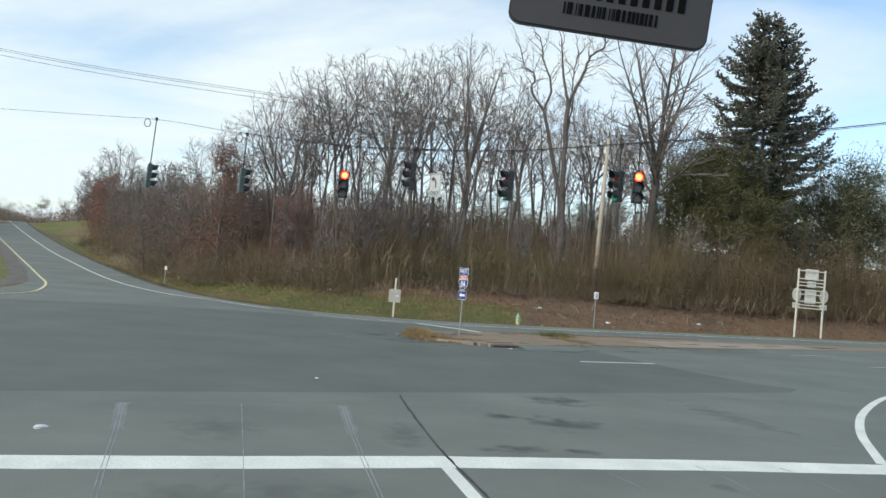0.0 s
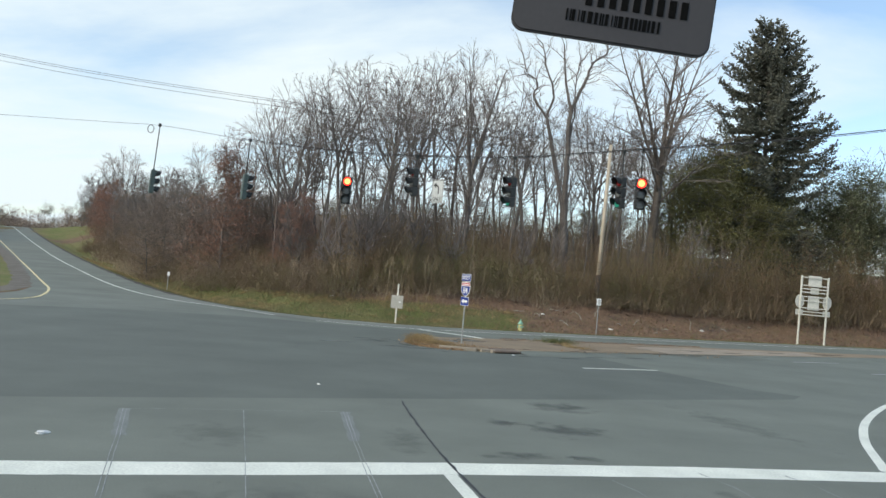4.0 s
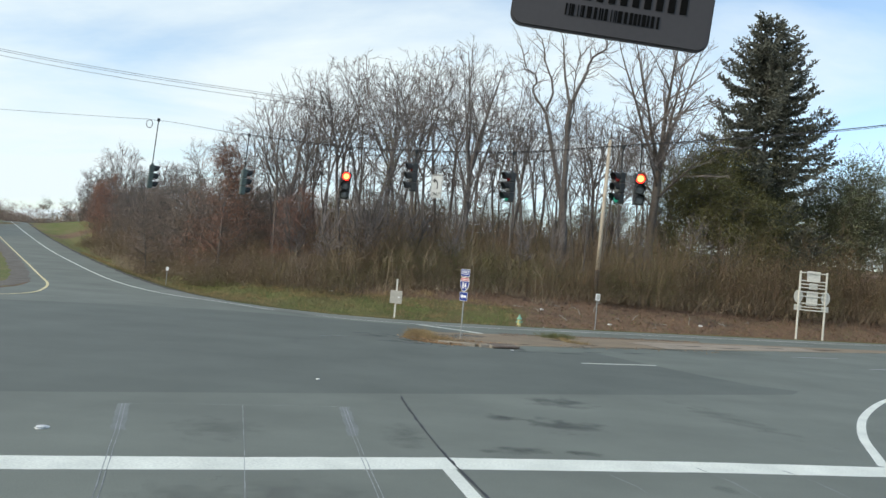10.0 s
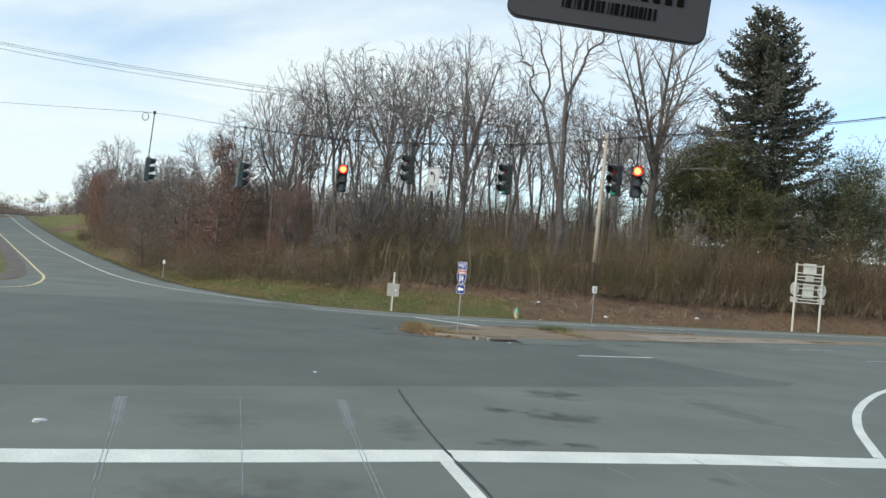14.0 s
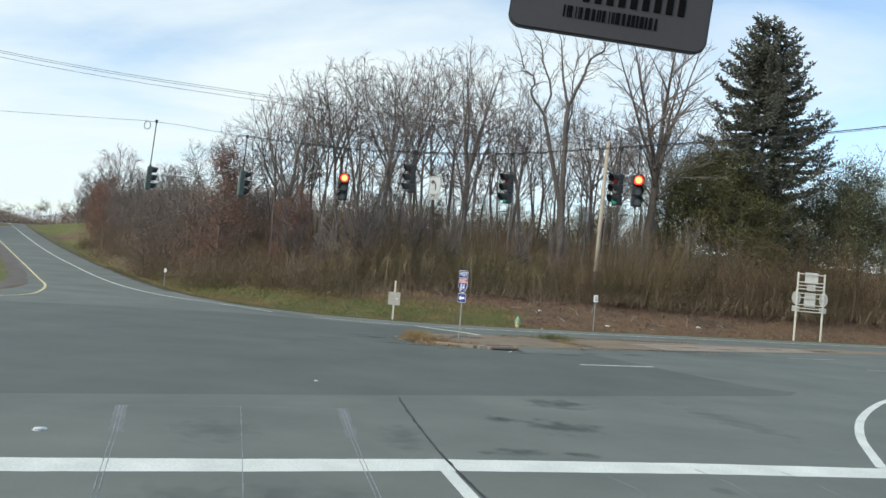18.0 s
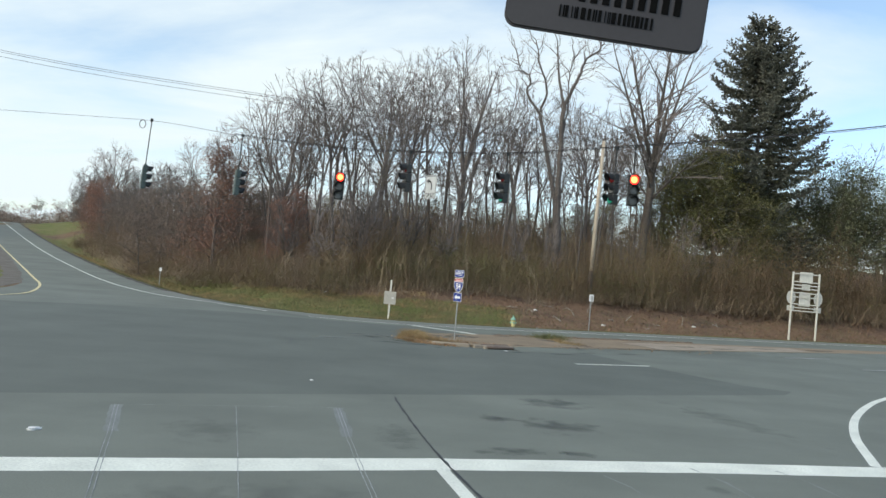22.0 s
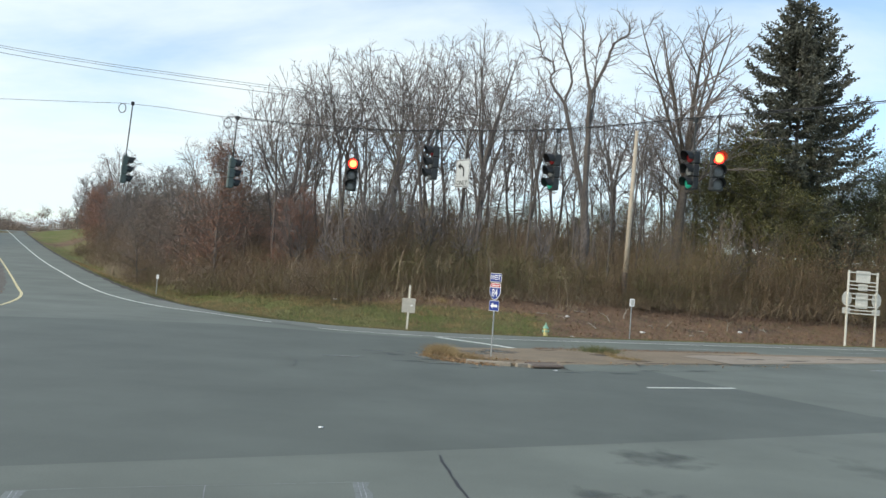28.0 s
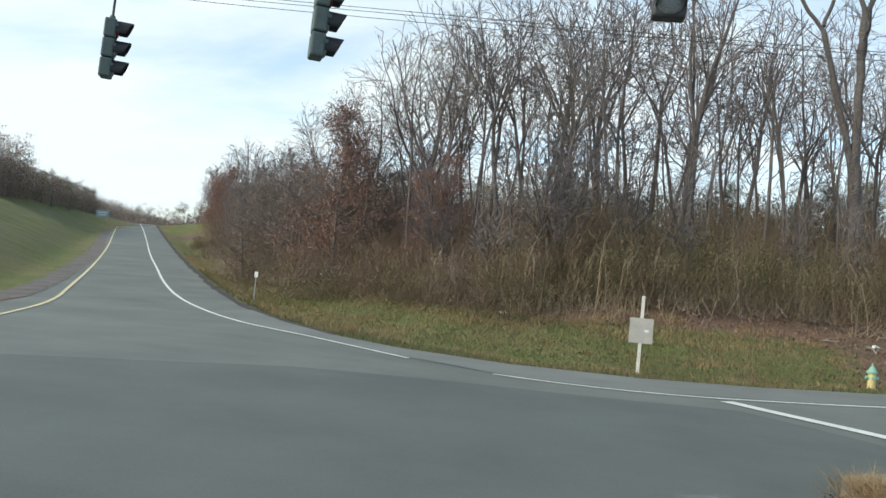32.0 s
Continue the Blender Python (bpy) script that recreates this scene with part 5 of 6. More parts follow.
def leafy(seed, height, width, mat, label, count=5200, size=0.2, cone=0.5, bark=None, gaps=0.3, name="leafy_tree", boughs=None, base=0.03):
    """A tree or tall bush that keeps its leaves: limbs with leaf clusters along them."""
    rng = random.Random(seed)
    ob = empty(name, Matrix(), label, "tree")
    wd, lf = Tubes(), Tubes()
    tp = limb(rng, Vector((0, 0, -0.3)), Vector((0, 0, 1)), height, 8, 0.04, 0.03)
    wd.add(tp, [0.018 * height * (1 - 0.9 * i / 8) * 0.6 + 0.01 for i in range(9)], 7)
    clumps = []
    n = boughs or int(24 + height * 4)
    for i in range(n):
        t = base + (0.98 - base) * (i + rng.random()) / n
        k = min(int(t * 8), 7)
        p = tp[k].lerp(tp[k + 1], t * 8 - k)
        prof = (1 - t) ** 0.6 * cone + (1 - cone) * math.sin(math.pi * min(1, 0.15 + t * 0.85)) ** 0.6
        bp = limb(rng, p, side_way(rng, Vector((0, 0, 1)), rng.uniform(0.9, 1.5)), width * prof * rng.uniform(0.6, 1.15) + 0.2, 4, 0.16, 0.03)
        wd.add(bp, [0.04, 0.032, 0.024, 0.016, 0.008], 3)
        for q in bp[1:]:
            if rng.random() > gaps:
                clumps.append(q)
            for _ in range(1):
                tw = limb(rng, q, side_way(rng, (bp[-1] - bp[0]).normalized(), rng.uniform(0.5, 1.2)), width * 0.28 * rng.uniform(0.5, 1.2), 1, 0.2, 0.02)
                wd.add(tw, [0.014, 0.007], 3)
                if rng.random() > gaps:
                    clumps.append(tw[-1])
                    clumps.append(tw[0].lerp(tw[1], 0.5))
    spread = width * 0.085
    for _ in range(count):
        c = clumps[rng.randrange(len(clumps))]
        lf.leaf(c + Vector((rng.gauss(0, spread), rng.gauss(0, spread), rng.gauss(0, spread * 0.8))), Vector((0, 0, -0.4)), size * rng.uniform(0.6, 1.3), rng)
    wd.make("trunk", bark or BARK, ob, smooth=True)
    lf.make("foliage", mat, ob)
    return ob


def plant(proto, used, x, y, size=1.0, turn=None, rng=random, sink=0.0, tall=1.0):
    """Sets a plant on the ground: the prototype itself first, then copies of it."""
    m = pose(x, y, lz(x, y) - sink, 0, 0, rng.uniform(0, 360) if turn is None else turn)
    ob = proto if proto not in used else copy_thing(proto, m)
    used.add(proto)
    ob.matrix_basis = m @ Matrix.Diagonal((size, size, size * tall, 1))
    return ob


used = set()
rng = random.Random(11)
woods = "trees of the roadside wood"
slim = [bare_tree(100 + i, 22.0, 0.16 + 0.014 * i, 0.36 + 0.045 * i, 4, 1, 0.56, fine=0.74, wander=0.075, wide=0.28, open_angle=0.92) for i in range(5)]
back_row = [bare_tree(110 + i, 21.0, 0.13, 0.4 + 0.05 * i, 3, 1, 0.5, fine=0.5, wander=0.08, wide=0.25, open_angle=0.9) for i in range(4)]
forked = [bare_tree(120 + i, 22.0, 0.22, 0.4, 3, 1, 0.5, forks=2, fine=0.6, wander=0.08, wide=0.3, open_angle=0.9) for i in range(2)]
poles = [bare_tree(130 + i, 16.0, 0.1, 0.52 + 0.06 * i, 3, 3, 0.3, fine=0.4, wander=0.06, wide=0.13, low=0.6, label="slender bare sapling in the winter woods") for i in range(3)]
for p in slim + forked + back_row + poles:
    tagged(p, group=woods)
# x, y, top height above the road
FRONT = [(-19.3, 76, 16.8), (-14.6, 78, 21.2), (-12.5, 76, 21.7), (-10.0, 75, 22.7), (-8.4, 79, 24.2), (-5.8, 75, 23.6), (-4.6, 78, 25.0), (-2.0, 75, 24.2), (0.4, 79, 25.6), (5.4, 76, 23.6), (6.9, 79, 22.8), (9.4, 77, 22.2),
         (15.2, 78, 22.6), (23.2, 80, 22.5), (-25.6, 79, 13.4), (-23.2, 83, 16.0), (-21.2, 81, 16.4), (-26.6, 84, 14.2), (-24.6, 82, 15.0), (-22.4, 84, 16.6), (-17.4, 82, 19.8), (-16.2, 84, 21.0), (-11.4, 82, 23.8), (-9.2, 84, 25.0),
         (-6.8, 83, 25.8), (-3.2, 83, 26.0), (-0.8, 84, 26.2), (3.0, 83, 25.0), (12.2, 83, 21.5), (16.3, 85, 23)]
for i, (x, y, top_z) in enumerate(FRONT):
    pr = (slim + forked)[(i * 3 + 1) % 7]
    plant(pr, used, x, y, to_top(pr, x, y, top_z + 0.7), rng=rng)
for i in range(36):
    x, y = -17 + 43 * (i + rng.random()) / 36, rng.uniform(66, 80)
    pr = poles[i % 3]
    plant(pr, used, x, y, rng.uniform(0.65, 1.15), rng=rng)
for i in range(28):
    x = rng.uniform(-25, 31)
    y = rng.uniform(71, 104)
    top_z = 2.78 + (float(np.interp(x * 78 / y, [-25, -22, -18, -9, 2, 8, 20, 27], [11.5, 13, 18, 22, 24, 22, 22.5, 22])) - 2.78) * y / 78
    pr = back_row[i % 4]
    plant(pr, used, x, y, to_top(pr, x, y, top_z) * rng.uniform(0.72, 1.0), rng=rng)
for x, y, top_z in ((41, 86, 21), (44.5, 88, 20), (48, 87, 21.5), (52, 90, 21), (38, 88, 20)):
    plant(back_row[int(x) % 4], used, x, y, to_top(back_row[int(x) % 4], x, y, top_z), rng=rng)
big = bare_tree(140, 23.0, 0.48, 0.54, 7, 9, 0.62, fine=0.72, wander=0.04, bark=BARK_PALE, wide=0.36, open_angle=0.8, low=0.58, taper=0.42, reach=1.7, rough_limbs=(0.2, 0.34), label="large bare maple with a broad fan of branches")
plant(big, used, 19.3, 72.0, to_top(big, 20, 72, 27.3), 30)
low_tree = bare_tree(165, 18.0, 0.3, 0.34, 6, 4, 0.78, fine=0.8, wander=0.085, wide=0.4, open_angle=0.85, label="broad dark bare tree with low spreading limbs")
plant(low_tree, used, -15.5, 74.0, to_top(low_tree, -15.5, 74, 19.4), 40)
pale = bare_tree(141, 22.0, 0.3, 0.4, 5, 6, 0.4, fine=0.9, wander=0.05, bark=BARK, wide=0.2, label="bare tree with a straight trunk and upright crown")
plant(pale, used, 1.8, 70.0, to_top(pale, 1.8, 70, 25.0), 80)


def crooked_tree():
    """One short bole that parts into two winding limbs, the second parting again."""
    rng = random.Random(142)
    ob = empty("bare_tree", Matrix(), "bare tree parted into two crooked winding limbs", "tree")
    wood, crown = Tubes(), Tubes()
    ways = [([(0.3, 0, -0.3), (0.32, 0, 3), (0.2, 0, 5.6)], 0.42, 0.36), ([(0.16, 0, 5.2), (-0.3, 0.1, 7.9), (-1.17, 0.2, 11.5), (-1.92, 0.3, 14.7)], 0.22, 0.15),
            ([(-1.92, 0.3, 14.7), (-3.22, 0.2, 16.5), (-3.05, 0.1, 17.8), (-4.04, 0, 18.7), (-4.57, 0, 20.4)], 0.12, 0.045), ([(-1.94, 0.3, 15.0), (-1.5, 0.4, 17.1), (-2.26, 0.3, 19.2), (-2.81, 0.2, 21.4)], 0.12, 0.045),
            ([(0.25, 0, 5.2), (0.1, 0, 7.9), (0.02, -0.1, 12.8), (0.09, -0.2, 15.5)], 0.27, 0.2), ([(0.09, -0.2, 15.4), (-0.5, -0.1, 18.0), (-0.9, 0, 21.4)], 0.15, 0.05),
            ([(0.09, -0.2, 15.4), (0.6, -0.2, 16.8), (1.38, -0.1, 18.7), (1.83, 0, 20.0), (2.94, 0, 20.9), (3.0, 0, 21.6)], 0.16, 0.06), ([(0.14, -0.1, 12.6), (0.42, 0.2, 14.9), (0.45, 0.3, 18.2), (0.7, 0.3, 20.6)], 0.09, 0.035)]
    for pts, r0, r1 in ways:
        line = [Vector(p) for p in catmull(pts, 5)]
        line = [p + Vector((rng.gauss(0, 0.04), rng.gauss(0, 0.04), 0)) if 0 < k < len(line) - 1 else p for k, p in enumerate(line)]
        wood.add(line, [r0 + (r1 - r0) * k / (len(line) - 1) for k in range(len(line))], 9)
        if r0 > 0.3:
            continue
        for k in range(5, len(line)):
            for _ in range(1):
                d = side_way(rng, (line[k] - line[k - 1]).normalized(), rng.uniform(0.5, 1.1))
                bp = limb(rng, line[k], d, rng.uniform(1.0, 2.6), 5, 0.22, 0.06)
                crown.add(bp, [0.05, 0.04, 0.03, 0.022, 0.016, 0.01], 4)
                for q in bp[2:]:
                    for _ in range(2):
                        tw = limb(rng, q, side_way(rng, (bp[-1] - bp[0]).normalized(), rng.uniform(0.4, 1.0)), rng.uniform(0.3, 1.0), 2, 0.25, 0.03)
                        crown.add(tw, [0.016, 0.011, 0.007], 3)
    wood.make("trunk", BARK, ob, smooth=True)
    crown.make("crown", TWIG, ob)
    return ob


plant(crooked_tree(), used, 10.4, 68.0, 1.0, 0)

sp = spruce(7, 28.5, 10.4)
plant(sp, used, 32.2, 78.0, (31.5 - lz(33, 78)) / 28.5, 10)
greens = [leafy(200 + i, 9.0, 4.2, m, t, 18000, 0.112, 0.25, gaps=0.26, base=0.34, boughs=44) for i, (m, t) in enumerate(((LEAF_GREEN, "dense dark evergreen tree beside the spruce"), (LEAF_VINE, "tree overgrown with olive-green vines")))]
for i, (x, y, s) in enumerate([(24.2, 76.5, 1.15), (26.6, 75.5, 1.4), (29.0, 75, 1.22), (33.0, 77, 1.15), (30.8, 78, 1.5), (28.2, 78, 1.55), (25.4, 78, 1.45), (38.6, 80, 0.75), (40.4, 78, 1.58),
                                (43.2, 79, 1.5), (51, 78, 1.5), (24.2, 74, 0.55), (46.5, 79, 1.5), (48, 81, 1.5), (54, 82, 1.5), (31.0, 76, 1.05), (42, 79, 1.2), (40.8, 78, 1.3), (38.0, 79, 1.2)]):
    plant(greens[1 if x < 29.5 or i % 4 == 3 else 0], used, x, y, s * rng.uniform(0.95, 1.05), rng=rng)
russet = [leafy(220 + i, 9.5, 3.2, LEAF_RUST, "young oak holding russet dead leaves", 14000, 0.105, 0.9, gaps=0.12, base=0.03) for i in range(2)]
for i, (x, y, top_z) in enumerate(((-20.3, 70.5, 12.9), (-57.4, 130, 15.0), (-12.0, 64.5, 8.7), (-60.5, 137, 13.5), (-13.4, 65.5, 8.0), (-55.0, 126, 12.5), (-63, 142, 14.0))):
    plant(russet[i % 2], used, x, y, (top_z - lz(x, y)) / 9.3, rng=rng)
brownies = [leafy(230 + i, 8.0, 4.0, LEAF_GREY, "brown half-bare thicket tree", 6000, 0.09, 0.3, gaps=0.3) for i in range(2)]
for i in range(22):
    t = i / 21
    x = -20 - 38 * t + rng.uniform(-2, 2)
    y = float(np.interp(x, FX, FY)) + rng.uniform(14, 24)
    plant(brownies[i % 2], used, x, y, rng.uniform(0.75, 1.1), rng=rng)
for i in range(16):
    t = i / 15
    x = -26 - 34 * t + rng.uniform(-2, 2)
    y = float(np.interp(x, FX, FY)) + rng.uniform(20, 40)
    plant(back_row[i % 4], used, x, y, rng.uniform(0.42, 0.6), rng=rng)
round_crown = [bare_tree(160 + i, 12.0, 0.16, 0.25, 4, 4, 0.55, fine=0.9, wander=0.06, wide=0.3, open_angle=0.8, label="bare round-headed tree above the slip road") for i in range(2)]
for i, (x, y, top_z) in enumerate(((-80.2, 180, 25.0), (-77.0, 181, 28.4), (-73.6, 178, 25.6), (-84.5, 184, 22.0), (-51.0, 119, 14.5), (-43.5, 112, 15.0), (-40.8, 112, 16.2), (-38.5, 108, 15.4), (-36.2, 104, 15.2), (-34.2, 100, 14.6), (-46, 113, 15.5))):
    plant(round_crown[i % 2], used, x, y, to_top(round_crown[i % 2], x, y, top_z), rng=rng)

# ivy-clad trunk, and small dark conifers far back in the wood
ivy = leafy(240, 12.0, 1.0, LEAF_OLIVE, "tree trunk clad in dark olive ivy", 1500, 0.14, 0.1, gaps=0.05)
plant(ivy, used, -5.4, 73.5, 1.0, 0)
for i, (x, y, s) in enumerate(((17.5, 96, 0.62), (21.5, 98, 0.7), (9, 97, 0.5), (-3, 100, 0.5), (14.5, 92, 0.45), (-14, 98, 0.6), (24.5, 86, 0.6))):
    plant(greens[i % 2], used, x, y, s, rng=rng)
# thicket between and behind the trunks
for i in range(22):
    x = -31 + 15 * (i % 11 + rng.random()) / 11
    plant(brownies[i % 2], used, x, rng.uniform(76, 96), rng.uniform(0.7, 0.95), rng=rng)
for i in range(9):
    x = -18 + 42 * (i + rng.random()) / 9
    plant(brownies[i % 2], used, x, rng.uniform(80, 100), rng.uniform(0.65, 0.95), rng=rng)


def understorey(seed, x0, x1, y0, y1, tops, stems, leaves, size, mat, label):
    """Far tangle of saplings and leaf scraps that nobody could count."""
    rng = random.Random(seed)
    tb = Tubes()
    spots = []
    for _ in range(stems):
        x, y = rng.uniform(x0, x1), rng.uniform(y0, y1)
        z = lz(x, y)
        h = (2.78 + (float(np.interp(x * 95 / y, *tops)) - 2.78) * y / 95 - z) * rng.uniform(0.55, 1.1)
        pts = limb(rng, Vector((x, y, z - 0.2)), Vector((rng.gauss(0, 0.12), rng.gauss(0, 0.12), 1)), h, 4, 0.08, 0.0)
        tb.add(pts, [0.045, 0.038, 0.03, 0.022, 0.014], 3)
        for _ in range(7):
            k = rng.randrange(1, 4)
            q = pts[k].lerp(pts[k + 1], rng.random())
            tw = limb(rng, q, side_way(rng, Vector((0, 0, 1)), rng.uniform(0.3, 1.0)), h * rng.uniform(0.12, 0.28), 1, 0.1, 0.0)
            tb.add(tw, [0.02, 0.011], 3)
            spots.append(tw[1])
        spots += [pts[k].lerp(pts[k + 1], rng.random()) for k in (0, 0, 1, 1, 2, 2, 3)]
    for _ in range(leaves):
        q = spots[rng.randrange(len(spots))]
        tb.leaf(q + Vector((rng.gauss(0, 0.5), rng.gauss(0, 0.5), rng.gauss(0, 0.35))), Vector((0, 0, 0.2)), size * rng.uniform(0.6, 1.4), rng)
    return tagged(tb.make("understorey", mat, None), label, "thicket", kind="stuff")


understorey(31, -30, 31, 88, 100, ([-30, -27, -13, 4.5, 7.5, 15, 19.5, 21.5, 27, 31], [9.3, 9.5, 10.8, 12, 10.8, 10.5, 10.8, 12.4, 12.4, 12]), 700, 60000, 0.2, STEM_BROWN, "dense brown thicket deep in the wood")
understorey(32, -16, 27, 79, 87, ([-18, -8, 4.5, 7.5, 15, 19.5, 24, 29], [9.0, 9.6, 10.2, 9.6, 9.5, 9.7, 10.6, 10.6]), 300, 30000, 0.16, LEAF_GREY, "grey-brown undergrowth among the trunks")
ridge = Tubes()
rr = random.Random(33)
for i in range(640):
    t = rr.random()
    if i < 240:
        x, y, rise = -128 + 42 * t + rr.gauss(0, 3), 205 + rr.uniform(0, 16), 3.2 + 3.4 * t * t
    else:
        x, y, rise = -92 - 62 * t + rr.uniform(-12, 3), 118 + 125 * t + rr.uniform(-5, 5), float(np.interp(t, [0, 0.12, 0.24, 1], [8.6, 8.0, 5.2, 5.6]))
    z, h = lz(x, y), rr.uniform(0.6, 1.1) * rise
    ridge.add(limb(rr, Vector((x, y, z - 0.3)), Vector((rr.gauss(0, 0.1), 0, 1)), h, 3, 0.08, 0.0), [0.09, 0.07, 0.05, 0.03], 3)
    for _ in range(34 if i < 240 else 80):
        ridge.leaf(Vector((x + rr.gauss(0, 0.9), y + rr.gauss(0, 0.9), z + h * rr.uniform(0.02, 1.05))), Vector((0, 0, 0.2)), rr.uniform(0.25, 0.6), rr)
for i in range(420):
    t = rr.random()
    x, y = -252 + 80 * t + rr.uniform(-4, 4), 340 + rr.uniform(-6, 10)
    z, top_z = lz(x, y), float(np.interp(t, [0, 0.37, 0.48, 0.57, 0.68, 0.82, 1], [20.5, 20.8, 21.3, 17.6, 15.8, 14.3, 12.2])) * rr.uniform(0.9, 1.02)
    ridge.add(limb(rr, Vector((x, y, z - 0.3)), Vector((0, 0, 1)), top_z - z, 3, 0.05, 0.0), [0.12, 0.1, 0.07, 0.03], 3)
    for _ in range(90):
        ridge.leaf(Vector((x + rr.gauss(0, 1.6), y + rr.gauss(0, 1.6), z + (top_z - z) * rr.uniform(0.1, 1.0))), Vector((0, 0, 0.2)), rr.uniform(0.35, 0.8), rr)
tagged(ridge.make("ridge_woods", LEAF_GREY, None), "grey-brown line of woods along the far ridge", "woods", kind="stuff")

far_brown = [leafy(250 + i, 8.0, 4.0, LEAF_GREY, "brown half-bare tree on the far hillside", 2200, 0.2, 0.3, gaps=0.1, boughs=16) for i in range(2)]
far_green = leafy(252, 9.0, 4.2, LEAF_GREEN, "dull green tree on the far hillside", 2000, 0.24, 0.3, gaps=0.1, boughs=16)
far_russet = leafy(253, 9.0, 3.8, LEAF_RUST, "russet oak on the far hillside", 1800, 0.22, 0.8, gaps=0.15, boughs=16)
# trees on the far left hillside and about the crest
for i in range(84):
    t = (i + rng.random() * 0.8) / 84
    x, y = -95 - 52 * t + rng.uniform(-8, 5), 122 + 115 * t + rng.uniform(-6, 6)
    plant((far_brown * 3 + [far_green, far_russet])[i * 5 % 8], used, x, y, float(np.interp(t, [0, 0.12, 0.24, 1], [1.22, 1.15, 0.74, 0.8])) * rng.uniform(0.85, 1.1), rng=rng)
for i in range(20):
    t = (i + rng.random() * 0.8) / 20
    plant((far_brown * 2 + [far_green])[i * 3 % 5], used, -170 + 75 * t + rng.uniform(-3, 3), 255 + 32 * t + rng.uniform(-8, 8), rng.uniform(0.9, 1.35), rng=rng)
for i in range(18):
    t = (i + rng.random() * 0.8) / 18
    x, y = -66 - 75 * t + rng.uniform(-3, 3), 150 + 125 * t + rng.uniform(-6, 6)
    plant((far_brown + [far_green] + [far_russet])[i * 5 % 4], used, x + 6, y, rng.uniform(0.45, 0.8), rng=rng)

for i in range(16):
    t = (i + rng.random()) / 16
    px, py = -44 - 40 * t, float(np.interp(-44 - 40 * t, FX, FY)) + 26 + 20 * t + rng.uniform(0, 14)
    plant((far_brown + [far_russet])[i % 3], used, px, py, rng.uniform(0.8, 1.15) * (1 - 0.25 * t), rng=rng)

for i in range(34):
    t = (i + rng.random() * 0.7) / 34
    y = 265 - 120 * t
    edge = float(np.interp(y, [p[1] for p in FAR_EDGE[:6]][::-1], [p[0] for p in FAR_EDGE[:6]][::-1]))
    x = edge + 14 + rng.uniform(0, 9)
    top_z = float(np.interp(y, [145, 165, 180, 195, 215, 240, 265], [16.4, 16.0, 15.4, 14.3, 12.4, 10.2, 9.2]))
    plant((far_brown * 2 + [far_russet])[i % 5], used, x, y, max(0.3, (top_z - lz(x, y)) / 8.6) * rng.uniform(0.8, 1.05), rng=rng)
for x, y, top_z in ((-103, 212, 14.6), (-90.5, 192, 17.0), (-84, 182, 17.6), (-76, 166, 17.6), (-70, 155, 17.8), (-64, 143, 17.6)):
    plant(round_crown[int(y) % 2], used, x, y, to_top(round_crown[int(y) % 2], x, y, top_z), rng=rng)

# brush along the foot of the wood
kinds = [bush(300, 3.3, STEM_BROWN, LEAF_BROWN, 3300, 0.058, "brown winter brush of tangled stems"),
         bush(301, 3.6, STEM_TAN, LEAF_BROWN, 2500, 0.056, "pale upright brush stems on the bank", 26, 0.08, 1.5, 0.026),
         bush(302, 3.0, STEM_BROWN, LEAF_OLIVE, 3500, 0.058, "brush with the last olive leaves"),
         bush(303, 4.2, STEM_BROWN, LEAF_BROWN,  2800, 0.06, "tall brown brush under the trees"),
         bush(304, 2.3, STEM_BROWN, LEAF_BROWN,  2800, 0.056, "low reddish-brown brush on the bank", 40, 0.2, 1.7),
         bush(305, 5.4, STEM_PALE, LEAF_OLIVE, 260, 0.11, "slender pale saplings rising from the brush", 7, 0.05, 1.6, 0.03),
         bush(306, 4.4, STEM_BROWN, LEAF_OLIVE, 3800, 0.06, "tall olive-brown thicket below the evergreens", 20, 0.22, 1.7, 0.02),
         bush(307, 2.4, STEM_BROWN, LEAF_VINE, 3500, 0.065, "low green bramble patch in the brown brush", 26, 0.25, 1.8, 0.016, 0.1),
         bush(308, 4.6, STEM_TAN, LEAF_BROWN, 1900, 0.06, "arching pale canes bending over the brush", 14, 0.3, 1.5, 0.02, 0.2),
         bush(309, 3.6, STEM_BROWN, LEAF_GREY, 3600, 0.058, "grey-brown thicket beside the slip road", 30, 0.16, 1.7)]


thicket = []


def brush(kind, x, y, size, tall=1.0):
    """Notes a patch of brush; the nearest ones become things, those behind one joined thicket."""
    if x < 1 and float(beyond(x, y)) < float(np.interp(x, [-22, -16, -9, 1], [3.4, 5.4, 8.0, 8.2])):
        return
    thicket.append((float(beyond(x, y)) - 0.15 * max(0.0, x - 30), kind, pose(x, y, lz(x, y), 0, 0, rng.uniform(0, 360)) @ Matrix.Diagonal((size, size, size * tall, 1))))


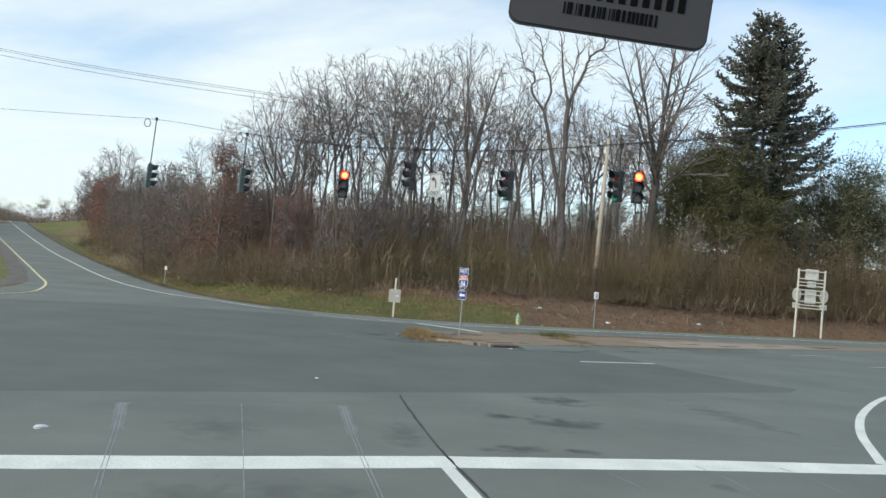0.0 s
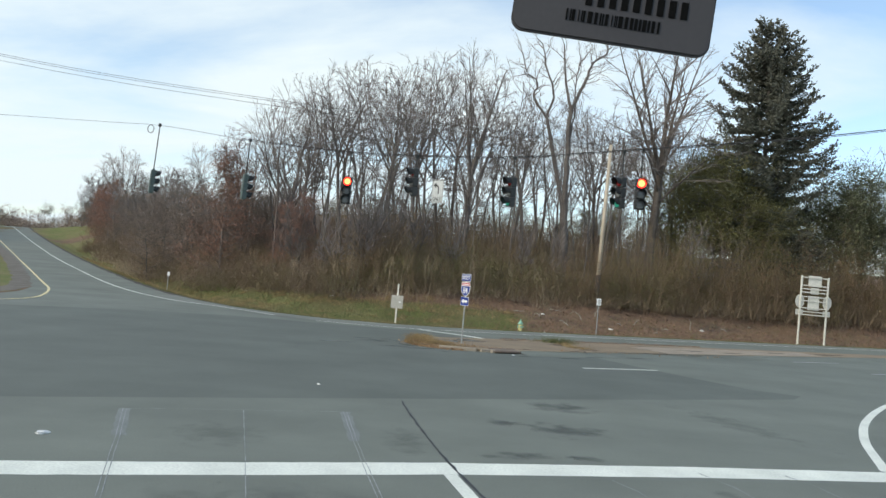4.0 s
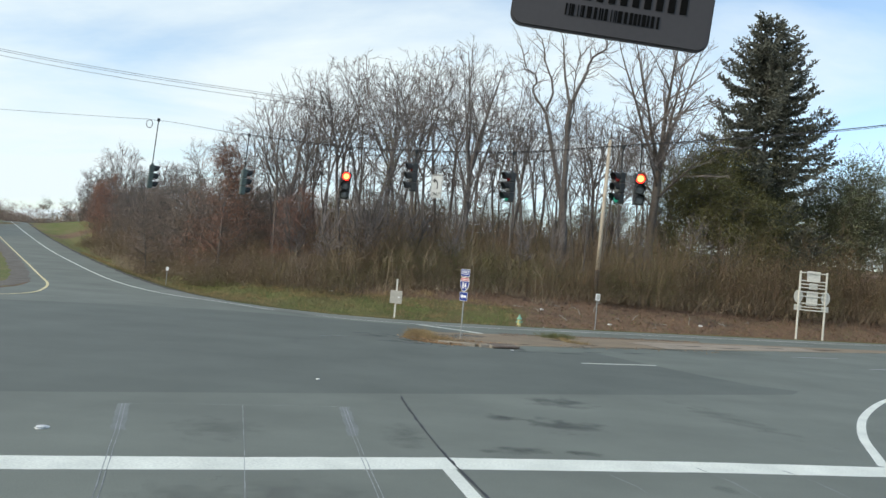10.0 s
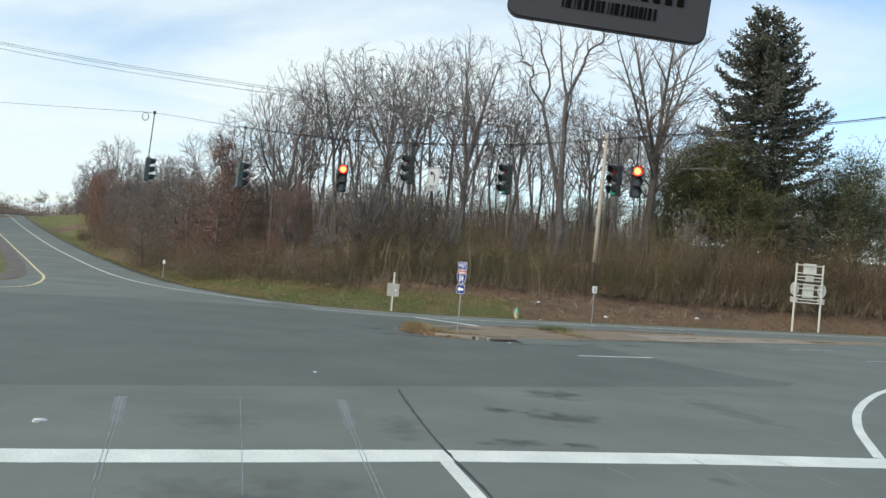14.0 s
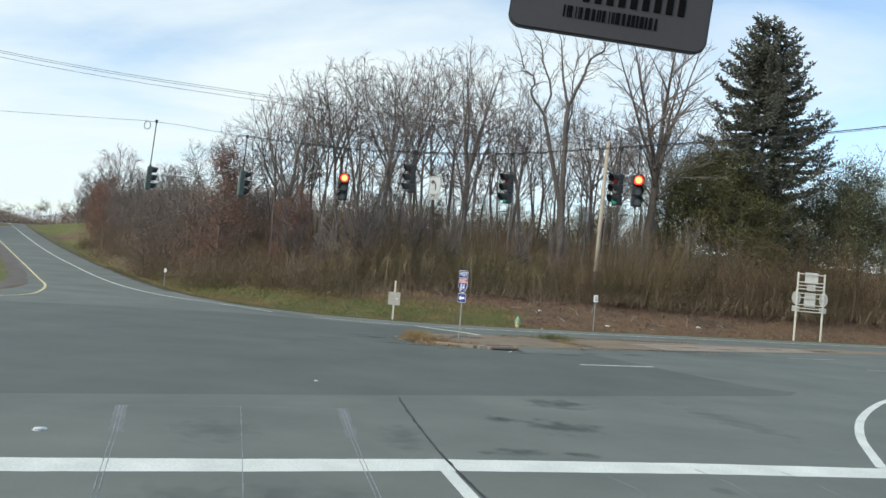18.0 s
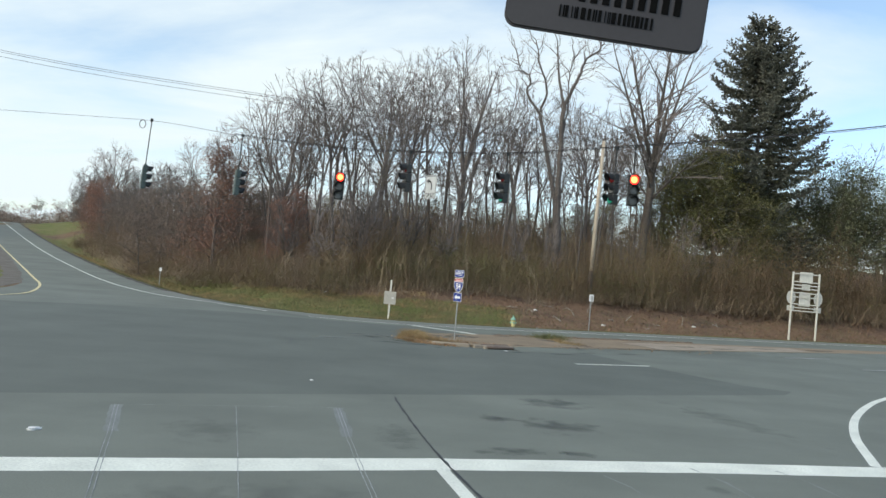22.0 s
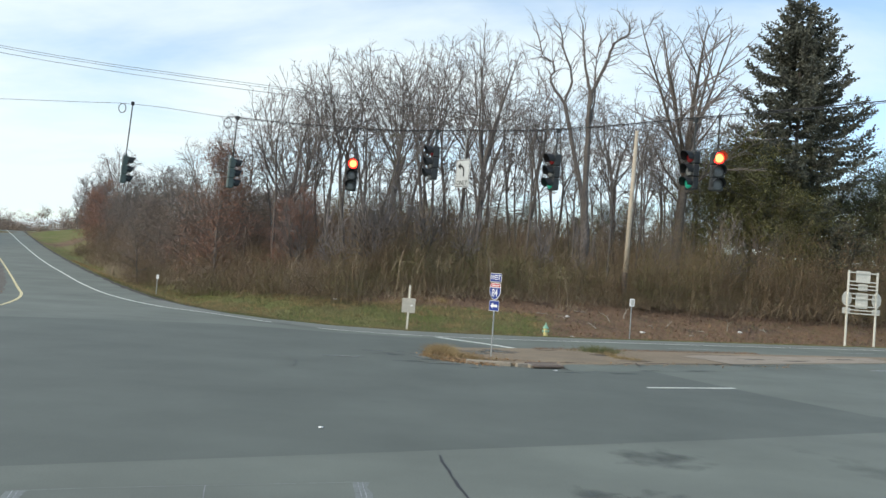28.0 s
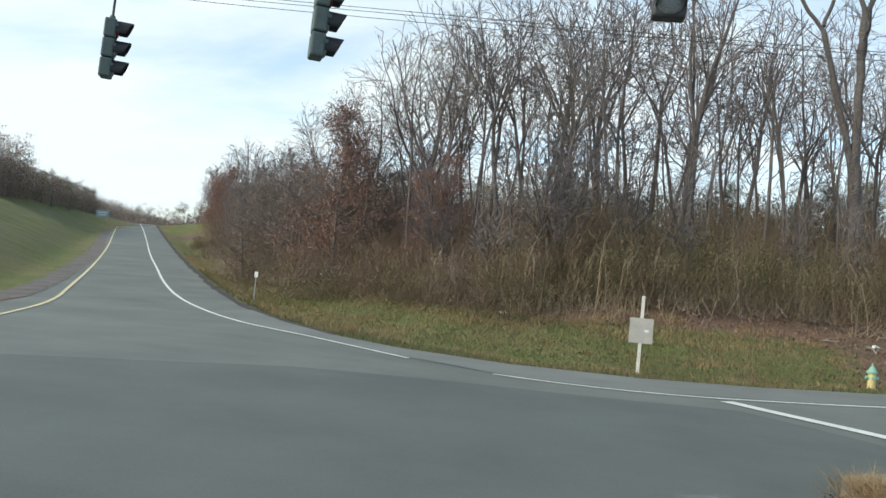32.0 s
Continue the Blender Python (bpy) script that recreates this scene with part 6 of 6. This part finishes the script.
def grow_brush(count=270):
    thicket.sort(key=lambda t: t[0])
    for _, kind, m in thicket[:count]:
        ob = kinds[kind] if kinds[kind] not in used else copy_thing(kinds[kind], Matrix())
        used.add(kinds[kind])
        ob.matrix_basis = m
    masses = {}
    for _, kind, m in thicket[count:]:
        for child in kinds[kind].children:
            me = child.data
            co = np.empty(len(me.vertices) * 3, np.float64)
            me.vertices.foreach_get("co", co)
            a = np.array(m)
            masses.setdefault((child.name.split(".")[0], me.materials[0].name), []).append((co.reshape(-1, 3) @ a[:3, :3].T + a[:3, 3], [tuple(p.vertices) for p in me.polygons], me.materials[0]))
    for (name, _), pieces in masses.items():
        verts, faces, base = [], [], 0
        for co, fs, mat in pieces:
            verts += co.tolist()
            faces += [tuple(i + base for i in f) for f in fs]
            base += len(co)
        tagged(mesh("thicket", verts, faces, mat), "dense winter thicket of stems behind the bank" if name == "stem_mass" else "haze of withered leaves in the thicket behind the bank", "thicket", kind="stuff")


def off_edge(x, d):
    """The point d metres out from the road's far edge at x."""
    y0, y1 = float(np.interp(x, FX, FY)), float(np.interp(x + 0.5, FX, FY))
    nrm = Vector((-(y1 - y0), 0.5)).normalized()
    return x + nrm.x * d, y0 + nrm.y * d


for i in range(290):
    if i < 235:
        x = -40 + 100 * rng.random()
        lo, hi = (11.2, 25) if x > -9 else (5.6, 17)
    else:
        x, lo, hi = -62 + 44 * rng.random(), 3.6, 12
    depth = rng.random() ** 1.15
    px, py = off_edge(x, lo + (hi - lo) * depth)
    if px > 60 or float(beyond(px, py)) < 3.4:
        continue
    mixed = (3, 2, 5, 1, 4, 0.4) if depth < 0.25 else (2, 3, 8, 3, 2, 1.6) if depth < 0.6 else (2, 2, 7, 4, 1, 1.6)
    brush(rng.choices(range(6), mixed)[0], px, py, 1.25, tall=(0.5 + 0.55 * depth) * rng.uniform(0.8, 1.15) * (0.72 + 0.28 * min(1.0, max(0.0, (px + 16) / 10))) * (1 + 0.5 * min(1.0, max(0.0, (px + 6) / 14)) * depth))
for i in range(46):
    x = 14 + 36 * (i + rng.random()) / 46
    x, y = off_edge(x, rng.uniform(10.5, 15) - 1.0 * min(1.0, max(0.0, (x - 26) / 8)))
    brush((6, 0, 3, 8, 6, 4)[i % 6], x, y, 1.25 + 0.55 * min(1.0, max(0.0, (x - 18) / 10)), tall=rng.uniform(0.85, 1.2))
for x, d, s in ((16, 12, 1.2), (18.5, 11.5, 1.4), (20.5, 12, 1.3), (22.5, 11, 1.1), (36.5, 10.5, 1.2), (38.5, 11, 1.3), (0.5, 14, 1.3), (-1.5, 15.5, 1.5), (6.5, 15, 1.5), (10, 15.5, 1.5), (14, 14.5, 1.4), (-5.5, 12, 1.2), (25, 13, 1.2), (2.5, 12.5, 1.0), (5, 13, 1.2), (8.5, 13, 1.1), (-3, 12.5, 1.0), (-8, 9, 0.9), (12, 13, 1.2)):
    px, py = off_edge(x, d)
    brush(7, px, py, s)
for i in range(40):
    px, py = off_edge(20 + 36 * (i + rng.random()) / 40, rng.uniform(10.5, 13.5))
    brush((4, 2, 6, 1, 7)[i % 5], px, py, rng.uniform(1.3, 1.7), tall=rng.uniform(0.9, 1.25))
for i in range(18):
    px, py = off_edge(-12 + 52 * (i + rng.random()) / 18, rng.uniform(10.5, 13.5))
    brush(8, px, py, rng.uniform(0.8, 1.15))
for i in range(20):
    px, py = off_edge(-14 + 40 * (i + rng.random()) / 20, rng.uniform(9.6, 12.5))
    brush(5, px, py, rng.uniform(0.75, 1.05))
for i in range(60):
    px, py = off_edge(-46 + 32 * (i + rng.random()) / 60, rng.uniform(5.2, 10.5))
    if float(beyond(px, py)) > 4.2:
        brush((9, 3, 0, 9, 9, 2)[i % 6], px, py, rng.uniform(1.0, 1.35), tall=rng.uniform(0.5, 0.8))
for i in range(34):
    px, py = off_edge(-62 + 22 * (i + rng.random()) / 34, rng.uniform(5.5, 13))
    if float(beyond(px, py)) > 4.6:
        brush((9, 9, 3, 0)[i % 4], px, py, rng.uniform(1.2, 1.7), tall=rng.uniform(0.7, 1.0))
grow_brush()
# small tangled trees before the wood
tangle = [bare_tree(150 + i, 9.0, 0.09, 0.3, 3, 5, 0.6, fine=0.6, wander=0.1, bark=BARK_PALE, forks=2, label="small tangled bare tree at the wood's edge") for i in range(2)]
for i, (x, d) in enumerate(((-24, 12), (-21, 11), (-17, 11), (-14.5, 13), (-12, 14), (-10, 15), (-8, 13.5), (-5, 16), (-1, 17), (4, 18), (7.5, 17), (14, 17), (17, 16), (24, 16), (28, 13), (33, 14))):
    px, py = off_edge(x, d)
    plant(tangle[i % 2], used, px, py, rng.uniform(0.65, 1.05), rng=rng)


# grass and leaf litter
def blades(name, spots, mat, label, category, low, high, width=0.03, lean=0.35, seed=5):
    rng = random.Random(seed)
    v, f = [], []
    for x, y, z in spots:
        h = rng.uniform(low, high)
        a = rng.uniform(0, 2 * math.pi)
        c, s = math.cos(a) * width, math.sin(a) * width
        dx, dy = rng.gauss(0, lean) * h, rng.gauss(0, lean) * h
        k = len(v)
        v += [(x - c, y - s, z - 0.02), (x + c, y + s, z - 0.02), (x + dx, y + dy, z + h)]
        f.append((k, k + 1, k + 2))
    return tagged(mesh(name, v, f, mat), label, category, kind="stuff")


SMOOTH_EDGE = np.array(soften(FAR_EDGE, 4)).T


def scatter(n, x0, x1, d0, d1, seed, keep=None):
    r = np.random.RandomState(seed)
    x = r.uniform(x0, x1, n)
    y0, y1 = np.interp(x - 0.4, *SMOOTH_EDGE), np.interp(x + 0.4, *SMOOTH_EDGE)
    nx, ny = -(y1 - y0), np.full(n, 0.8)
    y0 = (y0 + y1) / 2
    ln = np.hypot(nx, ny)
    d = d0 + (d1 - d0) * r.uniform(0, 1, n) ** 1.2
    px, py = x + nx / ln * d, y0 + ny / ln * d
    ok = beyond(px, py) > 0.25
    if keep is not None:
        ok &= keep(px, py, r)
    px, py = px[ok], py[ok]
    return np.stack([px, py, land_height(px, py)], -1).tolist()


blades("verge_grass", scatter(90000, -34, 42, 0.3, 8.5, 1, lambda x, y, r: r.uniform(0, 1, len(x)) < 0.12 + grass_amount(x, y)), GRASS, "rough green and straw grass on the verge", "grass", 0.05, 0.13, 0.024)
tufts = scatter(150, -40, 8, 1.0, 9.5, 2) + scatter(170, -44, 8, 6.4, 9.6, 22)
tr = np.random.RandomState(23)
spots = []
for x, y, z in tufts:
    n, w = tr.randint(25, 90), tr.uniform(0.1, 0.32)
    xs, ys = x + tr.normal(0, w * 1.6, n), y + tr.normal(0, w, n)
    spots += np.stack([xs, ys, land_height(xs, ys)], -1).tolist()
blades("dry_verge_grass", spots, GRASS_DRY, "dry straw-coloured grass tufts", "grass", 0.08, 0.26, 0.014)
blades("straw_strip", scatter(9000, -48, -13, 0.5, 4.2, 21), GRASS_DRY, "tan dead grass beside the slip road", "grass", 0.06, 0.24, 0.018)
foot = []
for k in range(46):
    t = (k + tr.uniform(0, 1)) / 46
    x, y = -62 + 33 * t + tr.normal(0, 0.4), float(np.interp(-62 + 33 * t, [-62.6, -52.5, -49.3, -39.1, -31.1, -29], [138.5, 120, 111.6, 94, 80.6, 77])) + tr.normal(0.4, 0.7)
    n = tr.randint(30, 140)
    xs, ys = x + tr.normal(0, 0.5, n), y + tr.normal(0, 0.6, n)
    foot += np.stack([xs, ys, land_height(xs, ys)], -1).tolist()
blades("bleached_grass", foot, DEAD_STRAW, "tall bleached grass along the brush beside the slip road", "grass", 0.35, 1.0, 0.03, 0.5, 27)
# dead grass and leaves on the island
r = np.random.RandomState(6)
spots = []
for cx, cy, sx, sy, n in ((-0.65, 32.2, 0.2, 0.4, 2200), (-0.6, 31.3, 0.22, 0.35, 1800), (-0.1, 30.5, 0.38, 0.2, 700), (0.7, 30.1, 0.4, 0.1, 160)):
    spots += [(float(x), float(y), ISLAND_TOP - 0.05) for x, y in zip(r.normal(cx, sx, n), r.normal(cy, sy, n))]
blades("dead_island_grass", spots, GRASS_DRY, "dead straw-coloured grass on the island nose", "grass", 0.08, 0.33, 0.008, 0.95, 7)
spots = [(float(x), float(y), ISLAND_TOP) for x, y in zip(r.normal(5.7, 0.42, 800), r.normal(35.9, 0.28, 800))]
blades("green_weeds", spots, GRASS, "low green weeds growing on the island", "grass", 0.08, 0.34, 0.009, 0.7, 9)
spots = [(float(x), 35.6 + 0.47 * float(x - 2.9) + float(e), ISLAND_TOP) for x, e in zip(r.uniform(3, 14, 2200), r.normal(-0.15, 0.16, 2200))]
blades("dry_island_grass", spots, LEAF_LITTER, "thin line of dead grass along the island", "grass", 0.03, 0.11, 0.007, 0.9, 10)
# straw blown from the weeds, and leaf dirt lying in the slab's joints
spots = []
for t in np.linspace(0, 1, 700):
    x, y = (float(np.interp(t, [0, 0.4, 0.7, 1], [5.8, 5.9, 6.0, 6.7])), float(np.interp(t, [0, 0.4, 0.7, 1], [35.4, 34.5, 33.7, 33.5])))
    spots.append((x + float(r.normal(0, 0.14)), y + float(r.normal(0, 0.14)), ISLAND_TOP))
blades("straw_tail", spots, GRASS_DRY, "flattened dead straw beside the island weeds", "grass", 0.04, 0.16, 0.01, 1.2, 11)
for line in ([(6.58, 32.35), (8.02, 33.13), (10.5, 34.3), (16, 36.9)], [(5.55, 31.56), (6.27, 32.35), (6.21, 31.46)], [(9.15, 36.31), (9.78, 35.88), (10.38, 34.42)], [(9.78, 37.6), (10.87, 38.0), (12.5, 38.75)]):
    ribbon("slab_joint", line, 0.09, SOIL, ISLAND_TOP + 0.008, "dark dirt-filled joint in the island concrete", "joint", 0.3, 0.5)
loose = Tubes()
lr = random.Random(12)
for k in range(5200):
    t = lr.random() ** 1.5
    cx, cy = float(np.interp(t, [0, 0.3, 0.6, 1], [-0.8, -0.85, -0.35, 1.0])), float(np.interp(t, [0, 0.3, 0.6, 1], [32.4, 31.2, 30.2, 29.7]))
    ox, oy = lr.gauss(0, 0.19), lr.gauss(0, 0.19)
    pile = (0.24 - 0.16 * t) * math.exp(-(ox * ox + oy * oy) / 0.07)
    loose.leaf(Vector((cx + ox, cy + oy, 0.015 + pile * lr.uniform(0.5, 1.0))), Vector((lr.gauss(0, 1), lr.gauss(0, 1), 0.15)), lr.uniform(0.03, 0.075), lr)
for x, y in zip(r.normal(-0.1, 0.45, 420), np.clip(r.normal(30.7, 0.4, 420), 29.75, 33)):
    loose.leaf(Vector((x, y, (ISLAND_TOP if y > 30.2 else 0.0) + 0.03)), Vector((0, 0, 0.05)), lr.uniform(0.05, 0.11), lr)
for k in range(360):
    x = lr.uniform(0.3, 13) if k % 2 else lr.gauss(1.2, 0.7)
    loose.leaf(Vector((x, 30.28 + 0.02 * (x - 0.3) + abs(lr.gauss(0, 0.12)) + (0.44 * (x - 3.2) if x > 3.2 else 0), ISLAND_TOP + 0.015)), Vector((0, 0, 0.03)), lr.uniform(0.04, 0.1), lr)
tagged(loose.make("island_leaves", LEAF_DRY, None), "curled orange fallen leaves by the island kerb", "leaf litter", kind="stuff")


def crumpled(x, y, z, size, seed, label, flat_by=0.5):
    rr = random.Random(seed)
    bm = bmesh.new()
    bmesh.ops.create_icosphere(bm, subdivisions=2, radius=size / 2)
    for vtx in bm.verts:
        vtx.co = Vector((vtx.co.x * 1.3, vtx.co.y * 0.9, vtx.co.z * flat_by)) * rr.uniform(0.65, 1.2)
    ob = part("litter", bm, LITTER)
    ob.matrix_basis = pose(x, y, z + size * 0.2 * flat_by, 0, 0, rr.uniform(0, 360))
    return tagged(ob, label, "litter", "scraps of litter")


crumpled(-5.73, 11.52, 0.0, 0.17, 1, "crumpled white paper scrap lying on the asphalt", 0.35)
crumpled(-2.68, 18.35, 0.0, 0.1, 2, "small white paper scrap on the asphalt", 0.35)
crumpled(3.0, 29.3, 0.0, 0.16, 3, "white litter beside the drain", 0.35)
for i, (x, y, s) in enumerate(((7.2, 50.9, 0.28), (8.6, 50.6, 0.28), (-7.4, 53.5, 0.28), (-8.9, 56.5, 0.28), (7.6, 55.5, 0.28), (12.5, 55.2, 0.3), (20.5, 59.5, 0.28), (15.2, 53.9, 0.25), (-34, 53, 0.4))):
    crumpled(x, y, lz(x, y), s, 20 + i, "white litter in the roadside grass", 0.5)
# fallen branches on the bank
for i, (x, y) in enumerate(((7.3, 54.5), (13.5, 56.5), (14.6, 57.3), (17.5, 58), (10.5, 56), (23, 61), (5.5, 55.5), (9.2, 53.8), (11.8, 57.6), (16.2, 56.2), (19.5, 59.2), (26, 63.5), (8.4, 57.5))):
    rr = random.Random(40 + i)
    tb = Tubes()
    main = limb(rr, Vector((0, 0, 0.05)), Vector((rr.uniform(-1, 1), rr.uniform(-0.3, 0.3), 0.35)), rr.uniform(0.5, 1.1), 5, 0.25, -0.12)
    tb.add(main, [0.04, 0.036, 0.03, 0.024, 0.018, 0.01], 5)
    for k in range(1, 5):
        tw = limb(rr, main[k], side_way(rr, (main[k] - main[k - 1]).normalized(), 0.8), rr.uniform(0.2, 0.4), 3, 0.2, 0.0)
        tb.add(tw, [0.02, 0.016, 0.012, 0.008], 4)
    ob = tb.make("fallen_branch", DEAD_WOOD, None)
    ob.matrix_basis = pose(x, y, lz(x, y))
    tagged(ob, "pale broken branch lying on the leafy bank", "branch", "fallen branches")

v = Tubes()
lr = random.Random(8)
for x, y, z in scatter(15000, -4, 45, 1.8, 15, 3, lambda x, y, r: r.uniform(0, 1, len(x)) > 1.15 * grass_amount(x, y)):
    v.leaf(Vector((x, y, z + 0.03)), Vector((0, 0, 0.1)), lr.uniform(0.1, 0.22), lr)
tagged(v.make("leaf_litter", LEAF_LITTER, None), "brown fallen leaves on the bank", "leaf litter", kind="stuff")

blades("bank_weeds", scatter(9000, -2, 48, 1.2, 11, 17, lambda x, y, r: r.uniform(0, 1, len(x)) < 0.25 + 0.75 * (np.sin(x * 1.7 + 2 * np.sin(y)) > 0.2)), LEAF_LITTER, "low dead weeds and leaf stalks on the bank", "weeds", 0.08, 0.34, 0.014, 0.7, 19)


def hill_sign():
    x, y = -106.8, 175.0
    ob = empty("guide_sign", pose(x, y, lz(x, y), 0, 0, 32), "small pale green guide sign far up the slip road", "road sign")
    part("post", box(bmesh.new(), (0.1, 0.1, 2.4), (-0.85, 0.06, 1.2)), STEEL, ob)
    part("post", box(bmesh.new(), (0.1, 0.1, 2.4), (0.85, 0.06, 1.2)), STEEL, ob)
    p = part("panel", plate(bmesh.new(), rounded(2.6, 1.5, 0.1), 0.02, pose(0, 0, 2.2)), GREEN_SIGN, ob)
    part("legend_bar", plate(bmesh.new(), rounded(1.9, 0.26, 0.02), 0.01, pose(0, -0.012, 2.45)), WHITE, p)
    part("legend_bar", plate(bmesh.new(), rounded(1.5, 0.26, 0.02), 0.01, pose(0, -0.012, 1.95)), WHITE, p)


hill_sign()

# ---- toll tag under the windscreen top ----
def toll_tag():
    right, ahead, up = Vector((0.9971, -0.0069, 0.076)), Vector((0.0047, 0.9996, 0.0285)), Vector((-0.0762, -0.028, 0.9967))
    m = Matrix((right, ahead, up)).transposed().to_4x4()
    lo = Vector((0.0225, 0.3418, 2.8942))
    tilt = m @ pose(0, 0, 0, 0, 8.9, 0)
    ob = empty("toll_tag", Matrix.Translation(lo) @ tilt, "grey plastic toll tag, coloured dark for cab shade, with barcode, hung under the windscreen's top", "toll tag")
    W, H = 0.0905, 0.076
    bm = plate(bmesh.new(), [(x + W / 2, z + H / 2) for x, z in rounded(W, H, 0.006, 8)], 0.0032)
    bmesh.ops.bevel(bm, geom=[e for e in bm.edges if abs(e.verts[0].co.y - e.verts[1].co.y) < 1e-6], offset=0.0009, segments=2, affect="EDGES")
    body = part("case", bm, TAG, ob)
    rng = random.Random(3)
    bm = bmesh.new()
    x = 0.0245
    while x < 0.0675:
        w = rng.choice((0.0004, 0.0007, 0.001, 0.0014))
        box(bm, (w, 0.0004, 0.0052), (x, -0.0003, 0.0102))
        x += w + rng.choice((0.0004, 0.0006, 0.001))
    tagged(part("barcode", bm, TAG_INK, body), kind="stuff")
    for i in range(9):
        part("printed_bar", box(bmesh.new(), (0.0031, 0.0004, 0.0078), (0.0335 + i * 0.0054, -0.0003, 0.0195), bevel=0.0001), TAG_INK, body)


toll_tag()
